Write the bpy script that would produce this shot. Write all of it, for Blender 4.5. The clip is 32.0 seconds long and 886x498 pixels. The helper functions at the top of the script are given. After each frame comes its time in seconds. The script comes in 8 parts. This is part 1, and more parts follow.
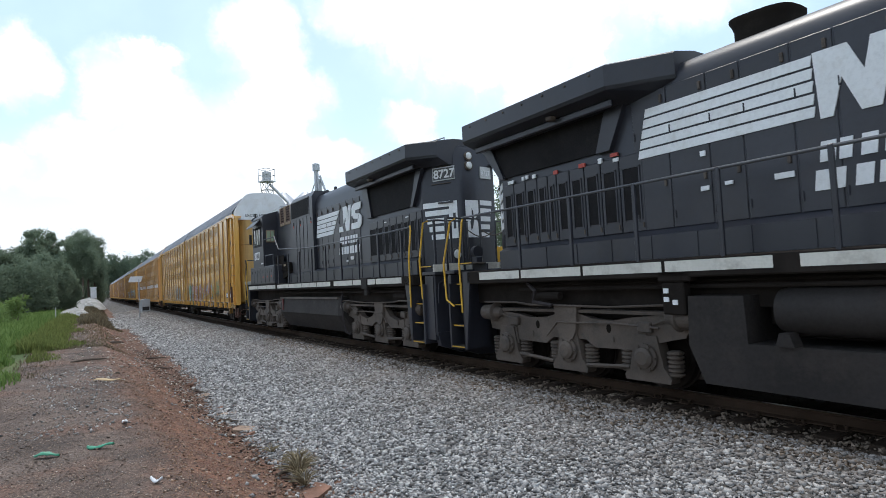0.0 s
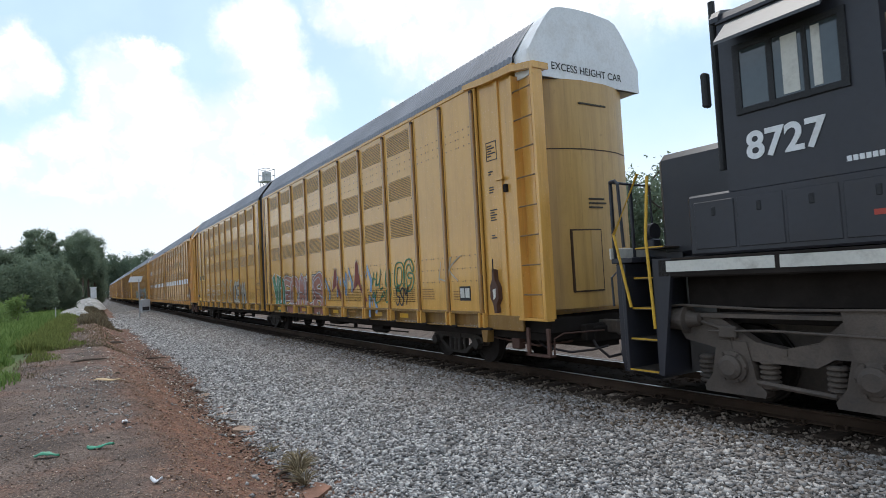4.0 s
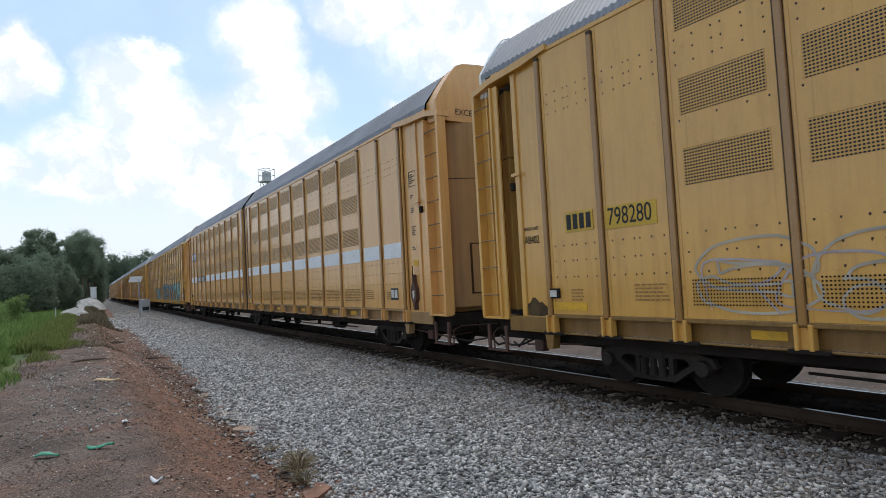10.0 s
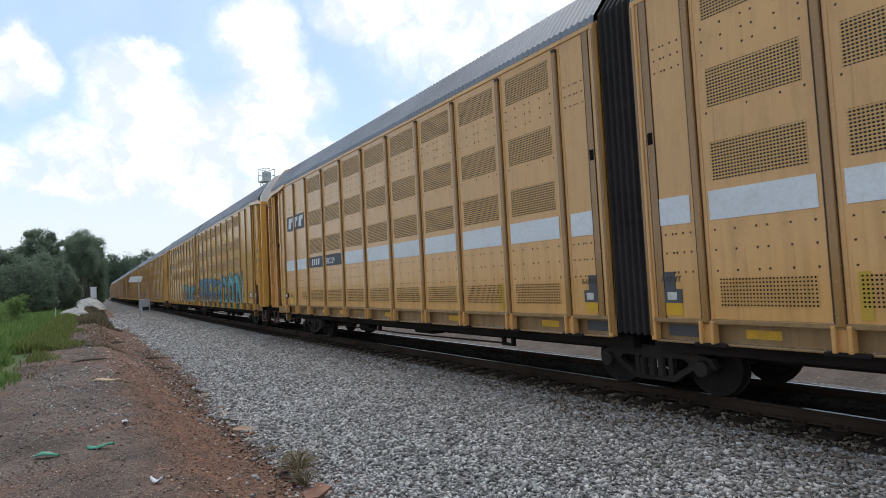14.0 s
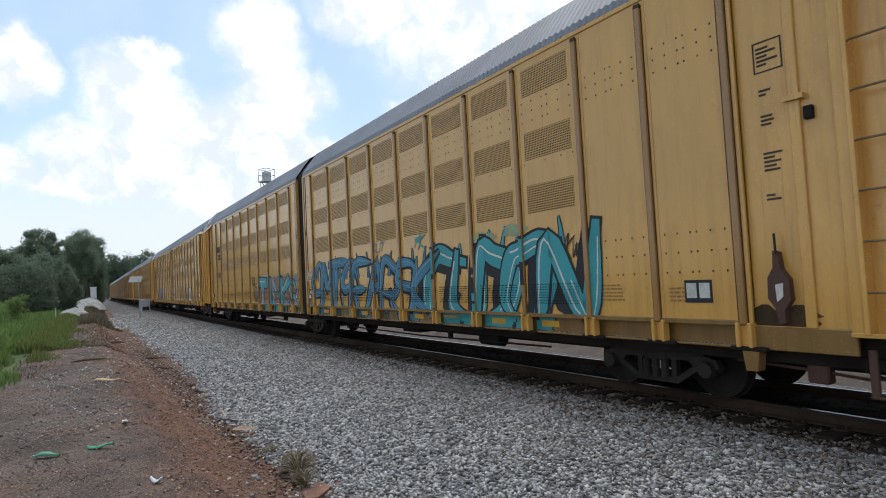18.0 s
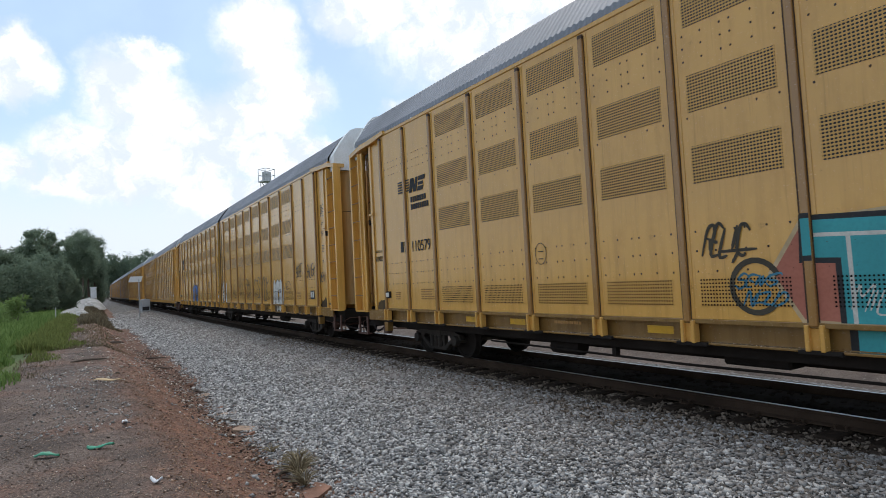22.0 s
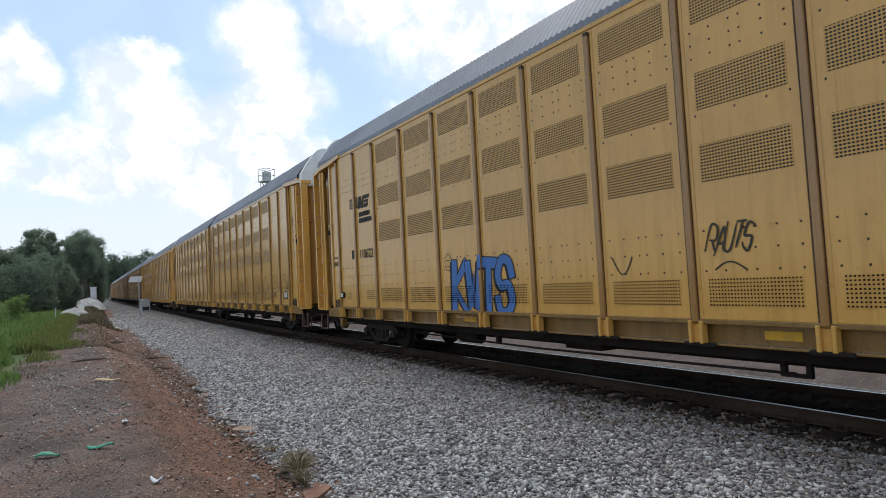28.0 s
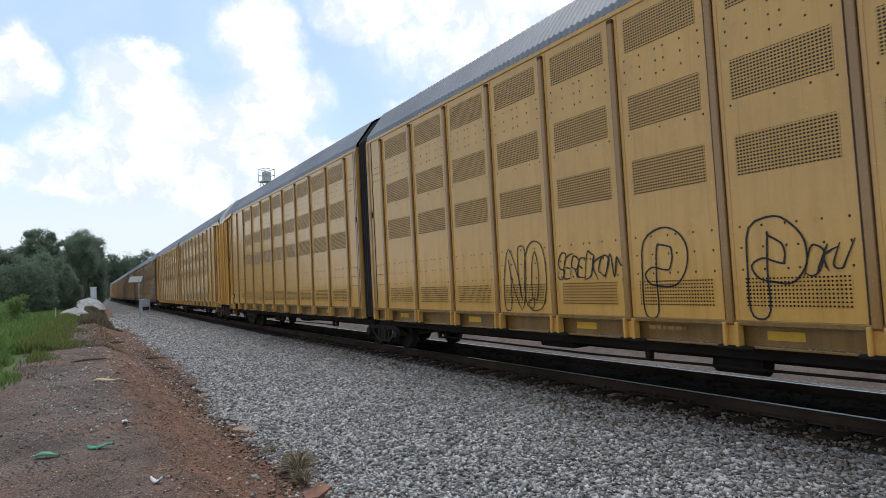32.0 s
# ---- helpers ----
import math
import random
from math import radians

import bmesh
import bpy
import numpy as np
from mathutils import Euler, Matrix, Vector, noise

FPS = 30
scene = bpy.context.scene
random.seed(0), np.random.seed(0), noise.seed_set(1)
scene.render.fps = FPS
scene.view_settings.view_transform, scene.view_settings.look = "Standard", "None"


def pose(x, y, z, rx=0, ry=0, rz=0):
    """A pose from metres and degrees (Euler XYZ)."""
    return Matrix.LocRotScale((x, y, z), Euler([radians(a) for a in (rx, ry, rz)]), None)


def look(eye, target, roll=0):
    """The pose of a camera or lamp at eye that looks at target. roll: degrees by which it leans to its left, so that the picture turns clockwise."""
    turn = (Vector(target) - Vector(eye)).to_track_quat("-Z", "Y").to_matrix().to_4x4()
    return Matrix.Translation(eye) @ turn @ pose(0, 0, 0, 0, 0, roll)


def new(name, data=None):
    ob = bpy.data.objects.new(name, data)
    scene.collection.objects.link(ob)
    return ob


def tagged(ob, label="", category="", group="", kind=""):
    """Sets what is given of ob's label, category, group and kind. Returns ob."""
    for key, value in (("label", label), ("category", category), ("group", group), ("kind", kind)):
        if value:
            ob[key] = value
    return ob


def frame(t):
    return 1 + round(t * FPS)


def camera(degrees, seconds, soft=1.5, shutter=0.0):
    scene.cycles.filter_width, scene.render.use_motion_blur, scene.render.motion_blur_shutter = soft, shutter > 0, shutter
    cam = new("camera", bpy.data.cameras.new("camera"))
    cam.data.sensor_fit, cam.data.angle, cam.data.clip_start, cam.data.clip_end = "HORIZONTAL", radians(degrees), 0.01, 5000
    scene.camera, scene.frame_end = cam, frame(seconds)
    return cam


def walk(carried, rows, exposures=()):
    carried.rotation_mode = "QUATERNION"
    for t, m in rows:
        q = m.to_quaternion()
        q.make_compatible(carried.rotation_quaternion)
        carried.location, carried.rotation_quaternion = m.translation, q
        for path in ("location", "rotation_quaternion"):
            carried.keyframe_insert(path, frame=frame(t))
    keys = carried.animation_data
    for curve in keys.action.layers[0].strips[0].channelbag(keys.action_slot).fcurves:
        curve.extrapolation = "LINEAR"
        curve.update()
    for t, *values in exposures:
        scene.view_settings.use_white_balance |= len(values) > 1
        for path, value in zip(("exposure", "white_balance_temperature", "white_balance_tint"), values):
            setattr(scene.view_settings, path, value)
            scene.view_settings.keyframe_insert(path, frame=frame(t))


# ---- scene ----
# Rail top is z = 0, the train runs along +x, the camera stands beside the track and looks back along it.
SPEED = 5.838
TRACK = 8.51
EYE = (0.0, 0.0, 1.88)
cam = camera(74.5, 32.0, soft=0.82, shutter=0.05)
YAW, TILT = radians(32.71), radians(2.84)
AHEAD = Vector((-math.cos(YAW) * math.cos(TILT), math.sin(YAW) * math.cos(TILT), math.sin(TILT)))
view = look(EYE, Vector(EYE) + AHEAD, -2.97)
walk(cam, [(0, view), (32, view)], exposures=[(0, 0.34), (3.2, 0.3), (5.5, 0.1), (32, 0.05)])


# ---- world and sun ----
def make_world():
    w = bpy.data.worlds.new("sky")
    scene.world = w
    w.use_nodes = True
    nt = w.node_tree
    N, L = nt.nodes, nt.links
    N.clear()

    def math_node(op, a, b=None, c=None, clamp=False):
        n = N.new("ShaderNodeMath")
        n.operation, n.use_clamp = op, clamp
        for i, v in enumerate((a, b, c)):
            if v is None:
                continue
            if isinstance(v, (int, float)):
                n.inputs[i].default_value = v
            else:
                L.new(v, n.inputs[i])
        return n.outputs[0]

    out, bg = N.new("ShaderNodeOutputWorld"), N.new("ShaderNodeBackground")
    L.new(bg.outputs[0], out.inputs[0])
    sky = N.new("ShaderNodeTexSky")
    sky.sky_type, sky.sun_disc = "NISHITA", False
    sky.sun_elevation, sky.sun_rotation = SUN_EL, radians(90) - SUN_AZ
    sky.air_density, sky.dust_density, sky.ozone_density = 1.0, 1.2, 1.0
    co = N.new("ShaderNodeTexCoord")
    sep = N.new("ShaderNodeSeparateXYZ")
    L.new(co.outputs["Generated"], sep.inputs[0])
    az = math_node("MULTIPLY", math_node("ARCTAN2", sep.outputs[1], math_node("MULTIPLY", sep.outputs[0], -1.0)), 57.2958)
    el = math_node("MULTIPLY", math_node("ARCSINE", sep.outputs[2]), 57.2958)
    comb = N.new("ShaderNodeCombineXYZ")
    L.new(az, comb.inputs[0])
    L.new(el, comb.inputs[1])
    # puffy edges: the place in the sky is shifted by noise before the cloud shapes are read
    def fbm(scale, detail, rough, vec):
        n = N.new("ShaderNodeTexNoise")
        n.inputs["Scale"].default_value, n.inputs["Detail"].default_value, n.inputs["Roughness"].default_value = scale, detail, rough
        L.new(vec, n.inputs["Vector"])
        return n
    wob = fbm(0.32, 6, 0.6, comb.outputs[0])
    sub = N.new("ShaderNodeVectorMath"); sub.operation = "SUBTRACT"
    L.new(wob.outputs["Color"], sub.inputs[0]); sub.inputs[1].default_value = (0.5, 0.5, 0.5)
    scl = N.new("ShaderNodeVectorMath"); scl.operation = "SCALE"
    L.new(sub.outputs[0], scl.inputs[0]); scl.inputs["Scale"].default_value = 4.2
    add = N.new("ShaderNodeVectorMath"); add.operation = "ADD"
    L.new(comb.outputs[0], add.inputs[0]); L.new(scl.outputs[0], add.inputs[1])

    def blobs(rows):
        last = None
        for x, y, rx, ry in rows:
            a = N.new("ShaderNodeVectorMath"); a.operation = "SUBTRACT"
            L.new(add.outputs[0], a.inputs[0]); a.inputs[1].default_value = (x, y, 0)
            m = N.new("ShaderNodeVectorMath"); m.operation = "MULTIPLY"
            L.new(a.outputs[0], m.inputs[0]); m.inputs[1].default_value = (1 / rx, 1 / ry, 0)
            ln = N.new("ShaderNodeVectorMath"); ln.operation = "LENGTH"
            L.new(m.outputs[0], ln.inputs[0])
            v = math_node("SUBTRACT", 1.0, ln.outputs["Value"])
            last = v if last is None else math_node("SMOOTH_MAX", last, v, 0.12)
        return last

    def ramp(v, lo, hi):
        n = N.new("ShaderNodeMapRange")
        n.interpolation_type = "SMOOTHSTEP"
        n.inputs[1].default_value, n.inputs[2].default_value = lo, hi
        L.new(v, n.inputs[0])
        return n.outputs[0]

    puffs = ramp(blobs(CLOUDS), -0.3, 0.42)
    far = math_node("MULTIPLY", ramp(fbm(0.085, 5, 0.55, comb.outputs[0]).outputs["Fac"], 0.46, 0.62), 0.75)
    # thin veil of high cloud, thicker to the horizon
    veil = math_node("ADD", math_node("MULTIPLY", ramp(fbm(0.11, 4, 0.5, comb.outputs[0]).outputs["Fac"], 0.35, 0.7), 0.38), ramp(el, 16.0, 1.0))
    veil = math_node("ADD", math_node("MULTIPLY", veil, 0.6), 0.34, clamp=True)
    # the open sky beyond the picture: scattered clouds all round
    away = math_node("MAXIMUM", ramp(az, 70.0, 95.0), math_node("MAXIMUM", ramp(az, -12.0, -30.0), ramp(el, 30.0, 42.0)))
    body = math_node("MAXIMUM", puffs, math_node("MULTIPLY", far, away))
    shade = ramp(fbm(0.2, 5, 0.6, add.outputs[0]).outputs["Fac"], 0.4, 0.62)

    def mix(fac, a, b):
        n = N.new("ShaderNodeMix"); n.data_type = "RGBA"
        L.new(fac, n.inputs[0])
        for s, v in ((n.inputs[6], a), (n.inputs[7], b)):
            if isinstance(v, tuple):
                s.default_value = (*v, 1)
            else:
                L.new(v, s)
        return n.outputs[2]

    gain = N.new("ShaderNodeVectorMath"); gain.operation = "SCALE"
    L.new(sky.outputs[0], gain.inputs[0]); gain.inputs["Scale"].default_value = SKY_GAIN
    cloud = mix(shade, (0.8, 0.885, 1.02), (1.22, 1.22, 1.24))
    base = mix(veil, gain.outputs[0], mix(ramp(el, 17.0, 5.0), (0.68, 0.89, 1.05), (0.83, 0.91, 1.01)))
    L.new(mix(body, base, cloud), bg.inputs["Color"])
    bg.inputs["Strength"].default_value = 1.0


SUN_AZ, SUN_EL = radians(158), radians(70)      # high sun beyond the track
SKY_GAIN = 0.17
# azimuth from the track towards the train's side, height, half width, half height, in degrees
CLOUDS = ((5.0, 17.2, 4.2, 4.0), (9.2, 13.0, 6.5, 4.6), (2.5, 12.2, 5.5, 2.6), (-3.2, 18.3, 2.6, 3.0), (16.0, 22.5, 3.8, 4.5),
          (18.2, 18.0, 4.2, 2.6), (15.0, 14.0, 5.5, 4.2), (21.0, 12.0, 4.5, 1.9), (40.0, 24.0, 13.0, 7.5), (29.8, 15.2, 2.6, 2.2), (3.0, 9.8, 7.0, 1.7),
          (26.0, 25.0, 5.0, 2.5), (6.0, 20.5, 3.0, 1.2), (-4.5, 11.0, 2.4, 1.5), (12.0, 8.5, 6.0, 2.0), (55.0, 27.0, 12.0, 6.0))
make_world()
sun_data = bpy.data.lights.new("sun", "SUN")
sun_data.energy, sun_data.angle, sun_data.color = 1.7, radians(14), (1.0, 0.96, 0.9)
sun = new("sun", sun_data)
SUN_DIR = Vector((math.cos(SUN_EL) * math.cos(SUN_AZ), math.cos(SUN_EL) * math.sin(SUN_AZ), math.sin(SUN_EL)))
sun.matrix_world = look(SUN_DIR * 100, (0, 0, 0))


# ---- materials ----
class Nodes:
    """Short hand for building a node material."""

    def __init__(self, name, rough=0.6, metal=0.0, spec=0.5):
        self.m = bpy.data.materials.new(name)
        self.m.use_nodes = True
        self.t = self.m.node_tree
        self.b = self.t.nodes["Principled BSDF"]
        self.b.inputs["Roughness"].default_value, self.b.inputs["Metallic"].default_value = rough, metal
        self.b.inputs["Specular IOR Level"].default_value = spec
        self.co = self.t.nodes.new("ShaderNodeTexCoord").outputs["Object"]

    def n(self, kind, **sets):
        node = self.t.nodes.new(kind)
        for k, v in sets.items():
            node.inputs[k.replace("_", " ")].default_value = v
        return node

    def link(self, a, b):
        self.t.links.new(a, b)

    def stretch(self, x, y, z):
        mp = self.n("ShaderNodeMapping", Scale=(x, y, z))
        self.link(self.co, mp.inputs[0])
        return mp.outputs[0]

    def noise(self, scale, detail=4, rough=0.55, vec=None):
        nd = self.n("ShaderNodeTexNoise", Scale=scale, Detail=detail, Roughness=rough)
        self.link(vec or self.co, nd.inputs["Vector"])
        return nd.outputs["Fac"]

    def ramp(self, v, lo, hi):
        nd = self.n("ShaderNodeMapRange")
        nd.inputs[1].default_value, nd.inputs[2].default_value = lo, hi
        self.link(v, nd.inputs[0])
        return nd.outputs[0]

    def math(self, op, a, b):
        nd = self.t.nodes.new("ShaderNodeMath")
        nd.operation = op
        for i, v in enumerate((a, b)):
            if isinstance(v, (int, float)):
                nd.inputs[i].default_value = v
            else:
                self.link(v, nd.inputs[i])
        return nd.outputs[0]

    def mix(self, fac, a, b):
        nd = self.t.nodes.new("ShaderNodeMix")
        nd.data_type = "RGBA"
        if isinstance(fac, (int, float)):
            nd.inputs[0].default_value = fac
        else:
            self.link(fac, nd.inputs[0])
        for s, v in ((nd.inputs[6], a), (nd.inputs[7], b)):
            if isinstance(v, tuple):
                s.default_value = (*v, 1)
            else:
                self.link(v, s)
        return nd.outputs[2]

    def done(self, colour, bump=None, depth=0.01, rough=None):
        if isinstance(colour, tuple):
            self.b.inputs["Base Color"].default_value = (*colour, 1)
        else:
            self.link(colour, self.b.inputs["Base Color"])
        if bump is not None:
            bp = self.n("ShaderNodeBump", Strength=1.0, Distance=depth)
            self.link(bump, bp.inputs["Height"])
            self.link(bp.outputs[0], self.b.inputs["Normal"])
        if rough is not None:
            self.link(rough, self.b.inputs["Roughness"])
        return self.m


def plain(name, c, rough=0.6, metal=0.0, vary=0.25, scale=6.0, bump=0.0, dirt=None, dirt_amount=0.5, spec=0.5):
    """A surface with blotches at two scales, some dirt and fine relief."""
    k = Nodes(name, rough, metal, spec)
    big, fine = k.noise(scale * 0.2, 3), k.noise(scale * 6, 5, 0.65)
    dark = tuple(v * (1 - vary) for v in c)
    lite = tuple(min(1, v * (1 + vary)) for v in c)
    col = k.mix(k.ramp(big, 0.3, 0.7), dark, lite)
    col = k.mix(k.math("MULTIPLY", k.ramp(fine, 0.45, 0.75), 0.35), col, tuple(v * 0.6 for v in c))
    if dirt:
        col = k.mix(k.math("MULTIPLY", k.ramp(k.noise(scale * 0.7, 6, 0.7), 0.5, 0.72), dirt_amount), col, dirt)
    return k.done(col, fine if bump else None, bump, k.ramp(fine, -1.2, 1.1) if 0.55 < rough < 0.88 else None)


def railcar_paint(name, c, streak=0.38, rust=0.45, matt=0.0):
    """Weathered enamel: vertical grime streaks, rust bleeding, dust towards the sill."""
    k = Nodes(name, 0.45, 0, 0.65)
    streaks = k.noise(1.0, 5, 0.6, k.stretch(7.0, 7.0, 0.35))
    blot = k.noise(0.45, 4, 0.5)
    fine = k.noise(30, 4, 0.6)
    col = k.mix(k.ramp(blot, 0.3, 0.7), tuple(v * 0.86 for v in c), tuple(min(1, v * 1.1) for v in c))
    col = k.mix(k.math("MULTIPLY", k.ramp(streaks, 0.48, 0.8), streak), col, tuple(v * q for v, q in zip(c, (0.55, 0.5, 0.45))))
    smear = k.noise(1.0, 6, 0.7, k.stretch(2.2, 2.2, 0.9))
    col = k.mix(k.math("MULTIPLY", k.ramp(smear, 0.5, 0.78), 0.42), col, tuple(v * q for v, q in zip(c, (0.52, 0.47, 0.45))))
    drips = k.noise(1.0, 3, 0.5, k.stretch(24.0, 24.0, 0.9))
    col = k.mix(k.math("MULTIPLY", k.ramp(drips, 0.6, 0.8), streak * 0.9), col, (0.16, 0.075, 0.025))
    spots = k.noise(5.5, 8, 0.72)
    col = k.mix(k.math("MULTIPLY", k.ramp(spots, 0.62, 0.72), rust), col, (0.13, 0.055, 0.02))
    info = k.t.nodes.new("ShaderNodeObjectInfo")
    col = k.mix(k.math("MULTIPLY", info.outputs["Random"], 0.18), col, tuple(v * 0.8 for v in c))
    return k.done(col, k.noise(1.3, 3), 0.016, k.ramp(fine, -0.06 - matt, 2.5 - matt))


def perforated(name, c):
    """Ventilation sheet: a grid of punched holes, 41 mm apart."""
    k = Nodes(name, 0.5)
    sep = k.t.nodes.new("ShaderNodeSeparateXYZ")
    k.link(k.co, sep.inputs[0])
    def cell(v, step):
        return k.math("SUBTRACT", k.math("FRACT", k.math("DIVIDE", v, step), 0), 0.5)
    fx, fz = cell(sep.outputs[0], 0.0415), cell(sep.outputs[2], 0.0415)
    r = k.math("ADD", k.math("MULTIPLY", k.math("MULTIPLY", fx, fx), 0.55), k.math("MULTIPLY", fz, fz))
    hole = k.ramp(r, 0.1, 0.06)
    blot = k.noise(0.8, 4)
    base = k.mix(k.ramp(blot, 0.3, 0.7), tuple(v * 0.86 for v in c), c)
    base = k.mix(k.math("MULTIPLY", k.ramp(k.noise(6, 6, 0.7), 0.55, 0.75), 0.4), base, tuple(v * 0.5 for v in c))
    return k.done(k.mix(hole, base, (0.012, 0.01, 0.008)), k.math("MULTIPLY", hole, -1), 0.01)


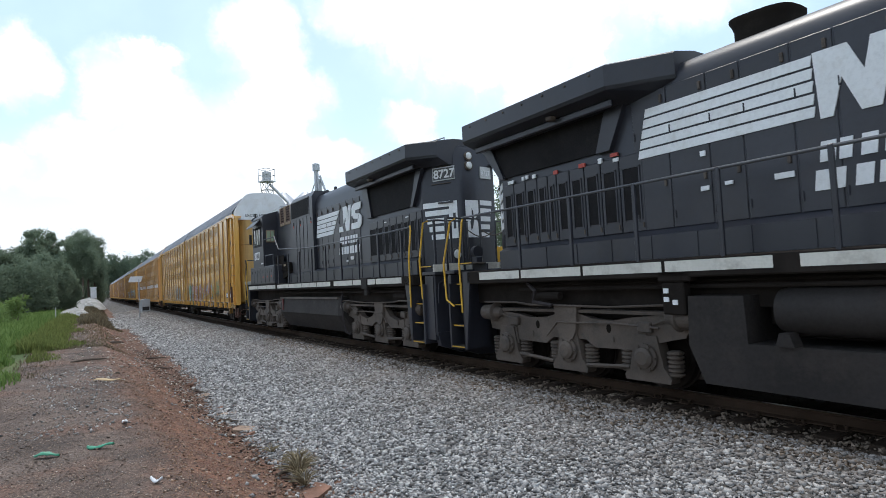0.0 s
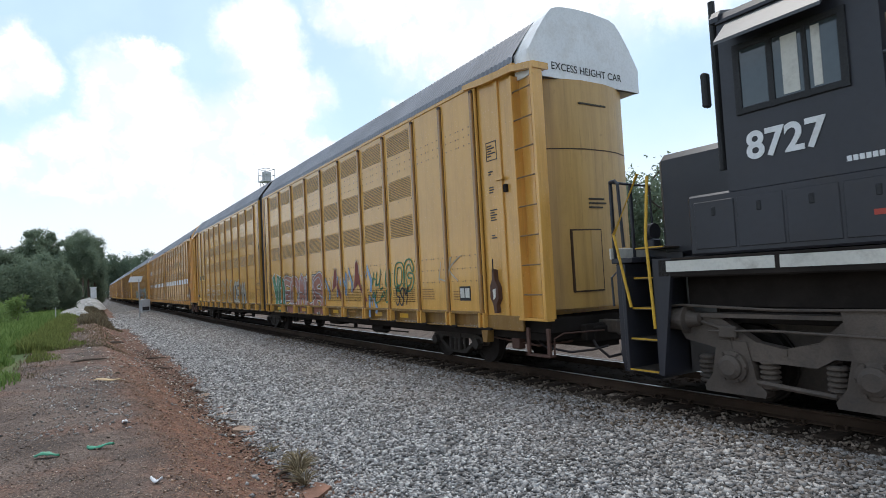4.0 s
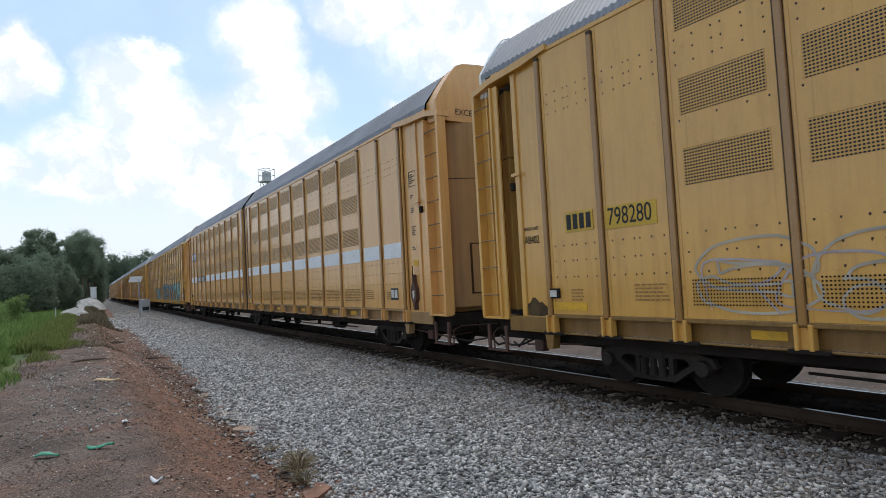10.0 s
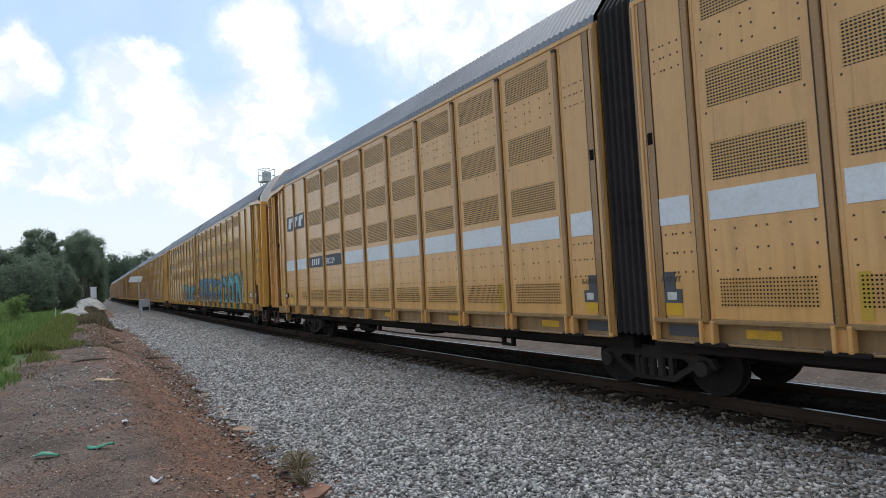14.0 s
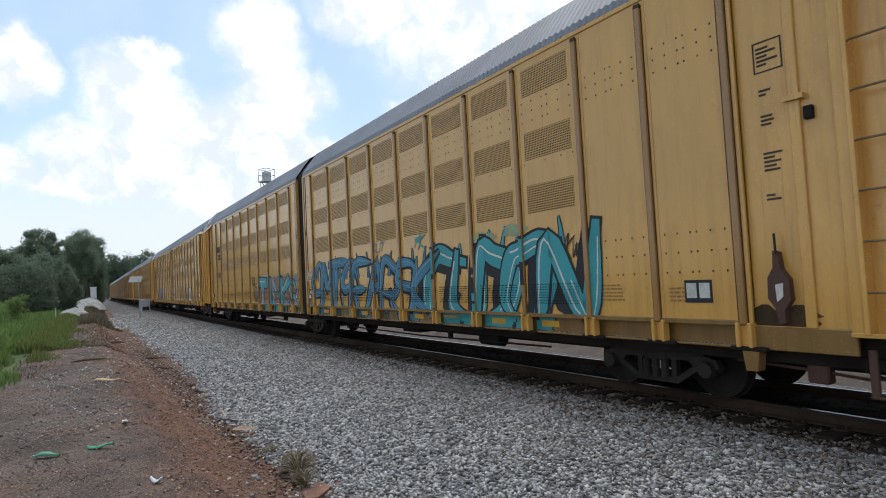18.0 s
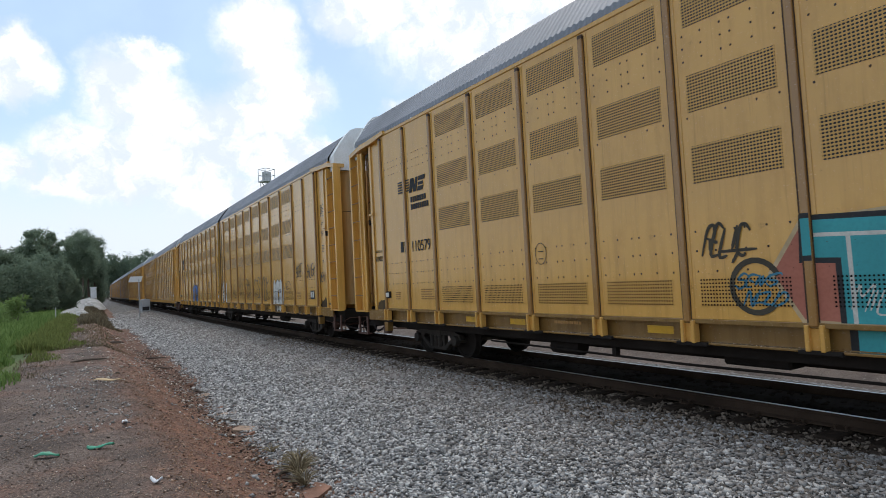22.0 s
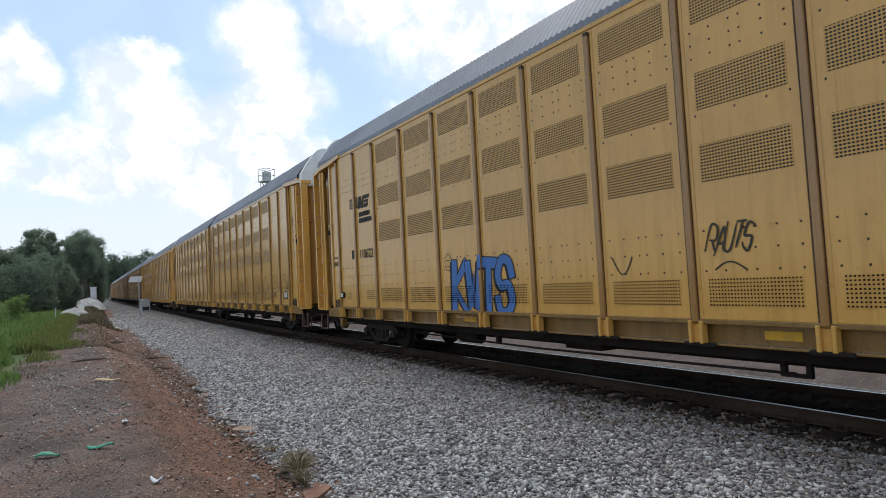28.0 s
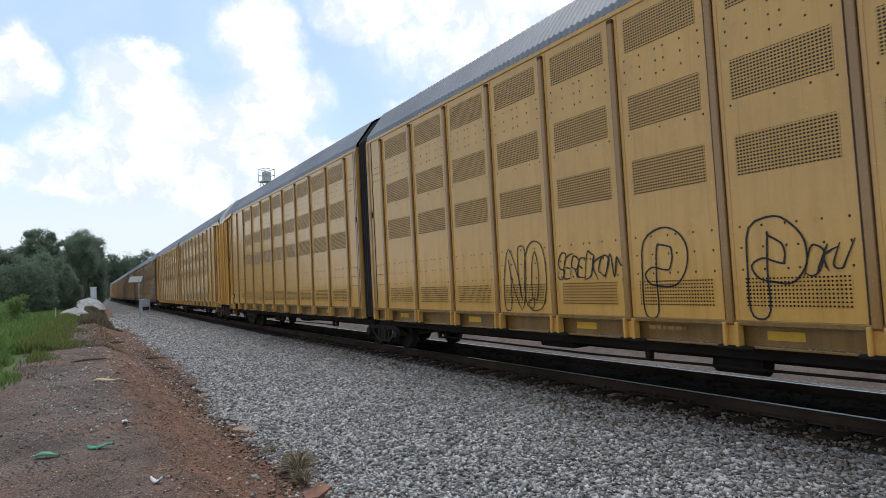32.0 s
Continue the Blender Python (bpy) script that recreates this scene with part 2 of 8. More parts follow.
YELLOW, TAN = (0.68, 0.365, 0.086), (0.71, 0.378, 0.128)
M = {
    "yellow": railcar_paint("railcar_yellow", YELLOW),
    "tan": railcar_paint("railcar_tan", TAN, 0.4, 0.3),
    # recessed sill bays: grime and the ledge's shade share one darker colour
    "sill_yellow": railcar_paint("grimy_shaded_yellow_sill", (0.25, 0.14, 0.043), 0.75, 0.9),
    "sill_tan": railcar_paint("grimy_shaded_tan_sill", (0.33, 0.2, 0.09), 0.7, 0.6),
    # end doors: grime plus the shade between coupled cars, both in the colour
    "door_yellow": railcar_paint("grimy_shaded_yellow_door", (0.5, 0.3, 0.088), 0.6, 0.35, 0.6),
    "door_tan": railcar_paint("grimy_shaded_tan_door", (0.44, 0.255, 0.1), 0.6, 0.5, 1.0),
    "brown": railcar_paint("railcar_brown", (0.2, 0.15, 0.115), 0.5, 0.5),
    "vent_yellow": perforated("vent_yellow", (0.64, 0.352, 0.094)),
    "vent_tan": perforated("vent_tan", (0.67, 0.375, 0.13)),
    "roof": plain("galvanised_roof", (0.19, 0.198, 0.222), 0.55, 0.15, 0.2, 3, 0.002),
    "white": plain("white_paint", (0.74, 0.75, 0.76), 0.5, 0, 0.06, 3, 0, (0.45, 0.4, 0.33), 0.35),
    "black": plain("black_paint", (0.028, 0.029, 0.037), 0.36, 0, 0.3, 2, 0.0, (0.036, 0.031, 0.03), 0.5, 0.4),
    "screen": plain("dark_mesh_screen", (0.012, 0.011, 0.012), 0.75, 0, 0.3, 9, 0.004, (0.028, 0.024, 0.022), 0.5, 0.15),
    "board_frame": plain("pale_board_frame", (0.45, 0.46, 0.46), 0.4, 0.3, 0.12, 6),
    "under": plain("dirty_black", (0.024, 0.02, 0.0175), 0.95, 0, 0.4, 5, 0.004, (0.034, 0.028, 0.024), 0.6, 0.08),
    "dusty_frame": plain("dusty_dark_steel", (0.03, 0.025, 0.021), 0.85, 0, 0.4, 6, 0.004, (0.055, 0.041, 0.032), 0.6, 0.15),
    "truck": plain("dusty_steel", (0.078, 0.06, 0.047), 0.7, 0, 0.35, 6, 0.004, (0.03, 0.027, 0.025), 0.7),
    "grey": plain("dusty_grey_tank", (0.026, 0.0225, 0.021), 0.72, 0, 0.3, 3, 0.002, (0.055, 0.044, 0.037), 0.5, 0.25),
    "rubber": plain("bellows_rubber", (0.022, 0.017, 0.017), 0.9, 0, 0.35, 5, 0.003, (0.05, 0.045, 0.04), 0.4),
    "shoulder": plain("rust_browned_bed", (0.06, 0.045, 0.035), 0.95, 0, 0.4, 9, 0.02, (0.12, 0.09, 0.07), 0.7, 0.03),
    "rail": plain("rusty_rail", (0.045, 0.03, 0.021), 0.9, 0.0, 0.35, 8, 0.002, None, 0, 0.1),
    "shine": plain("polished_railhead", (0.45, 0.44, 0.44), 0.3, 1.0, 0.1, 8),
    "tie": plain("weathered_tie", (0.04, 0.029, 0.022), 0.9, 0, 0.4, 7, 0.01, (0.085, 0.06, 0.045), 0.6, 0.05),
    "safety": plain("safety_yellow", (0.62, 0.36, 0.03), 0.45, 0, 0.12, 6, 0, (0.2, 0.13, 0.05), 0.4),
    "decal": plain("orange_yellow_decal", (0.66, 0.36, 0.012), 0.5, 0, 0.1, 5, 0, (0.3, 0.18, 0.05), 0.5),
    "stripe": plain("reflective_white", (0.6, 0.58, 0.52), 0.5, 0, 0.12, 4, 0, (0.2, 0.17, 0.14), 0.6),
    "ink": plain("stencil_black", (0.02, 0.02, 0.022), 0.6, 0, 0.2, 5),
    "glass": plain("cab_glass", (0.05, 0.06, 0.065), 0.08, 0, 0.1, 2, 0, None, 0, 0.8),
    # pale green stands for daylight seen through the cab
    "green_glass": plain("daylight_green_glass", (0.33, 0.4, 0.27), 0.12, 0, 0.2, 3, 0, None, 0, 0.8),
    "dull_red": plain("dull_red_panel", (0.1, 0.022, 0.018), 0.7, 0, 0.3, 6, 0, (0.04, 0.03, 0.026), 0.5),
    "red": plain("red_label", (0.4, 0.05, 0.03), 0.5, 0, 0.15, 5),
    "concrete": plain("pale_concrete", (0.5, 0.49, 0.46), 0.8, 0, 0.15, 3, 0.005, (0.3, 0.27, 0.22), 0.5),
    "galv": plain("galvanised_steel", (0.42, 0.43, 0.44), 0.45, 0.6, 0.15, 5),
    "silver": plain("grey_cabinet", (0.5, 0.51, 0.52), 0.5, 0.2, 0.12, 4),
    "pale_blue": plain("pale_blue_spray", (0.36, 0.45, 0.5), 0.6, 0, 0.2, 6),
    "seam": plain("dark_seam", (0.055, 0.027, 0.013), 0.85, 0, 0.35, 6),
    "frame_tan": plain("tan_intake_frame", (0.3, 0.22, 0.15), 0.6, 0, 0.25, 6, 0, (0.14, 0.09, 0.06), 0.5),
    "rung": plain("worn_rung", (0.2, 0.13, 0.06), 0.6, 0, 0.3, 8),
    "hole": plain("dark_hole", (0.012, 0.01, 0.008), 0.9, 0, 0.1, 5, 0, None, 0, 0.05),
    "mustard": plain("dull_yellow_mark", (0.56, 0.34, 0.035), 0.55, 0, 0.15, 5),
    "cobalt": plain("cobalt_spray", (0.055, 0.16, 0.42), 0.55, 0, 0.15, 4),
    "grime": railcar_paint("grimy_brown_post", (0.35, 0.178, 0.054), 0.85, 0.8),
    # near-black: the train's shade between the rails is put into the colour
    "track_shade": plain("shade_black_ballast", (0.026, 0.02, 0.016), 0.95, 0, 0.4, 8, 0.0, None, 0, 0.02),
    "dark_panel": plain("dark_grey_panel", (0.07, 0.07, 0.075), 0.55, 0, 0.15, 4),
    "lamp": plain("lens_glass", (0.75, 0.76, 0.74), 0.15, 0, 0.05, 4),
    "teal": plain("teal_spray", (0.035, 0.3, 0.32), 0.55, 0, 0.18, 4),
    "navy": plain("blue_spray", (0.04, 0.185, 0.27), 0.55, 0, 0.3, 6),
    "sky_spray": plain("light_blue_spray", (0.19, 0.29, 0.42), 0.55, 0, 0.2, 5),
    "maroon": plain("maroon_spray", (0.2, 0.045, 0.03), 0.6, 0, 0.2, 5),
    "salmon": plain("salmon_spray", (0.33, 0.13, 0.09), 0.6, 0, 0.2, 4, 0, (0.4, 0.3, 0.2), 0.5),
    "coral": plain("coral_spray", (0.42, 0.14, 0.09), 0.6, 0, 0.15, 4),
    "soot": plain("greasy_soot", (0.075, 0.047, 0.022), 0.7, 0, 0.4, 9, 0, (0.02, 0.016, 0.013), 0.8, 0.2),
    "silver_spray": plain("grey_silver_spray", (0.3, 0.26, 0.19), 0.5, 0.0, 0.2, 5, 0, (0.4, 0.27, 0.1), 0.4),
    "pale_violet": plain("faint_violet_spray", (0.4, 0.33, 0.33), 0.6, 0, 0.2, 6),
    "teal_mist": plain("thin_teal_overspray", (0.3, 0.36, 0.22), 0.6, 0, 0.35, 9, 0, (0.55, 0.34, 0.1), 0.8),
    "green_spray": plain("green_spray", (0.05, 0.17, 0.08), 0.6, 0, 0.25, 5),
    "ghost": plain("faded_white_spray", (0.42, 0.36, 0.27), 0.6, 0, 0.25, 9),
    "scrawl": plain("thin_black_spray", (0.05, 0.04, 0.025), 0.6, 0, 0.3, 5),
    "litter_green": plain("green_plastic_scrap", (0.06, 0.3, 0.18), 0.45, 0, 0.2, 20),
    "litter_tan": plain("tan_paper_scrap", (0.5, 0.36, 0.2), 0.7, 0, 0.2, 20),
    "clod": plain("clay_clod", (0.22, 0.115, 0.078), 0.95, 0, 0.35, 12, 0.01),
    "pale_stone": plain("pale_pebble", (0.3, 0.21, 0.15), 0.9, 0, 0.25, 15, 0.004),
    "elevator": plain("grey_corrugated_bin", (0.4, 0.42, 0.45), 0.5, 0.4, 0.12, 0.6),
    "rock": plain("pale_crushed_rock", (0.3, 0.29, 0.27), 0.9, 0, 0.3, 3, 0.05, (0.16, 0.14, 0.12), 0.6),
    "bolt": plain("rusty_bolt", (0.06, 0.032, 0.016), 0.8, 0, 0.3, 10),
    # grey lifted above black to carry the sheen on the handrail's top
    "rail_grey": plain("sheen_grey", (0.075, 0.078, 0.085), 0.45, 0, 0.2, 6),
    "slat": plain("brown_louvre", (0.075, 0.034, 0.022), 0.7, 0, 0.3, 8),
    "bark": plain("pine_bark", (0.11, 0.085, 0.065), 0.9, 0, 0.35, 6, 0.02),
}


def stone_material():
    k = Nodes("ballast_stone", 0.85, 0, 0.3)
    geo = k.t.nodes.new("ShaderNodeNewGeometry")
    r = geo.outputs["Random Per Island"]
    cr = k.t.nodes.new("ShaderNodeValToRGB")
    cr.color_ramp.elements[0].color, cr.color_ramp.elements[1].color = (0.05, 0.05, 0.052, 1), (0.66, 0.65, 0.63, 1)
    for pos, c in ((0.25, (0.16, 0.159, 0.16, 1)), (0.55, (0.3, 0.297, 0.294, 1)), (0.85, (0.46, 0.455, 0.445, 1))):
        cr.color_ramp.elements.new(pos).color = c
    k.link(r, cr.inputs[0])
    sep = k.t.nodes.new("ShaderNodeSeparateXYZ")
    k.link(k.co, sep.inputs[0])
    near = k.math("ADD", sep.outputs[1], k.math("MULTIPLY", k.math("SUBTRACT", k.noise(0.7, 4), 0.5), 2.4))
    col = k.mix(k.math("MULTIPLY", k.noise(9, 4), 0.3), cr.outputs[0], (0.23, 0.2, 0.17))
    return k.done(k.mix(k.math("MULTIPLY", k.ramp(near, 4.2, 7.4), 0.55), col, (0.19, 0.143, 0.108)))


def gravel_ground():
    k = Nodes("ballast_bed", 0.9)
    vo = k.n("ShaderNodeTexVoronoi", Scale=16.0)
    k.link(k.co, vo.inputs["Vector"])
    sp = k.t.nodes.new("ShaderNodeSeparateColor")
    k.link(vo.outputs["Color"], sp.inputs[0])
    col = k.mix(sp.outputs[0], (0.03, 0.03, 0.03), (0.26, 0.255, 0.25))
    col = k.mix(k.ramp(vo.outputs["Distance"], 0.35, 0.75), col, (0.06, 0.055, 0.05))
    col = k.mix(k.math("MULTIPLY", k.ramp(k.noise(0.6, 4), 0.45, 0.75), 0.3), col, (0.2, 0.15, 0.11))
    return k.done(col, k.math("MULTIPLY", vo.outputs["Distance"], -1), 0.05)


def dirt_ground():
    k = Nodes("red_clay_dirt", 0.95)
    sep = k.t.nodes.new("ShaderNodeSeparateXYZ")
    k.link(k.co, sep.inputs[0])
    wob = k.math("ADD", sep.outputs[1], k.math("MULTIPLY", k.math("SUBTRACT", k.noise(0.9, 5, 0.6), 0.5), 1.6))
    grey = k.mix(k.ramp(k.noise(0.9, 6, 0.68), 0.38, 0.62), (0.066, 0.047, 0.038), (0.225, 0.165, 0.134))
    red = k.mix(k.ramp(k.noise(2.4, 6, 0.65), 0.35, 0.7), (0.165, 0.068, 0.038), (0.38, 0.165, 0.092))
    col = k.mix(k.ramp(wob, 0.5, 1.4), grey, red)
    col = k.mix(k.math("MULTIPLY", k.ramp(k.noise(0.7, 5, 0.6), 0.55, 0.7), 0.35), col, (0.26, 0.14, 0.095))
    col = k.mix(k.math("MULTIPLY", k.ramp(k.noise(0.5, 5, 0.62), 0.52, 0.6), 0.55), col, (0.25, 0.115, 0.07))
    col = k.mix(k.math("MULTIPLY", k.ramp(k.noise(2.1, 6, 0.66), 0.5, 0.66), 0.6), col, (0.075, 0.05, 0.038))
    col = k.mix(k.math("MULTIPLY", k.ramp(wob, 1.9, 2.5), 0.45), col, (0.1, 0.056, 0.038))
    vo = k.n("ShaderNodeTexVoronoi", Scale=38.0)
    k.link(k.co, vo.inputs["Vector"])
    sp = k.t.nodes.new("ShaderNodeSeparateColor")
    k.link(vo.outputs["Color"], sp.inputs[0])
    peb = k.math("MULTIPLY", k.math("GREATER_THAN", sp.outputs[0], 0.95), k.ramp(vo.outputs["Distance"], 0.45, 0.3))
    col = k.mix(k.math("MULTIPLY", peb, 0.75), col, (0.38, 0.34, 0.3))
    col = k.mix(k.math("MULTIPLY", k.ramp(k.noise(26, 8, 0.78), 0.44, 0.6), 0.7), col, (0.05, 0.036, 0.03))
    mulch = k.n("ShaderNodeTexVoronoi", Scale=75.0)
    k.link(k.co, mulch.inputs["Vector"])
    ms = k.t.nodes.new("ShaderNodeSeparateColor")
    k.link(mulch.outputs["Color"], ms.inputs[0])
    col = k.mix(k.math("MULTIPLY", k.ramp(ms.outputs[1], 0.55, 0.95), 0.6), col, (0.03, 0.022, 0.018))
    col = k.mix(k.math("MULTIPLY", k.ramp(ms.outputs[2], 0.8, 0.98), 0.55), col, (0.34, 0.25, 0.18))
    h = k.math("ADD", k.math("ADD", k.noise(9, 8, 0.7), k.math("MULTIPLY", peb, 0.25)), k.math("MULTIPLY", ms.outputs[0], 0.3))
    return k.done(col, h, 0.035)


def soil_ground():
    k = Nodes("grey_brown_soil", 0.95)
    col = k.mix(k.ramp(k.noise(0.8, 6, 0.65), 0.35, 0.68), (0.06, 0.046, 0.038), (0.15, 0.118, 0.1))
    col = k.mix(k.ramp(k.noise(14, 4, 0.6), 0.6, 0.8), col, (0.26, 0.24, 0.22))
    return k.done(col, k.noise(7, 7, 0.7), 0.06)


def field_ground():
    k = Nodes("rough_grassland", 0.95)
    col = k.mix(k.ramp(k.noise(0.35, 5), 0.35, 0.65), (0.05, 0.085, 0.02), (0.1, 0.12, 0.035))
    col = k.mix(k.ramp(k.noise(0.12, 4), 0.55, 0.7), col, (0.2, 0.15, 0.1))
    return k.done(col, k.noise(5, 6, 0.7), 0.08)


def chip_material():
    k = Nodes("ground_litter", 0.9, 0, 0.2)
    geo = k.t.nodes.new("ShaderNodeNewGeometry")
    cr = k.t.nodes.new("ShaderNodeValToRGB")
    cr.color_ramp.elements[0].color, cr.color_ramp.elements[1].color = (0.08, 0.06, 0.048, 1), (0.56, 0.49, 0.42, 1)
    for pos, c in ((0.35, (0.19, 0.125, 0.095, 1)), (0.7, (0.3, 0.2, 0.15, 1)), (0.9, (0.42, 0.32, 0.25, 1))):
        cr.color_ramp.elements.new(pos).color = c
    k.link(geo.outputs["Random Per Island"], cr.inputs[0])
    return k.done(cr.outputs[0])


def leaf_material(name, dark, lite, through_part=0.0):
    k = Nodes(name, 0.9, 0, 0.08)
    geo = k.t.nodes.new("ShaderNodeNewGeometry")
    m = k.done(k.mix(geo.outputs["Random Per Island"], dark, lite))
    # thin blades let some light through
    tr, add = k.t.nodes.new("ShaderNodeBsdfTranslucent"), k.t.nodes.new("ShaderNodeMixShader")
    k.link(k.b.inputs["Base Color"].links[0].from_socket, tr.inputs[0])
    add.inputs[0].default_value = through_part
    out = [q for q in k.t.nodes if q.bl_idname == "ShaderNodeOutputMaterial"][0]
    k.link(k.b.outputs[0], add.inputs[1]); k.link(tr.outputs[0], add.inputs[2]); k.link(add.outputs[0], out.inputs[0])
    return m


M["stone"], M["bed"], M["dirt"], M["field"], M["soil"] = stone_material(), gravel_ground(), dirt_ground(), field_ground(), soil_ground()
M["chips"] = chip_material()
M["clay_chips"] = leaf_material("clay_crumbs", (0.15, 0.083, 0.056), (0.45, 0.3, 0.21))
M["leaf"] = leaf_material("tree_leaves", (0.15, 0.195, 0.14), (0.205, 0.255, 0.175), 0.45)
M["leaf_far"] = leaf_material("far_leaves", (0.12, 0.165, 0.12), (0.17, 0.22, 0.155), 0.4)
M["leaf_lite"] = leaf_material("young_leaves", (0.15, 0.22, 0.075), (0.24, 0.33, 0.12), 0.4)
M["grass"] = leaf_material("grass_blades", (0.115, 0.185, 0.05), (0.24, 0.33, 0.11), 0.4)
M["weed"] = leaf_material("weed_blades", (0.13, 0.16, 0.05), (0.27, 0.3, 0.1), 0.3)
M["rusty_stone"] = leaf_material("rust_browned_stone", (0.05, 0.038, 0.029), (0.23, 0.18, 0.14))
M["mulch"] = leaf_material("mulch_flakes", (0.07, 0.054, 0.046), (0.36, 0.28, 0.225))
M["dark_litter"] = leaf_material("rotted_litter", (0.035, 0.025, 0.02), (0.12, 0.085, 0.066))
M["pale_chips"] = leaf_material("pale_scraps", (0.2, 0.17, 0.14), (0.6, 0.56, 0.5))
M["dry"] = leaf_material("dry_weed", (0.12, 0.095, 0.06), (0.3, 0.25, 0.16))


# ---- mesh helpers ----
def mesh_of(name, verts, faces, mat, smooth=False):
    me = bpy.data.meshes.new(name)
    me.from_pydata(verts, [], faces)
    me.materials.append(M[mat] if isinstance(mat, str) else mat)
    if smooth:
        me.polygons.foreach_set("use_smooth", [True] * len(me.polygons))
    return me


def put(name, me, parent=None, label="", at=None):
    ob = new(name, me)
    if at is not None:
        ob.matrix_basis = at
    if parent:
        ob.parent = parent
    if label:
        ob["label"] = label
    return ob


class Build:
    """Collects boxes, tubes and prisms into one mesh."""

    def __init__(self):
        self.v, self.f = [], []

    def add(self, verts, faces):
        k = len(self.v)
        self.v += [tuple(p) for p in verts]
        self.f += [tuple(i + k for i in q) for q in faces]
        return self

    def box(self, x0, x1, y0, y1, z0, z1, bev=0.0):
        x0, x1, y0, y1, z0, z1 = min(x0, x1), max(x0, x1), min(y0, y1), max(y0, y1), min(z0, z1), max(z0, z1)
        b = min(bev, (x1 - x0) * 0.45, (y1 - y0) * 0.45, (z1 - z0) * 0.45)
        if b <= 0:
            return self.add([(x, y, z) for x in (x0, x1) for y in (y0, y1) for z in (z0, z1)],
                            [(0, 1, 3, 2), (4, 6, 7, 5), (0, 4, 5, 1), (2, 3, 7, 6), (0, 2, 6, 4), (1, 5, 7, 3)])
        bm = bmesh.new()
        bmesh.ops.create_cube(bm, size=1.0)
        for p in bm.verts:
            p.co = Vector((x0 + (p.co.x + 0.5) * (x1 - x0), y0 + (p.co.y + 0.5) * (y1 - y0), z0 + (p.co.z + 0.5) * (z1 - z0)))
        bmesh.ops.bevel(bm, geom=bm.edges[:], offset=b, segments=1, profile=0.5, affect="EDGES")
        bm.verts.index_update()
        self.add([p.co[:] for p in bm.verts], [[p.index for p in q.verts] for q in bm.faces])
        bm.free()
        return self

    def prism(self, outline, a0, a1, axis):
        """An outline (u, v) pushed along an axis: x takes (y, z), y takes (x, z), z takes (x, y)."""
        area = sum(p[0] * q[1] - q[0] * p[1] for p, q in zip(outline, outline[1:] + outline[:1]))
        if (area < 0) != (axis == "y"):
            outline = outline[::-1]
        a0, a1 = min(a0, a1), max(a0, a1)
        def at(u, v, a):
            return {"x": (a, u, v), "y": (u, a, v), "z": (u, v, a)}[axis]
        n = len(outline)
        verts = [at(*p, a0) for p in outline] + [at(*p, a1) for p in outline]
        return self.add(verts, [tuple(range(n))[::-1], tuple(range(n, 2 * n))] + [(i, (i + 1) % n, n + (i + 1) % n, n + i) for i in range(n)])

    def tube(self, pts, r, sides=6):
        pts = [Vector(p) for p in pts]
        rings = []
        for i, p in enumerate(pts):
            d = (pts[min(i + 1, len(pts) - 1)] - pts[max(i - 1, 0)]).normalized()
            u = d.cross(Vector((0, 0, 1)) if abs(d.z) < 0.9 else Vector((1, 0, 0))).normalized()
            w = u.cross(d)
            rad = r[i] if isinstance(r, (list, tuple)) else r
            rings.append([p + (u * math.cos(2 * math.pi * k / sides) + w * math.sin(2 * math.pi * k / sides)) * rad for k in range(sides)])
        faces = [(i * sides + k, i * sides + (k + 1) % sides, (i + 1) * sides + (k + 1) % sides, (i + 1) * sides + k)
                 for i in range(len(pts) - 1) for k in range(sides)]
        n = len(pts) * sides
        return self.add([v for ring in rings for v in ring], faces + [tuple(range(sides))[::-1], tuple(range(n - sides, n))])

    def lathe(self, profile, centre, axis="y", sides=20):
        """Profile rows (along, radius) turned about an axis through centre."""
        verts = []
        for a, r in profile:
            for k in range(sides):
                c, s = r * math.cos(2 * math.pi * k / sides), r * math.sin(2 * math.pi * k / sides)
                o = {"y": (c, a, s), "x": (a, c, s), "z": (c, s, a)}[axis]
                verts.append(tuple(q + w for q, w in zip(centre, o)))
        n = len(profile)
        faces = [(i * sides + k, i * sides + (k + 1) % sides, (i + 1) * sides + (k + 1) % sides, (i + 1) * sides + k) for i in range(n - 1) for k in range(sides)]
        return self.add(verts, faces + [tuple(range(sides))[::-1], tuple(range((n - 1) * sides, n * sides))])

    def mesh(self, name, mat, smooth=False):
        me = mesh_of(name, self.v, self.f, mat, smooth)
        bm = bmesh.new()
        bm.from_mesh(me)
        bmesh.ops.recalc_face_normals(bm, faces=bm.faces[:])
        bm.to_mesh(me)
        bm.free()
        if smooth:
            me.set_sharp_from_angle(angle=radians(40))
        return me


CACHE = {}


def part(name, build, material, parent, label="", key=None, at=None, smooth=False):
    """One mesh object under a thing; key: alike pieces share their mesh."""
    if key is not None and key in CACHE:
        me = CACHE[key]
    else:
        me = build().mesh(name, material, smooth) if callable(build) else build.mesh(name, material, smooth)
        if key is not None:
            CACHE[key] = me
    return put(name, me, parent, label, at)


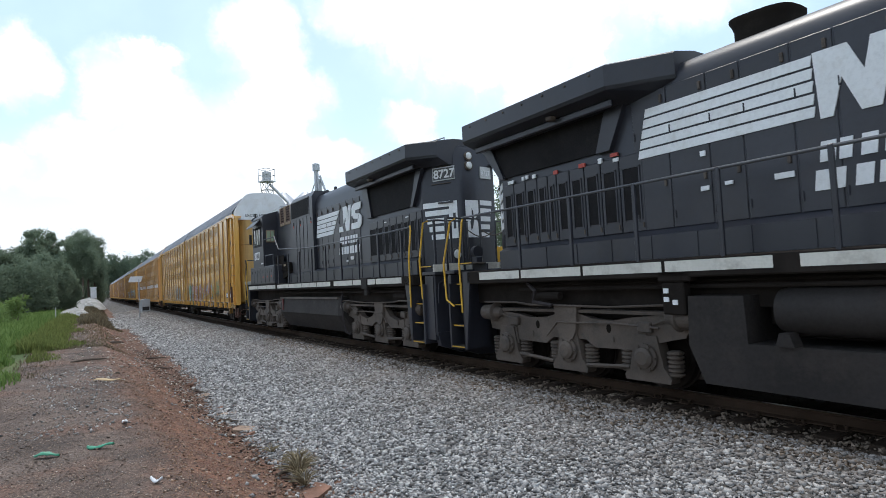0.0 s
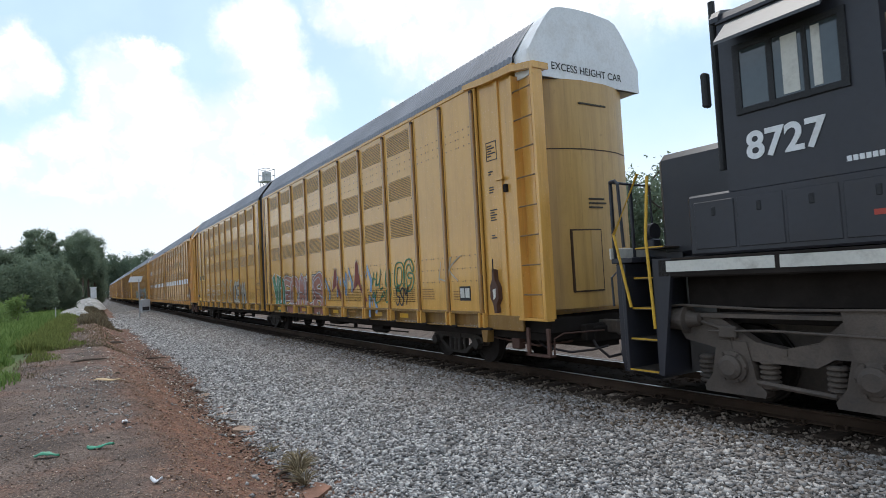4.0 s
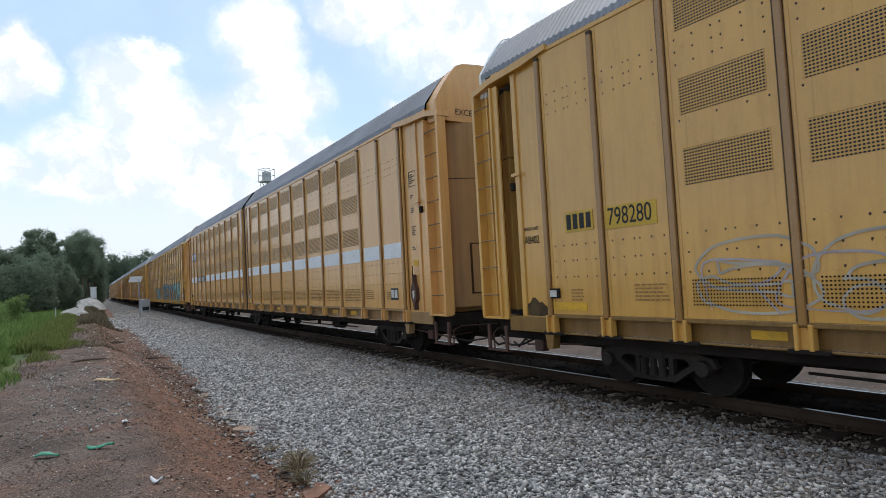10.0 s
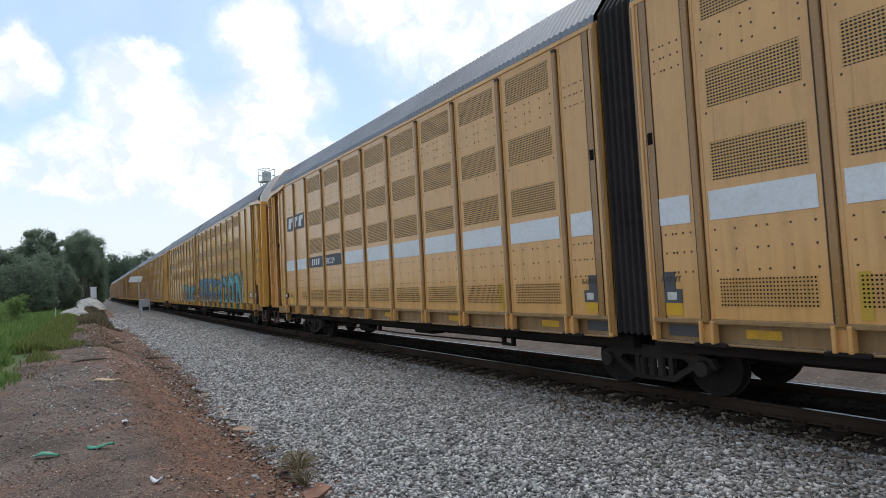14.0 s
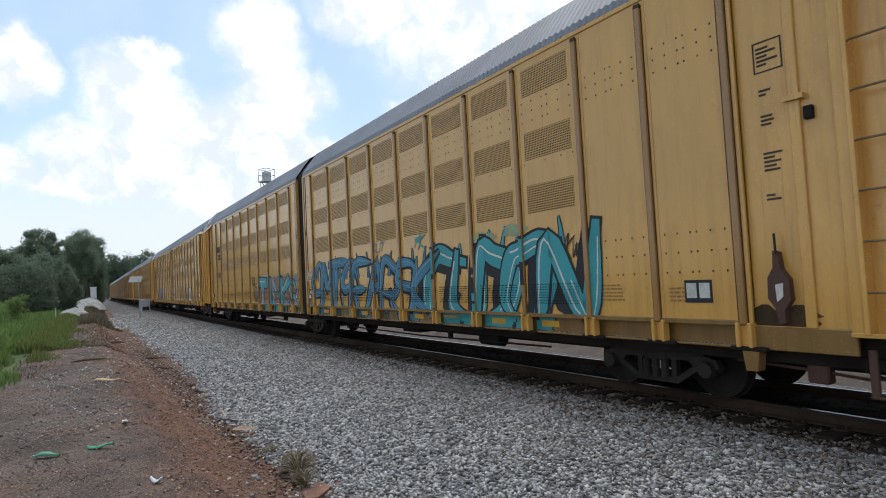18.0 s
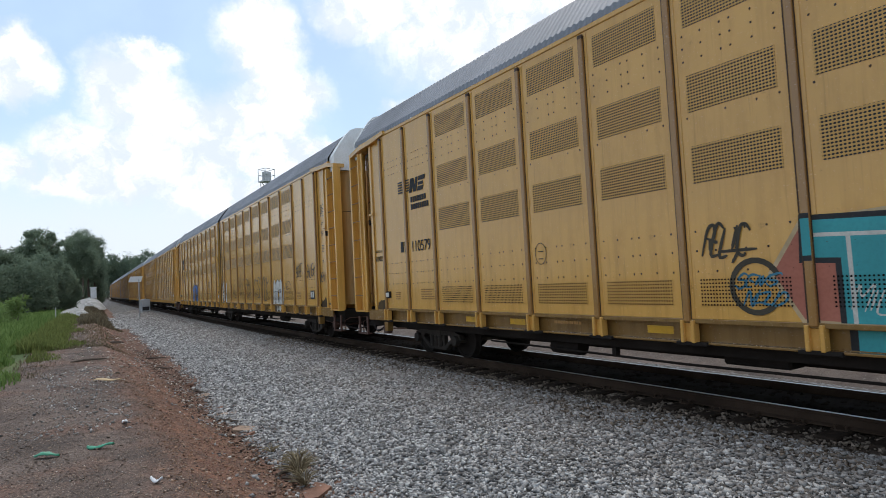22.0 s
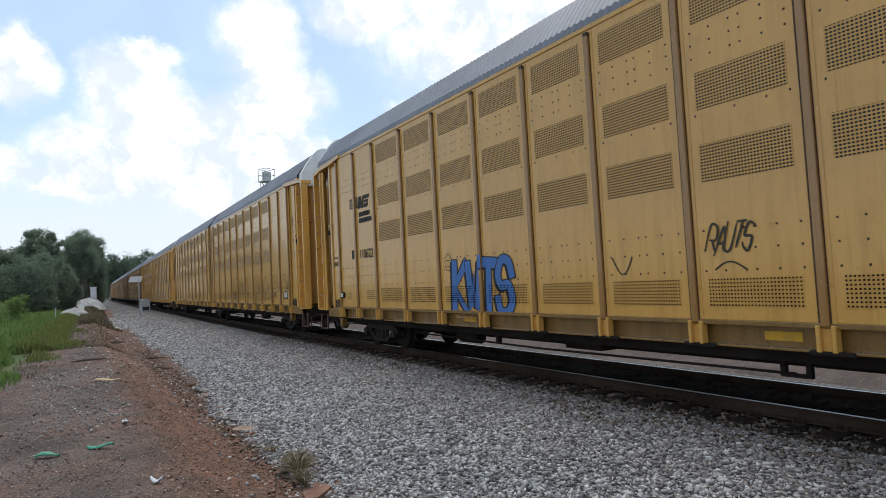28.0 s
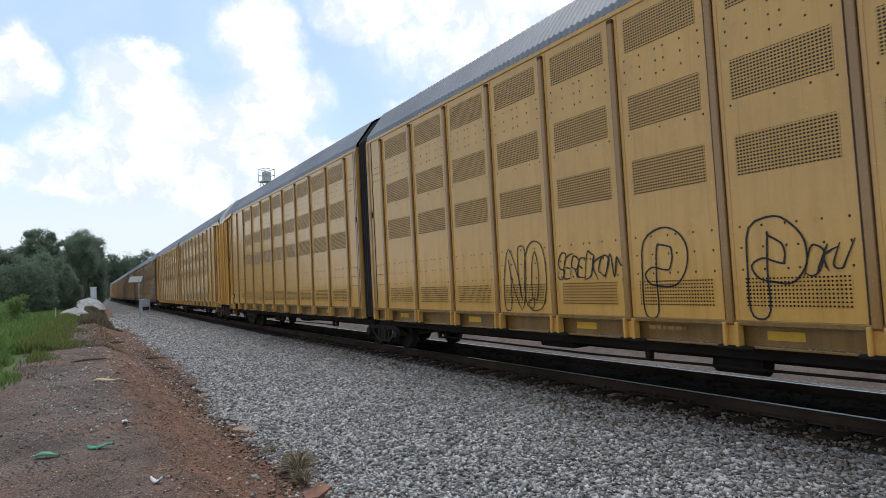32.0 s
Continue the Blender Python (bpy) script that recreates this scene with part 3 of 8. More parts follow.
def text_mesh(words, size, mat, squeeze=1.0, fat=0.0, shear=0.0):
    """Flat lettering in the x-z plane that faces -y, its lower left corner at the origin."""
    cu = bpy.data.curves.new("lettering", "FONT")
    cu.body, cu.size, cu.extrude, cu.offset, cu.shear = words, size, 0.002, fat, shear
    ob = new("lettering", cu)
    bpy.context.view_layer.update()
    me = bpy.data.meshes.new_from_object(ob.evaluated_get(bpy.context.evaluated_depsgraph_get()))
    bpy.data.objects.remove(ob)
    me.transform(Matrix.Rotation(radians(90), 4, "X") @ Matrix.Diagonal((squeeze, 1, 1, 1)))
    me.materials.clear()
    me.materials.append(M[mat])
    return me


# ---- the line of the track ----
def bend(x):
    a = (-x - 26) / 10
    soft = 10 * (a if a > 30 else math.log1p(math.exp(a)))
    far = max(0.0, -x - 258)
    return 0.026 * soft + 0.0011 * far * far


def track_y(x):
    return TRACK + bend(x)


def on_track(x, half=6.0):
    dy = track_y(x + half) - track_y(x - half)
    return Matrix.Translation((x, (track_y(x + half) + track_y(x - half)) / 2, 0)) @ Matrix.Rotation(math.atan2(dy, 2 * half), 4, "Z")


# ---- ground ----
def ground_z(w):
    """Height of the ground at w metres from the track's centre line, towards the camera positive."""
    rows = ((-80, 1.2), (-30, 0.3), (-9, -0.25), (-6, -0.2), (-4.2, -0.75), (-2.2, -0.24), (-1.0, -0.22), (-0.68, -0.2), (-0.62, -0.1), (0.62, -0.1), (0.68, -0.2), (1.0, -0.22), (2.0, -0.22), (5.7, -0.72), (6.2, -0.7), (7.7, 0.08), (9.5, 0.12), (14, -0.1), (40, -0.6), (120, -1.0))
    for (a, za), (b, zb) in zip(rows, rows[1:]):
        if a <= w <= b:
            return za + (zb - za) * (w - a) / (b - a)
    return rows[0][1] if w < rows[0][0] else rows[-1][1]


def surface(x, w):
    """Ground height with its small bumps."""
    z = ground_z(w)
    if 5.5 < w < 60:
        z += 0.05 * noise.fractal(Vector((x * 0.7, w * 0.7, 0)), 1.0, 2.0, 3) * min(1, (w - 5.5))
    elif -60 < w < -4.5:
        z += 0.2 * noise.fractal(Vector((x * 0.35, w * 0.35, 5)), 1.0, 2.0, 4)
    return z


def place(x, w, up=0.0):
    return Vector((x, track_y(x) - w, surface(x, w) + up))


def make_ground():
    xs = [-2500, -1400, -900, -600] + [-480 + 20 * i for i in range(13)] + [-220 + 8 * i for i in range(20)] + [-60 + 2 * i for i in range(15)] + [-30 + 0.35 * i for i in range(115)] + [12, 20, 40, 90, 250, 900, 2500]
    ws = [-2500, -900, -300, -150, -80, -50, -30, -20, -14, -9, -7.5, -6, -5, -4.2, -3.4, -2.8, -2.2, -1.2, -1.0, -0.68, -0.62, 0, 0.62, 0.68, 1.0, 1.3, 1.7, 2.0] + [2.0 + 0.37 * i for i in range(1, 11)] + [5.95, 6.2, 6.45, 6.7, 6.95, 7.2, 7.45, 7.7] + [7.7 + 0.3 * i for i in range(1, 13)] + [12, 13, 14, 17, 22, 30, 40, 60, 90, 120, 300, 900, 2500]
    verts, faces, kinds = [], [], []
    for x in xs:
        xc = max(x, -300)
        for w in ws:
            z = surface(x, w)
            verts.append((x, (track_y(xc) if abs(w) < 200 else TRACK) - w, z))
    n = len(ws)
    x_at = lambda i: xs[i]
    for i in range(len(xs) - 1):
        for j in range(n - 1):
            faces.append((i * n + j, i * n + j + 1, (i + 1) * n + j + 1, (i + 1) * n + j))
            w = (ws[j] + ws[j + 1]) / 2
            # 3 is the strip between the rails, coloured dark for the train's shade
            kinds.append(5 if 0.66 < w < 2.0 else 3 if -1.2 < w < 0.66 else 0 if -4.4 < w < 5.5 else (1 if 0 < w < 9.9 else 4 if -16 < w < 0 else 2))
    me = bpy.data.meshes.new("ground")
    me.from_pydata(verts, [], faces)
    for m in ("bed", "dirt", "field", "track_shade", "soil", "shoulder"):
        me.materials.append(M[m])
    me.polygons.foreach_set("material_index", kinds)
    me.polygons.foreach_set("use_smooth", [True] * len(faces))
    me.flip_normals() if me.polygons[0].normal.z < 0 else None
    tagged(new("ground", me), "red clay and gravel ground beside a ballasted track", "ground", kind="structure")


make_ground()


# ---- track ----
def make_track():
    prof = [(-0.07, -0.165), (-0.07, -0.15), (-0.012, -0.13), (-0.01, -0.04), (-0.036, -0.03), (-0.036, -0.003), (-0.028, 0.0),
            (0.028, 0.0), (0.036, -0.003), (0.036, -0.03), (0.01, -0.04), (0.012, -0.13), (0.07, -0.15), (0.07, -0.165)]
    xs = [-330 + 6 * i for i in range(45)] + [-60 + 3 * i for i in range(40)]
    for side, text in ((-1, "near"), (1, "far")):
        verts, faces, head = [], [], []
        n = len(prof)
        for x in xs:
            for a, z in prof:
                verts.append((x, track_y(x) + side * 0.7525 + a, z))
        for i in range(len(xs) - 1):
            for j in range(n - 1):
                faces.append((i * n + j, i * n + j + 1, (i + 1) * n + j + 1, (i + 1) * n + j))
                head.append(1 if j == 6 else 0)
        me = mesh_of("rail", verts, faces, "rail")
        me.materials.append(M["shine"])
        me.polygons.foreach_set("material_index", head)
        bm = bmesh.new(); bm.from_mesh(me); bmesh.ops.recalc_face_normals(bm, faces=bm.faces[:]); bm.to_mesh(me); bm.free()
        tagged(new("rail", me), "rusty steel rail with a polished running surface", "rail", "rails of the track", "structure")


def tie_mesh():
    b = Build().box(-0.115, 0.115, -1.3, 1.3, -0.34, -0.17, 0.012)
    return b.mesh("tie", "tie")


def make_ties():
    shapes = [tie_mesh() for i in range(3)]
    plate = Build().box(-0.09, 0.09, -0.19, 0.19, -0.17, -0.155, 0.004).mesh("tie_plate", "rail")
    spike = Build().box(-0.012, 0.012, -0.012, 0.012, -0.16, -0.125).box(-0.02, 0.02, -0.012, 0.03, -0.128, -0.115).mesh("spike", "rail")
    r = random.Random(5)
    x = -58.0
    far = Build()
    while x < 14:
        m = on_track(x, 1.0) @ pose(0, r.uniform(-0.06, 0.06), r.uniform(-0.012, 0.008), 0, 0, r.uniform(-1.5, 1.5))
        if x > -30:
            t = tagged(put("railway_tie", r.choice(shapes), None, "", m), "weathered dark timber tie bedded in ballast", "railway tie", "ties under the rails")
            if x > -16:
                for s in (-1, 1):
                    put("tie_plate", plate, t, "", Matrix.Translation((0, s * 0.7525, 0)))
                    for dy, dx in ((-0.11, 0.05), (0.11, -0.05), (-0.15, -0.05)):
                        put("spike", spike, t, "", Matrix.Translation((dx, s * 0.7525 + dy, 0)))
        else:
            c = m.translation
            far.box(c.x - 0.115, c.x + 0.115, c.y - 1.3, c.y + 1.3, -0.34, -0.17)
        x += 0.52
    tagged(new("railway_ties", far.mesh("railway_ties", "tie")), "distant row of dark timber ties", "railway tie", kind="stuff")




def pebbles(name, count, spot, size, mat, label, seed, flat=1.0):
    """Many angular stones as one mesh; spot(rng) gives a place."""
    rng = np.random.default_rng(seed)
    # a three-sided block with a twisted top: six corners, eight facets
    base = np.array([(math.cos(q), math.sin(q), -0.62) for q in (0, 2.09, 4.19)] + [(math.cos(q), math.sin(q), 0.62) for q in (1.05, 3.14, 5.24)])
    tri = np.array([(0, 2, 1), (3, 4, 5), (0, 1, 3), (1, 4, 3), (1, 2, 4), (2, 5, 4), (2, 0, 5), (0, 3, 5)])
    P = spot(rng, count)
    count = len(P)
    s = rng.uniform(size[0], size[1], count) * rng.choice([0.7, 1.0, 1.0, 1.25], count)
    shape = (base[None] + rng.uniform(-0.36, 0.36, (count, len(base), 3))) * rng.uniform((0.85, 0.55, flat * 0.45), (1.45, 1.0, flat * 0.9), (count, 3))[:, None]
    a, b = rng.uniform(0, 6.283, count), rng.uniform(-1.2, 1.2, count)
    ca, sa, cb, sb = np.cos(a), np.sin(a), np.cos(b), np.sin(b)
    x, y, z = shape[..., 0], shape[..., 1], shape[..., 2]
    y, z = y * cb[:, None] - z * sb[:, None], y * sb[:, None] + z * cb[:, None]
    x, y = x * ca[:, None] - y * sa[:, None], x * sa[:, None] + y * ca[:, None]
    V = np.stack([x, y, z], -1) * s[:, None, None] + P[:, None]
    F = (tri[None] + (np.arange(count) * len(base))[:, None, None]).reshape(-1, 3)
    V = V.reshape(-1, 3)
    me = bpy.data.meshes.new(name)
    me.vertices.add(len(V)); me.loops.add(F.size); me.polygons.add(len(F))
    me.vertices.foreach_set("co", V.ravel().astype(np.float32))
    me.loops.foreach_set("vertex_index", F.ravel().astype(np.int32))
    me.polygons.foreach_set("loop_start", np.arange(0, F.size, 3, dtype=np.int32))
    me.update(calc_edges=True)
    me.materials.append(M[mat])
    return tagged(new(name, me), label, "gravel", kind="stuff")


def gz(w):
    return np.array([ground_z(float(q)) for q in w])


def gzx(x, w):
    return np.array([surface(float(p), float(q)) for p, q in zip(x, w)])


def field_of(x0, x1, w0, w1, lift=0.0, near=1.0):
    """Places spread over a strip beside the track, denser towards x1 when near > 1."""
    def spot(rng, n):
        x = x1 + (x0 - x1) * rng.uniform(0, 1, n) ** near
        w = rng.uniform(w0, w1, n)
        ok = w < w1 - 0.2 - (0.6 * np.clip((-x - 13) / 8, 0, 1) if w1 in (6.2, 6.3) else 0) + 0.14 * np.sin(x * 1.3) * np.sin(x * 0.47 + 1) + rng.normal(0, 0.12, n)
        x, w = x[ok], w[ok]
        return np.stack([x, np.array([track_y(q) for q in x]) - w, (gzx(x, w) if w1 > 6.3 or w1 < 0 else gz(w)) + lift + rng.uniform(-0.012, 0.018, len(x))], -1)
    return spot


make_track()
make_ties()
pebbles("ballast", 70000, field_of(-11.5, 1.5, 1.5, 6.2), (0.018, 0.033), "stone", "loose grey crushed stone ballast beside the track", 1)
pebbles("ballast", 48000, field_of(-30, -11.5, 1.5, 6.2, 0, 1.3), (0.023, 0.04), "stone", "loose grey crushed stone ballast beside the track", 2)
pebbles("ballast", 30000, field_of(-90, -30, 1.5, 6.3, 0, 1.6), (0.035, 0.06), "stone", "grey crushed stone ballast further along", 3)
pebbles("ballast", 2000, field_of(-75, -50, 5.0, 6.6, 0, 1.0), (0.05, 0.09), "stone", "grey crushed stone spread beside the equipment", 5)
pebbles("ballast", 9000, field_of(1.5, 12, 1.5, 6.2), (0.03, 0.05), "stone", "loose grey ballast behind the camera", 41)
pebbles("ballast", 11000, field_of(-24, 3, 0.86, 2.35, 0.01, 1.1), (0.018, 0.034), "rusty_stone", "rust-browned stone at the ends of the ties", 7)
# these stones are tinted black for the shade under the passing cars
pebbles("ballast", 5000, field_of(-30, 6, -0.6, 0.98, -0.02), (0.03, 0.05), "track_shade", "stone between the rails, the train's shade in its near-black colour", 4)
pebbles("ballast", 4200, field_of(-30, 6, -8.2, -5.9, 0.0), (0.025, 0.05), "stone", "pale gravel heaped beyond the track", 6)
pebbles("ground_litter", 9000, field_of(-48, -18, 5.6, 9.9, 0.0, 1.3), (0.008, 0.02), "chips", "crumbs of bark and clay on the dirt further along", 21, 0.4)
pebbles("ground_litter", 16000, field_of(-20, 0, 6.8, 10.4, 0.0, 1.3), (0.004, 0.011), "chips", "crumbs of clay, bark and leaves strewn over the dirt", 11, 0.4)
pebbles("ground_litter", 900, field_of(-20, 0, 6.0, 8.0, 0.0, 1.2), (0.012, 0.028), "chips", "larger clay crumbs and wood chips on the bank", 12, 0.5)
pebbles("ground_litter", 20000, field_of(-14, -2, 7.3, 10.3, 0.0, 1.15), (0.004, 0.012), "mulch", "fine brown flakes of bark and leaf on the dirt", 31, 0.2)
pebbles("pebbles", 700, field_of(-45, -14, 5.4, 8.6, 0.0, 1.2), (0.02, 0.05), "pale_chips", "pale stones and wood scraps on the bank", 22, 0.5)
pebbles("pebbles", 1500, field_of(-17, -9, 7.8, 9.4, 0.0, 1.0), (0.008, 0.022), "stone", "pale gravel spilt on the dirt", 14)
pebbles("pebbles", 420, field_of(-24, -3, 5.5, 7.2, 0.0, 1.2), (0.016, 0.036), "stone", "stray ballast stones on the bank", 13)
pebbles("ground_litter", 15000, field_of(-18, 0, 5.8, 7.9, 0.0, 1.2), (0.006, 0.016), "clay_chips", "tan and red clay crumbs on the slope", 15, 0.4)
pebbles("ground_litter", 6000, field_of(-30, -2, 5.75, 6.75, 0.0, 1.2), (0.008, 0.026), "dark_litter", "dark rotted leaves and bark along the foot of the ballast", 51, 0.3)
pebbles("pebbles", 420, field_of(-30, -3, 5.7, 6.7, 0.01, 1.2), (0.014, 0.04), "pale_chips", "pale scraps washed to the foot of the ballast", 52, 0.4)
pebbles("pebbles", 2600, field_of(-22, -3, 6.4, 10.0, 0.0, 1.2), (0.004, 0.011), "pale_chips", "tiny pale chips sprinkled over the dirt", 53, 0.5)


# ---- rolling stock: shared parts ----
NEAR = -1.5          # outer face of the side sheets, on the camera's side
POSTS = [1.25 + 1.595 * i for i in range(9)] + [15.3, 16.55]
MOVING = []          # (thing, distance along the train, half wheelbase)


def wheel_build(r=0.42):
    return Build().lathe([(-0.07, r * 0.25), (-0.05, r * 0.3), (-0.05, r * 0.82), (-0.07, r * 0.86), (-0.07, r), (0.05, r + 0.008), (0.055, r + 0.03), (0.085, r + 0.03), (0.085, r * 0.85), (0.04, r * 0.8), (0.04, r * 0.3), (0.06, r * 0.25)], (0, 0, 0), "y", 28)


def wheelset(parent, a, r=0.42):
    ax = part("wheelset", lambda: Build().lathe([(-0.98, 0.06), (-0.8, 0.075), (0.8, 0.075), (0.98, 0.06)], (0, 0, 0), "y", 12), "truck", parent, key=("axle", r), at=Matrix.Translation((a, 0, r)))
    for side in (-1, 1):
        part("wheel", lambda: wheel_build(r), "under", ax, key=("wheel", r), at=Matrix.Translation((0, side * 0.7525, 0)) @ Matrix.Rotation(0 if side < 0 else math.pi, 4, "Z"), smooth=True)
    return ax


def car_truck(parent, a):
    def frame_build():
        b = Build()
        for y in (-1.02, 1.02):
            b.prism([(-1.04, 0.44), (-0.98, 0.56), (-0.55, 0.68), (0.55, 0.68), (0.98, 0.56), (1.04, 0.44), (0.66, 0.4), (0.56, 0.52), (-0.56, 0.52), (-0.66, 0.4)], y - 0.06, y + 0.06, "y")
            b.prism([(-0.74, 0.42), (-0.36, 0.17), (0.36, 0.17), (0.74, 0.42), (0.62, 0.44), (0.32, 0.25), (-0.32, 0.25), (-0.62, 0.44)], y - 0.055, y + 0.055, "y")
            b.box(-0.34, -0.26, y - 0.05, y + 0.05, 0.24, 0.54).box(0.26, 0.34, y - 0.05, y + 0.05, 0.24, 0.54)
            for x in (-0.85, 0.85):
                b.lathe([(-0.06, 0.11), (0.06, 0.13)], (x, y - 0.08 if y < 0 else y + 0.08, 0.42), "y", 10)
            for x in (-0.16, 0, 0.16):
                b.lathe([(0.24, 0.06), (0.5, 0.06)], (x, y * 1.06, 0), "z", 8)
        return b.box(-0.2, 0.2, -1.1, 1.1, 0.48, 0.7, 0.02)
    t = part("truck_frame", frame_build, "dusty_frame", parent, "dusty cast side frames", key="car_truck", at=Matrix.Translation((a, 0, 0)))
    return t, [wheelset(t, x) for x in (-0.85, 0.85)]


def roof_build(s, a0, a1):
    """Corrugated roof sheet: eaves, shoulders and a flat crown."""
    prof = [(-1.5, 5.79), (-1.48, 5.92), (-0.95, 6.63), (-0.5, 6.89), (0, 6.95), (0.5, 6.89), (0.95, 6.63), (1.48, 5.92), (1.5, 5.79)]
    verts, faces = [], []
    n = int((a1 - a0) / 0.035)
    for i in range(n + 1):
        a = a0 + (a1 - a0) * i / n
        lift = 0.022 if i % 4 in (1, 2) else 0.0
        for y, z in prof:
            verts.append((s * a, y * (1 + lift * 0.12), z + lift))
    m = len(prof)
    for i in range(n):
        for j in range(m - 1):
            faces.append((i * m + j, i * m + j + 1, (i + 1) * m + j + 1, (i + 1) * m + j))
    return Build().add(verts, faces)


def rivet_build(w, rows):
    b = Build()
    for z, xs in rows:
        for x in xs:
            q = 0.0125
            b.add([(x - q, 0, z - q), (x + q, 0, z - q), (x + q, 0, z + q), (x - q, 0, z + q), (x, -0.014, z)], [(0, 1, 4), (1, 2, 4), (2, 3, 4), (3, 0, 4)])
            b.add([(x - 0.006, -0.003, z - 0.01), (x + 0.006, -0.003, z - 0.01), (x + 0.002, -0.003, z - 0.014 - 0.018 * math.sin(37 * x + 11 * z) ** 2)], [(0, 1, 2)])
    return b


def holes_build(z0, z1):
    """Rows of small dark holes that stay open through any spray paint."""
    b = Build()
    for i in range(8):
        z = z0 + 0.02 + 0.0465 * i
        for j in range(28):
            x = -0.567 + 0.042 * j
            b.add([(x - 0.011, -0.0175, z - 0.0055), (x - 0.005, -0.0175, z - 0.011), (x + 0.005, -0.0175, z - 0.011), (x + 0.011, -0.0175, z - 0.0055), (x + 0.011, -0.0175, z + 0.0055), (x + 0.005, -0.0175, z + 0.011), (x - 0.005, -0.0175, z + 0.011), (x - 0.011, -0.0175, z + 0.0055)], [(0, 1, 2, 3, 4, 5, 6, 7)])
    return b


def autorack_unit(u, s, paint, detail, label):
    """Half of an articulated car; s = 1: its bellows trail, s = -1: its bellows lead. Sub-parts sit under the root."""
    root = new("autorack_unit")
    tagged(root, label, "railcar", "autorack units of the train")
    vent = "vent_tan" if paint == "tan" else "vent_yellow"
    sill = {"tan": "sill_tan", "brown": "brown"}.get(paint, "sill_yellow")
    k = (paint, s)
    part("body_shell", lambda: Build().box(s * 0.36, s * 16.6, -1.44, 1.46, 1.12, 5.84).box(s * 16.55, s * 17.75, -1.12, 1.46, 1.0, 5.84), paint, root, key=("shell", k))
    part("roof", lambda: roof_build(s, 0.36, 17.9 if s > 0 else 18.2), "roof", root, "corrugated galvanised roof", key=("roof", s))
    part("eave_rail", lambda: Build().box(s * 0.36, s * 17.9, NEAR - 0.02, NEAR + 0.1, 5.72, 5.8, 0.01), paint, root, key=("eave", k))
    part("underframe", lambda: Build().box(s * 0.2, s * 18.2, -1.25, 1.25, 0.65, 0.84).box(s * 0.2, s * 18.4, -0.3, 0.3, 0.45, 0.7), "under", root, "blackened steel underframe", key=("uf", s))
    # side sheets between the posts
    edges = [0.42] + POSTS
    for i in range(len(POSTS)):
        a0, a1 = edges[i], edges[i + 1]
        w = a1 - a0
        m = Matrix.Translation((s * (a0 + a1) / 2, NEAR, 0))
        sheet = part("side_sheet", lambda: Build().box(-w / 2, w / 2, 0, 0.05, 1.16, 5.74, 0.004), paint, root, key=("sheet", k, round(w, 2)), at=m)
        if detail:
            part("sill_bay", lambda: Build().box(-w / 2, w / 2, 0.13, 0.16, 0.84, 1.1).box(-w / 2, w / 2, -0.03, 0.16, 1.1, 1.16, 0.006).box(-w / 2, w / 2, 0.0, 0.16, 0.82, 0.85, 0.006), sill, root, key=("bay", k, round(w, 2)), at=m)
            xs = [(-0.5 + q) * (w - 0.3) for q in (0.03, 0.24, 0.45, 0.55, 0.76, 0.97)]
            rows = [(z, xs) for z in (2.32, 2.06, 1.79, 4.97, 4.8, 4.62)]
            if 1.4 < w:
                rows += [(3.85, xs[::2] + xs[-1:])]
            tagged(part("rivets", lambda: rivet_build(w, rows), "bolt", sheet, key=("rivet", round(w, 2))), "rusty bolt heads in rows", kind="stuff")
        if w > 1.4:
            for z0, z1 in ((5.08, 5.58), (3.92, 4.42), (2.96, 3.46), (1.33, 1.7)):
                part("vent_panel", lambda: Build().box(-0.59, 0.59, -0.004, 0.02, z0, z1), vent if z0 > 2 or not detail else paint, sheet, "punched ventilation panel", key=("vent", paint, z0, detail))
                if detail and z0 < 2:
                    tagged(part("perforation", lambda: holes_build(z0, z1), "hole", sheet, key="vent_holes"), "rows of punched vent holes", kind="stuff")
    for a in POSTS:
        post = part("side_post", lambda: Build().box(-0.1, 0.1, -0.008, 0.03, 0.84, 5.7).box(-0.105, -0.055, -0.07, 0.06, 0.84, 1.14, 0.008).box(0.055, 0.105, -0.07, 0.06, 0.84, 1.14, 0.008),
                    paint, root, key=("post", paint), at=Matrix.Translation((s * a, NEAR, 0)))
        part("post_cap", lambda: Build().box(-0.052, 0.038, -0.06, 0.0, 1.12, 5.62, 0.012), "grime", post, "rusty brown hat section", key="cap")
        # left strip wider: rust plus the post's shaded side put into the colour
        part("post_seam", lambda: Build().box(-0.086, -0.052, -0.014, 0.0, 1.12, 5.68).box(0.038, 0.052, -0.012, 0.0, 1.12, 5.66).box(-0.052, 0.038, -0.05, -0.01, 5.62, 5.68), "seam", post, "dark strips of rust and painted edge shade", key="seam")
        if detail:
            part("foot_bracket", lambda: Build().box(-0.2, 0.26, -0.05, 0.05, 0.8, 0.85, 0.01), "under", post, key="foot")
    part("corner_post", lambda: Build().box(s * 0.36, s * 0.44, NEAR - 0.03, NEAR + 0.1, 0.84, 5.76, 0.01), paint, root, key=("corner", k))
    if detail:
        ch = part("corner_channel", lambda: Build().box(s * 0.5, s * 0.62, NEAR - 0.012, NEAR, 1.16, 5.72).box(s * 0.36, s * 0.4, NEAR - 0.035, NEAR - 0.028, 0.9, 5.7), "grime", root, "grimy channel beside the bellows", key=("channel", s))
        part("channel_seam", lambda: Build().box(s * 0.49, s * 0.502, NEAR - 0.014, NEAR, 1.16, 5.72).box(s * 0.618, s * 0.63, NEAR - 0.014, NEAR, 1.16, 5.72), "seam", ch, key=("chseam", s))
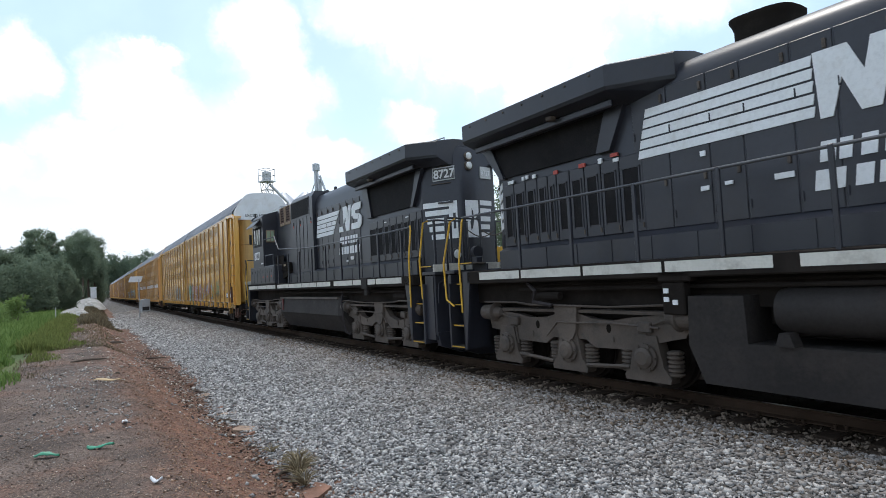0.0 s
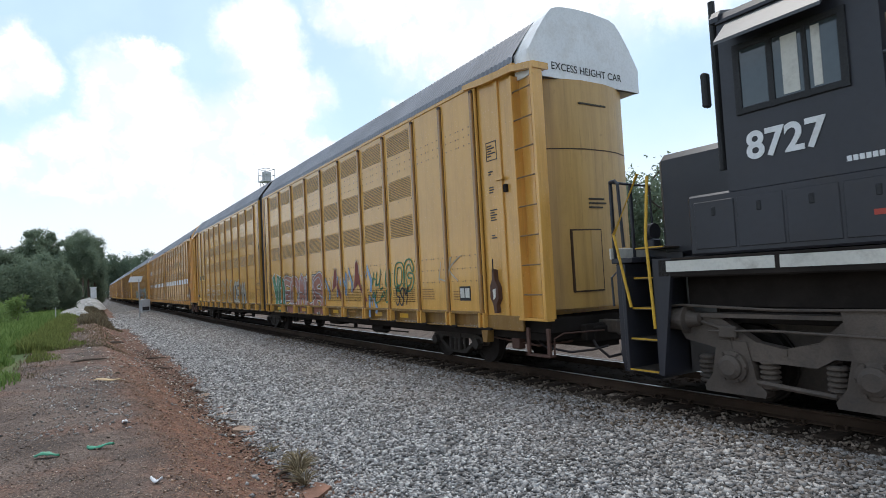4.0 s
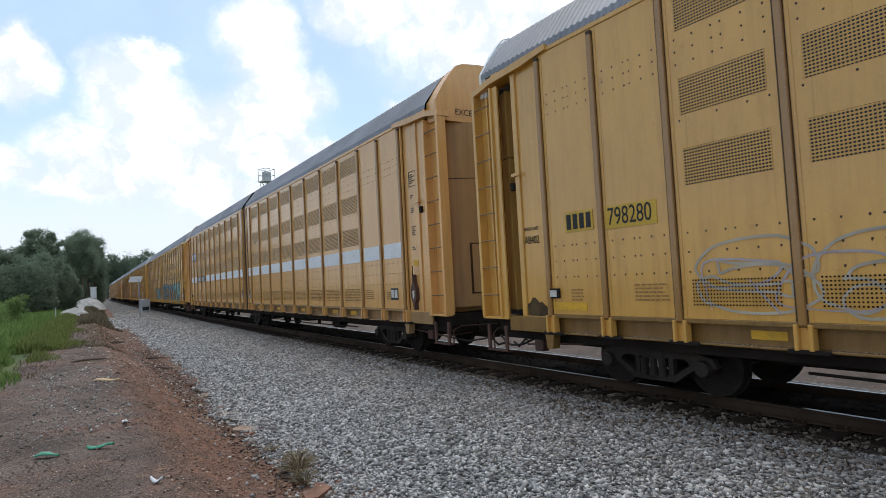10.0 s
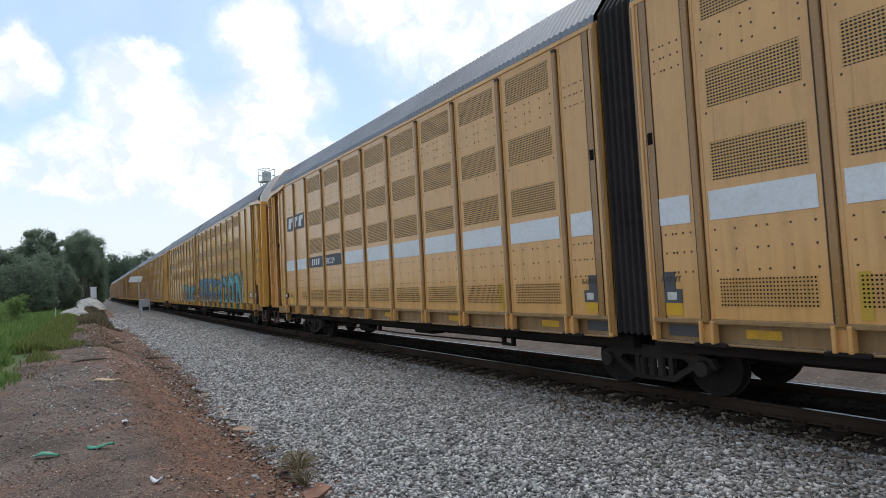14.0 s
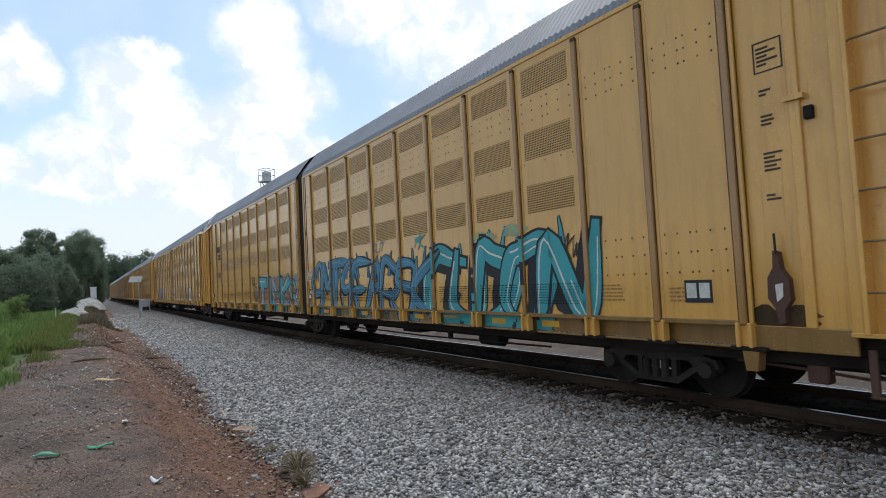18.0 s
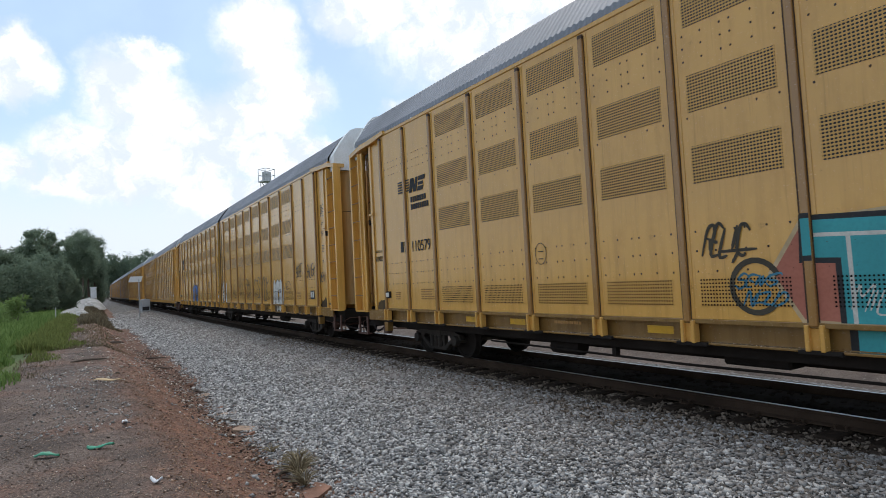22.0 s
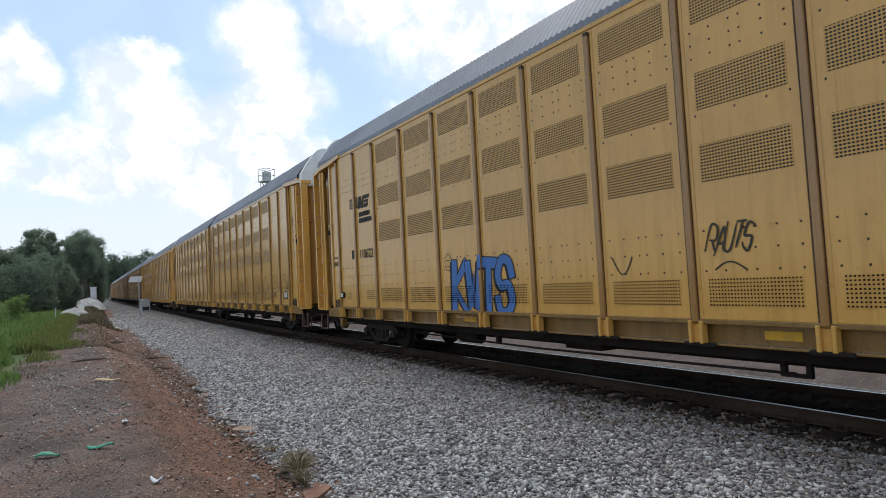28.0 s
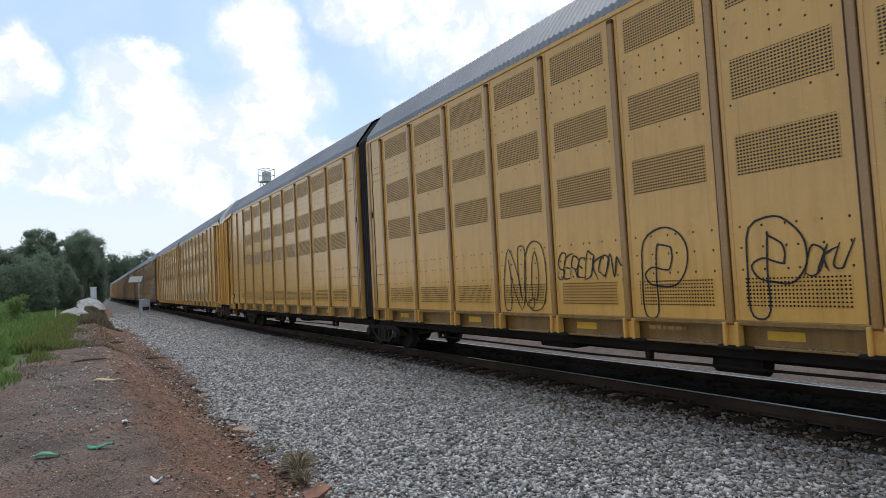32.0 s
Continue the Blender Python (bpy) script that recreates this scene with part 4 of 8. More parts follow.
        part("lift_slot", lambda: Build().box(s * 0.515, s * 0.6, NEAR - 0.015, NEAR, 3.63, 3.8), "hole", ch, "dark square slot", key=("slot", s))
    # end of the car: door, recess, corner ladder
    def bulge(g):
        half = [(17.7, -1.32 - g), (18.02 + g, -1.24), (18.22 + g, -1.0), (18.36 + g, -0.65), (18.43 + g, -0.3)]
        return [(s * x, y) for x, y in half + [(x, -y) for x, y in half[::-1]]]
    def door():
        return Build().prism(bulge(0.0), 1.2, 5.46, "z")
    dp = {"yellow": "door_yellow", "tan": "door_tan"}.get(paint, paint)
    d = part("end_door", door, dp, root, "curved end door", key=("door", k), smooth=True)
    half = [(-1.42, 5.46), (-1.43, 5.93), (-1.2, 6.3), (-0.98, 6.6), (-0.84, 6.75), (-0.66, 6.82), (-0.2, 6.86)]
    top_paint = {"yellow": "white", "tan": "tan"}.get(paint, paint)
    top = part("door_top", lambda: Build().prism(half + [(-y, z) for y, z in half[::-1]], s * (17.86 if s > 0 else 18.16), s * 18.3, "x"), top_paint, d, "white excess height panel" if top_paint == "white" else "rounded upper end panel", key=("doortop", s, paint), smooth=True)
    if detail:
        part("top_edge", lambda: loft([[(s * x, y * f, 5.46 + (z - 5.46) * f) for y, z in half + [(-y, z) for y, z in half[::-1]]] for x, f in ((18.25, 1.0), (18.25, 1.02), (18.33, 1.02), (18.33, 0.99))]), top_paint, d, "raised rim of the end panel", key=("topedge", s, paint))
    if detail:
        part("door_panel", lambda: Build().prism([(s * 18.3, -0.7), (s * 18.375, -0.7), (s * 18.452, -0.3), (s * 18.452, -0.06), (s * 18.3, -0.06)], 1.52, 2.62, "z"), dp, d, key=("dpanel", k))
        part("panel_seam", lambda: Build().prism([(s * 18.3, -0.73), (s * 18.366, -0.73), (s * 18.444, -0.3), (s * 18.444, -0.03), (s * 18.3, -0.03)], 1.49, 2.65, "z"), "seam", d, key=("dpseam", s))
        part("door_seam", lambda: Build().prism(bulge(0.006), 4.14, 4.16, "z"), "seam", d, key=("dseam", s))
        part("end_recess", lambda: Build().box(s * 16.65, s * (17.74 if s > 0 else 17.3), NEAR + 0.06, NEAR + 0.1, 1.1, 5.7).box(s * 17.24, s * 17.36, NEAR + 0.02, NEAR + 0.14, 1.1, 5.65, 0.01).box(s * 17.2, s * 17.42, NEAR - 0.02, NEAR + 0.03, 3.7, 3.76), paint, root, key=("recess", k))
        part("latch_box", lambda: Build().box(s * 17.4, s * 17.5, NEAR + 0.0, NEAR + 0.1, 3.45, 3.6, 0.01), "under", root, key=("latch", s))
        lad = part("corner_ladder", lambda: Build().box(s * 17.86, s * 18.48, NEAR + 0.12, NEAR + 0.15, 1.06, 5.54).box(s * 18.18, s * 18.24, NEAR + 0.09, NEAR + 0.13, 1.1, 5.5), paint, root, "yellow ladder on the car corner" if paint == "yellow" else "ladder on the car corner", key=("ladder", k))
        part("ladder_stile", lambda: Build().box(s * 17.72, s * 17.9, NEAR - 0.03, NEAR + 0.02, 1.06, 5.54, 0.01).box(s * 17.86, s * 17.91, NEAR - 0.08, NEAR + 0.15, 1.06, 5.54, 0.01), paint, lad, key=("stile1", k))
        part("ladder_stile", lambda: Build().box(s * 18.42, s * 18.5, NEAR - 0.07, NEAR + 0.17, 1.06, 5.54, 0.01), paint, lad, key=("stile2", k))
        part("ladder_foot", lambda: Build().box(s * 17.72, s * 18.5, NEAR - 0.05, NEAR + 0.12, 1.03, 1.08, 0.006), paint, lad, key=("foot", k))
        for i in range(8):
            part("rung", lambda: Build().tube([(s * 17.9, NEAR - 0.03, 0), (s * 17.94, NEAR - 0.07, 0), (s * 18.4, NEAR - 0.07, 0.0), (s * 18.44, NEAR - 0.03, 0)], 0.014, 6), "rung", lad, key=("rung", k), at=Matrix.Translation((0, 0, 1.5 + 0.53 * i)))
        part("top_bracket", lambda: Build().prism([(s * 16.3, 5.74), (s * 17.0, 5.66), (s * 17.9, 5.62), (s * 18.52, 5.5), (s * 18.52, 5.62), (s * 17.9, 5.74), (s * 17.0, 5.8), (s * 16.3, 5.84)], NEAR - 0.06, NEAR + 0.3, "y"), paint, root, key=("bracket", k))
        part("end_sill", lambda: Build().box(s * 16.4, s * 18.3, -1.3, 1.3, 0.78, 1.06, 0.02), "under", root, "blackened end sill", key=("endsill", s))
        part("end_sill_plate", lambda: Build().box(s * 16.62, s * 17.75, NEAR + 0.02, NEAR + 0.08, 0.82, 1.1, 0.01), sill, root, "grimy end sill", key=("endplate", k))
        part("sill_step", lambda: Build().box(s * 17.84, s * 17.92, NEAR, NEAR + 0.05, 0.4, 0.9, 0.01).box(s * 18.38, s * 18.46, NEAR, NEAR + 0.05, 0.4, 0.9, 0.01).box(s * 17.84, s * 18.46, NEAR - 0.02, NEAR + 0.14, 0.4, 0.43, 0.006), "slat", root, key=("step", s))
        part("coupler", lambda: Build().box(s * 18.2, s * 18.85, -0.1, 0.1, 0.72, 0.95, 0.02).box(s * 18.75, s * 19.06, -0.17, 0.12, 0.68, 0.98, 0.04), "truck", root, "rusty knuckle coupler", key=("coupler", s))
        part("air_hose", lambda: Build().tube([(s * 18.3, -0.4, 0.75), (s * 18.55, -0.45, 0.5), (s * 18.8, -0.42, 0.33), (s * 19.04, -0.35, 0.4)], 0.025, 8), "rubber", root, key=("hose", s), smooth=True)
        part("uncoupling_lever", lambda: Build().tube([(s * 18.42, -1.36, 0.42), (s * 18.44, -1.36, 0.72), (s * 18.5, -1.2, 0.8), (s * 18.56, -0.25, 0.78)], 0.016, 6), "slat", root, key=("lever", s))
        part("draft_gear", lambda: Build().box(s * 17.0, s * 18.5, -0.42, 0.42, 0.55, 0.86, 0.03).box(s * 18.3, s * 18.46, -0.6, 0.6, 0.6, 0.9, 0.02), "under", root, "blackened draft gear", key=("draft", s))
        part("end_cable", lambda: Build().tube([(s * 17.4, -1.0, 0.7), (s * 17.9, -1.08, 0.5), (s * 18.4, -0.95, 0.44), (s * 18.8, -0.8, 0.5), (s * 19.05, -0.7, 0.58)], 0.022, 6), "rubber", root, key=("cable", s), smooth=True)
        part("end_pipe", lambda: Build().tube([(s * 16.2, -1.15, 0.62), (s * 17.2, -1.2, 0.58), (s * 17.7, -1.1, 0.52), (s * 18.2, -0.7, 0.6)], 0.02, 6).box(s * 17.1, s * 17.34, -1.26, -1.1, 0.44, 0.66, 0.02), "slat", root, "rusty brake pipe and valve", key=("endpipe", s), smooth=True)
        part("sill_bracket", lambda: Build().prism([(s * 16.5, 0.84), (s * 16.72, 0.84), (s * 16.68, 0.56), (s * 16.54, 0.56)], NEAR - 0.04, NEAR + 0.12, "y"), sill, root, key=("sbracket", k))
        part("brake_rigging", lambda: Build().box(s * 3.2, s * 3.26, -1.2, -1.12, 0.48, 0.64).box(s * 3.5, s * 3.56, -1.2, -1.12, 0.48, 0.64).box(s * 3.2, s * 3.56, -1.2, -1.12, 0.46, 0.5).box(s * 6.6, s * 7.5, -1.0, -0.6, 0.5, 0.64, 0.03).tube([(s * 3.4, -1.15, 0.5), (s * 8, -1.15, 0.47), (s * 12.6, -1.12, 0.52)], 0.02).box(s * 9.2, s * 9.28, -1.2, -1.1, 0.5, 0.64).lathe([(s * 10.2, 0.14), (s * 10.9, 0.14)], (0, -0.9, 0.52), "x", 12), "under", root, key=("rigging", s))
    wheels = car_truck(root, s * 14.85)[1]
    if s > 0:
        part("bellows", lambda: bellows_build(), "rubber", root, "black rubber accordion bellows", key="bellows")
        wheels += car_truck(root, 0.0)[1]
    MOVING.append((root, u, 6.0))
    return root, wheels


def bellows_build():
    prof = [(-1.38, 0.92), (-1.38, 5.88), (-0.88, 6.54), (-0.44, 6.77), (0.44, 6.77), (0.88, 6.54), (1.38, 5.88), (1.38, 0.92)]
    rings = []
    for i in range(25):
        x, grow = -0.36 + 0.03 * i, (1.0, 1.035, 1.035, 1.0)[i % 4]
        rings.append([(x, y * grow, 3.4 + (z - 3.4) * (1 + (grow - 1) * 0.4)) for y, z in prof])
    return loft(rings)


# ---- locomotives ----
def loco_truck(parent, a, s, mirror, deep):
    def side_build():
        b = Build()
        for y in (-1.16, 1.16):
            o = -1 if y < 0 else 1
            sag = 0.25 if deep else 0.0
            # cast side frame: one deep beam over the pedestals
            b.prism([(-2.45, 1.1), (-2.1, 1.17), (-1.75, 1.15), (-1.3, 0.86 + sag), (-0.95, 0.8 + sag), (-0.55, 0.9 + sag * 0.7), (-0.3, 1.14), (0.28, 1.14), (0.55, 0.9 + sag * 0.7), (1.0, 0.8 + sag), (1.35, 0.86 + sag), (1.75, 1.15), (2.1, 1.17), (2.3, 1.08),
                     (2.2, 0.8), (1.95, 0.78), (1.4, 0.62), (0.6, 0.6), (0.4, 0.72), (-0.4, 0.72), (-0.6, 0.6), (-1.35, 0.62), (-1.95, 0.78), (-2.3, 0.85)], y - 0.08, y + 0.08, "y")
            b.prism([(-2.3, 1.16), (-0.25, 1.17), (-0.25, 1.22), (-2.3, 1.22)], y - 0.12, y + 0.1, "y")
            b.prism([(2.2, 1.16), (0.25, 1.17), (0.25, 1.22), (2.2, 1.22)], y - 0.12, y + 0.1, "y")
            b.prism([(-0.28, 1.3), (0.28, 1.3), (0.22, 0.86), (0.14, 0.72), (-0.14, 0.72), (-0.22, 0.86)], y + 0.04 * o, y + 0.15 * o, "y")
            for x in (-1.62, 0.0, 1.68):
                # axle box with splayed foot, round bearing cap, ring of bolts
                b.prism([(x - 0.2, 0.86), (x + 0.2, 0.86), (x + 0.3, 0.4), (x + 0.42, 0.24), (x + 0.4, 0.17), (x - 0.4, 0.17), (x - 0.42, 0.24), (x - 0.3, 0.4)], y - 0.1, y + 0.11, "y")
                b.lathe([(0, 0.21), (0.05 * o, 0.21), (0.06 * o, 0.16), (0.1 * o, 0.155), (0.13 * o, 0.1)], (x, y + 0.1 * o, 0.53), "y", 18)
                for k in range(6):
                    an = k * math.pi / 3
                    b.lathe([(0, 0.022), (0.03 * o, 0.02)], (x + 0.185 * math.cos(an), y + 0.15 * o, 0.53 + 0.185 * math.sin(an)), "y", 6)
                for dx in (-0.42, 0.42):
                    for i in range(6):
                        b.lathe([(0.27 + 0.062 * i, 0.085), (0.29 + 0.062 * i, 0.12), (0.315 + 0.062 * i, 0.12), (0.335 + 0.062 * i, 0.085)], (x + dx, y - 0.02 * o, 0), "z", 12)
            for x, d in ((-2.38, 1), (2.16, -1)):
                # brake cylinder with flange and push rod
                b.lathe([(-0.26 * d, 0.09), (-0.2 * d, 0.15), (0.1 * d, 0.16), (0.12 * d, 0.19), (0.16 * d, 0.19), (0.18 * d, 0.12), (0.34 * d, 0.08), (0.36 * d, 0.03)], (x, y + 0.1 * o, 1.13), "x", 18)
                b.tube([(x + 0.3 * d, y + 0.1 * o, 1.12), (x + 0.75 * d, y + 0.08 * o, 0.98), (x + 0.78 * d, y + 0.08 * o, 0.55)], 0.028)
                b.box(x + 0.62 * d, x + 0.86 * d, y + 0.06 * o, y + 0.16 * o, 0.9, 1.06, 0.02)
            b.tube([(-2.6, y + 0.2 * o, 1.1), (-2.55, y + 0.2 * o, 1.3), (-2.3, y + 0.16 * o, 1.33), (-1.0, y + 0.16 * o, 1.28), (0.9, y + 0.16 * o, 1.3), (1.3, y + 0.16 * o, 1.34), (2.3, y + 0.16 * o, 1.34)], 0.02)
            b.tube([(-1.9, y + 0.14 * o, 0.98), (-1.1, y + 0.14 * o, 1.02), (0.2, y + 0.16 * o, 1.0), (0.5, y + 0.15 * o, 0.74)], 0.018)
            b.box(-1.0, -0.92, y + 0.07 * o, y + 0.1 * o, 0.72, 0.8).box(0.92, 1.04, y + 0.07 * o, y + 0.1 * o, 0.7, 0.8)
            b.tube([(-1.3, y + 0.1 * o, 0.36), (-0.4, y + 0.1 * o, 0.3)], 0.035).tube([(0.4, y + 0.1 * o, 0.3), (1.3, y + 0.1 * o, 0.36)], 0.035)
        return b.box(-0.5, 0.5, -1.0, 1.0, 0.7, 1.0).box(-2.2, 2.2, -0.62, 0.62, 0.16, 1.3)
    t = part("truck_frame", side_build, "truck", parent, "dusty cast steel truck frame", key=("loco_truck", deep), at=Matrix.Translation((s * a, 0, 0)) @ Matrix.Rotation(math.pi if mirror else 0, 4, "Z"))
    for x in (-0.9, 0.8) if deep else ():
        part("frame_hole", lambda: Build().lathe([(0, 0.05), (-0.004, 0.05)], (0, 0, 0), "y", 12), "hole", t, "oval lightening hole", key="frame_hole", at=Matrix.Translation((x, 1.243 if mirror else -1.243, 0.93)) @ Matrix.Diagonal((1, 1, 1.5, 1)))
    return [wheelset(t, x, 0.52) for x in (-1.62, 0, 1.68)]


def loft(rings):
    """A closed body through rings of equal count."""
    b = Build()
    n = len(rings[0])
    return b.add([p for ring in rings for p in ring], [tuple(range(n))[::-1], tuple(range((len(rings) - 1) * n, len(rings) * n))] +
                 [(i * n + k, i * n + (k + 1) % n, (i + 1) * n + (k + 1) % n, (i + 1) * n + k) for i in range(len(rings) - 1) for k in range(n)])


def level(outline, z, s):
    return [(s * a, y, z) for a, y in outline]


def hood_build(x0, x1, half, top):
    return Build().prism([(-half, 2.0), (-half, top - 0.42), (-half + 0.05, top - 0.25), (-half + 0.16, top - 0.1), (-half + 0.34, top - 0.02), (0, top), (half - 0.34, top - 0.02), (half - 0.16, top - 0.1), (half - 0.05, top - 0.25), (half, top - 0.42), (half, 2.0)], x0, x1, "x")


def handrail(parent, pts, mat="black", label="", r=0.022):
    return part("handrail", Build().tube(pts, r, 8), mat, parent, label, smooth=True)


def cab_end(root):
    """Crew cab, equipment boxes and low nose at the trailing end."""
    cab = part("cab", Build().prism([(-1.5, 2.78), (-1.5, 4.98), (-1.44, 5.08), (-0.6, 5.3), (0.6, 5.3), (1.44, 5.08), (1.5, 4.98), (1.5, 2.78)], -7.55, -5.8, "x"), "black", root, "black crew cab")
    part("cab_roof", Build().prism([(-1.54, 4.96), (-1.54, 5.02), (-1.46, 5.12), (-0.6, 5.35), (0.6, 5.35), (1.46, 5.12), (1.54, 5.02), (1.54, 4.96)], -7.62, -7.5, "x"), "black", cab)
    part("roof_slope", Build().prism([(-5.82, 5.05), (-7.55, 5.1), (-7.5, 5.3), (-5.3, 5.42), (-5.3, 5.05)], -0.8, 0.8, "y"), "galv", cab, "pale cab roof sheet")
    frame = part("window_frame", Build().box(-7.36, -6.1, -1.53, -1.49, 3.7, 3.78, 0.01).box(-7.36, -6.1, -1.53, -1.49, 4.5, 4.58, 0.01).box(-7.36, -7.28, -1.53, -1.49, 3.7, 4.58).box(-6.18, -6.1, -1.53, -1.49, 3.7, 4.58).box(-6.95, -6.88, -1.53, -1.49, 3.7, 4.58).box(-6.55, -6.5, -1.53, -1.49, 3.7, 4.58), "ink", cab, "dark window frame")
    for x0, x1, mm in ((-7.28, -6.95, "dark_panel"), (-6.88, -6.55, "lamp"), (-6.5, -6.18, "glass")):
        part("window_pane", Build().box(x0, x1, -1.515, -1.5, 3.78, 4.5), "glass", cab, "cab window with bright reflections" if mm == "lamp" else "dark cab window")
    # pale strips laid on the panes stand for bright reflections
    part("window_curtain", Build().box(-6.78, -6.6, -1.52, -1.51, 3.8, 4.48).box(-6.45, -6.36, -1.52, -1.51, 3.8, 4.48), "stripe", cab, "pale strips painted as bright reflections on the window")
    part("sun_visor", Build().prism([(-1.5, 4.86), (-1.5, 4.92), (-1.82, 4.6), (-1.82, 4.56)], -7.42, -6.2, "x"), "rail_grey", cab, "tilted grey sun visor")
    part("drip_rail", Build().box(-7.55, -5.8, -1.53, -1.49, 4.93, 4.97), "black", cab)
    put("fleet_number", text_mesh("8727", 0.46, "white", 0.98, 0.012), cab, "white painted fleet number", Matrix.Translation((-7.28, -1.51, 3.14)))
    small = Build()
    for j in range(6):
        small.box(-6.2 + 0.06 * j, -6.155 + 0.06 * j, -1.508, -1.495, 2.9, 2.96)
    tagged(part("class_print", small, "white", cab, "small white print bars"), kind="stuff")
    part("rear_window", Build().box(-5.84, -5.78, -1.36, -0.98, 3.85, 4.4, 0.01), "frame_tan", cab, "tan frame of the rear cab window")
    part("rear_pane", Build().box(-5.79, -5.772, -1.32, -1.19, 3.9, 4.35).box(-5.79, -5.772, -1.15, -1.02, 3.9, 4.35), "green_glass", cab, "greenish rear cab window")
    part("nose", Build().box(-9.1, -7.55, -0.85, 0.85, 2.0, 3.6, 0.1), "black", root, "low short nose")
    for i in range(3):
        part("nose_stripe", Build().box(-7.9, -7.6, -0.865, -0.84, 2.85 + 0.22 * i, 2.97 + 0.22 * i), "white", root)
    box = part("equipment_box", Build().box(-8.15, -4.25, -1.5, 1.48, 2.0, 2.8, 0.03), "black", root, "low equipment box along the cab")
    for i, (x0, x1) in enumerate(((-8.05, -7.5), (-7.46, -6.9), (-6.86, -6.3), (-6.26, -5.6), (-5.56, -4.95), (-4.91, -4.35))):
        d = part("box_door", Build().box(x0, x1, -1.515, -1.49, 2.08, 2.7, 0.008), "black", box)
        part("door_latch", Build().box((x0 + x1) / 2 - 0.03, (x0 + x1) / 2 + 0.03, -1.525, -1.5, 2.5, 2.62, 0.01), "ink", d)
        if i > 2:
            part("warning_label", Build().box((x0 + x1) / 2 - 0.06, (x0 + x1) / 2 + 0.06, -1.52, -1.5, 2.3, 2.36), "red", d, "small red label")
    part("box_rail", Build().tube([(-5.7, -1.45, 2.8), (-5.7, -1.45, 3.25), (-4.5, -1.45, 3.25), (-4.5, -1.45, 2.8)], 0.025), "rail_grey", root, "low guard rail on the box")
    part("rail_panel", Build().box(-5.66, -4.54, -1.0, -0.98, 2.8, 3.2), "under", root)
    part("rear_cabinet", Build().prism([(-0.86, 2.7), (-0.86, 5.12), (-0.72, 5.34), (0, 5.4), (0.72, 5.34), (0.86, 5.12), (0.86, 2.7)], -5.8, -3.4, "x"), "black", root, "black cabinet behind the cab")
    part("air_cabinet", Build().prism([(-0.98, 2.4), (-0.98, 5.2), (-0.85, 5.4), (0.85, 5.4), (0.98, 5.2), (0.98, 2.4)], -3.42, -0.8, "x"), "black", root, "tall air intake cabinet")
    for x0, x1 in ((-5.24, -4.58), (-4.46, -3.76)):
        lv = part("intake_frame", Build().box(x0, x0 + 0.06, -0.895, -0.84, 4.5, 5.28, 0.01).box(x1 - 0.06, x1, -0.895, -0.84, 4.5, 5.28, 0.01).box(x0 + 0.06, x1 - 0.06, -0.892, -0.84, 4.48, 4.6, 0.01).box(x0 + 0.06, x1 - 0.06, -0.892, -0.84, 5.24, 5.28, 0.008), "frame_tan", root, "weathered tan intake frame")
        part("intake_back", Build().box(x0 + 0.05, x1 - 0.05, -0.868, -0.84, 4.55, 5.27), "under", lv)
        for i in range(6):
            z = 4.6 + 0.108 * i
            part("louvre_slat", Build().prism([(-0.888, z), (-0.882, z), (-0.87, z + 0.07), (-0.876, z + 0.07)], x0 + 0.06, x1 - 0.06, "x"), "slat", lv)
    part("intake_screen", Build().box(-3.26, -1.2, -1.0, -0.96, 4.58, 5.2), "screen", root, "dark intake screen")
    part("screen_border", Build().box(-3.3, -1.16, -0.995, -0.97, 4.54, 5.24), "black", root)
    relay = part("relay_box", Build().box(-4.2, -3.62, -1.18, -0.84, 2.5, 2.86, 0.02).prism([(-4.3, 2.45), (-3.6, 2.5), (-3.6, 2.3), (-4.2, 2.2)], -1.14, -0.84, "y"), "under", root, "dark relay box")
    part("box_label", Build().box(-3.94, -3.68, -1.19, -1.17, 2.7, 2.78), "frame_tan", relay, "orange label")
    part("exhaust_pipe", Build().tube([(-7.72, -1.3, 3.1), (-7.72, -1.3, 5.35)], 0.045, 10), "ink", root, "thin black upright pipe")
    part("cab_mirror", Build().box(-7.76, -7.68, -1.62, -1.5, 3.9, 4.35, 0.02), "ink", root)
    for x in (-3.05, -2.2, -1.0):
        part("warning_label", Build().prism([(x - 0.05, 4.2), (x + 0.05, 4.2), (x, 4.28)], -1.0, -0.975, "y"), "red", root, "small red label")
        part("door_latch", Build().box(x - 0.03, x + 0.03, -1.0, -0.97, 4.3, 4.42, 0.01), "ink", root)
    for x in (-2.75, -2.35, -1.9, -1.45):
        part("cabinet_seam", Build().box(x, x + 0.02, -0.99, -0.97, 2.5, 4.5), "ink", root)


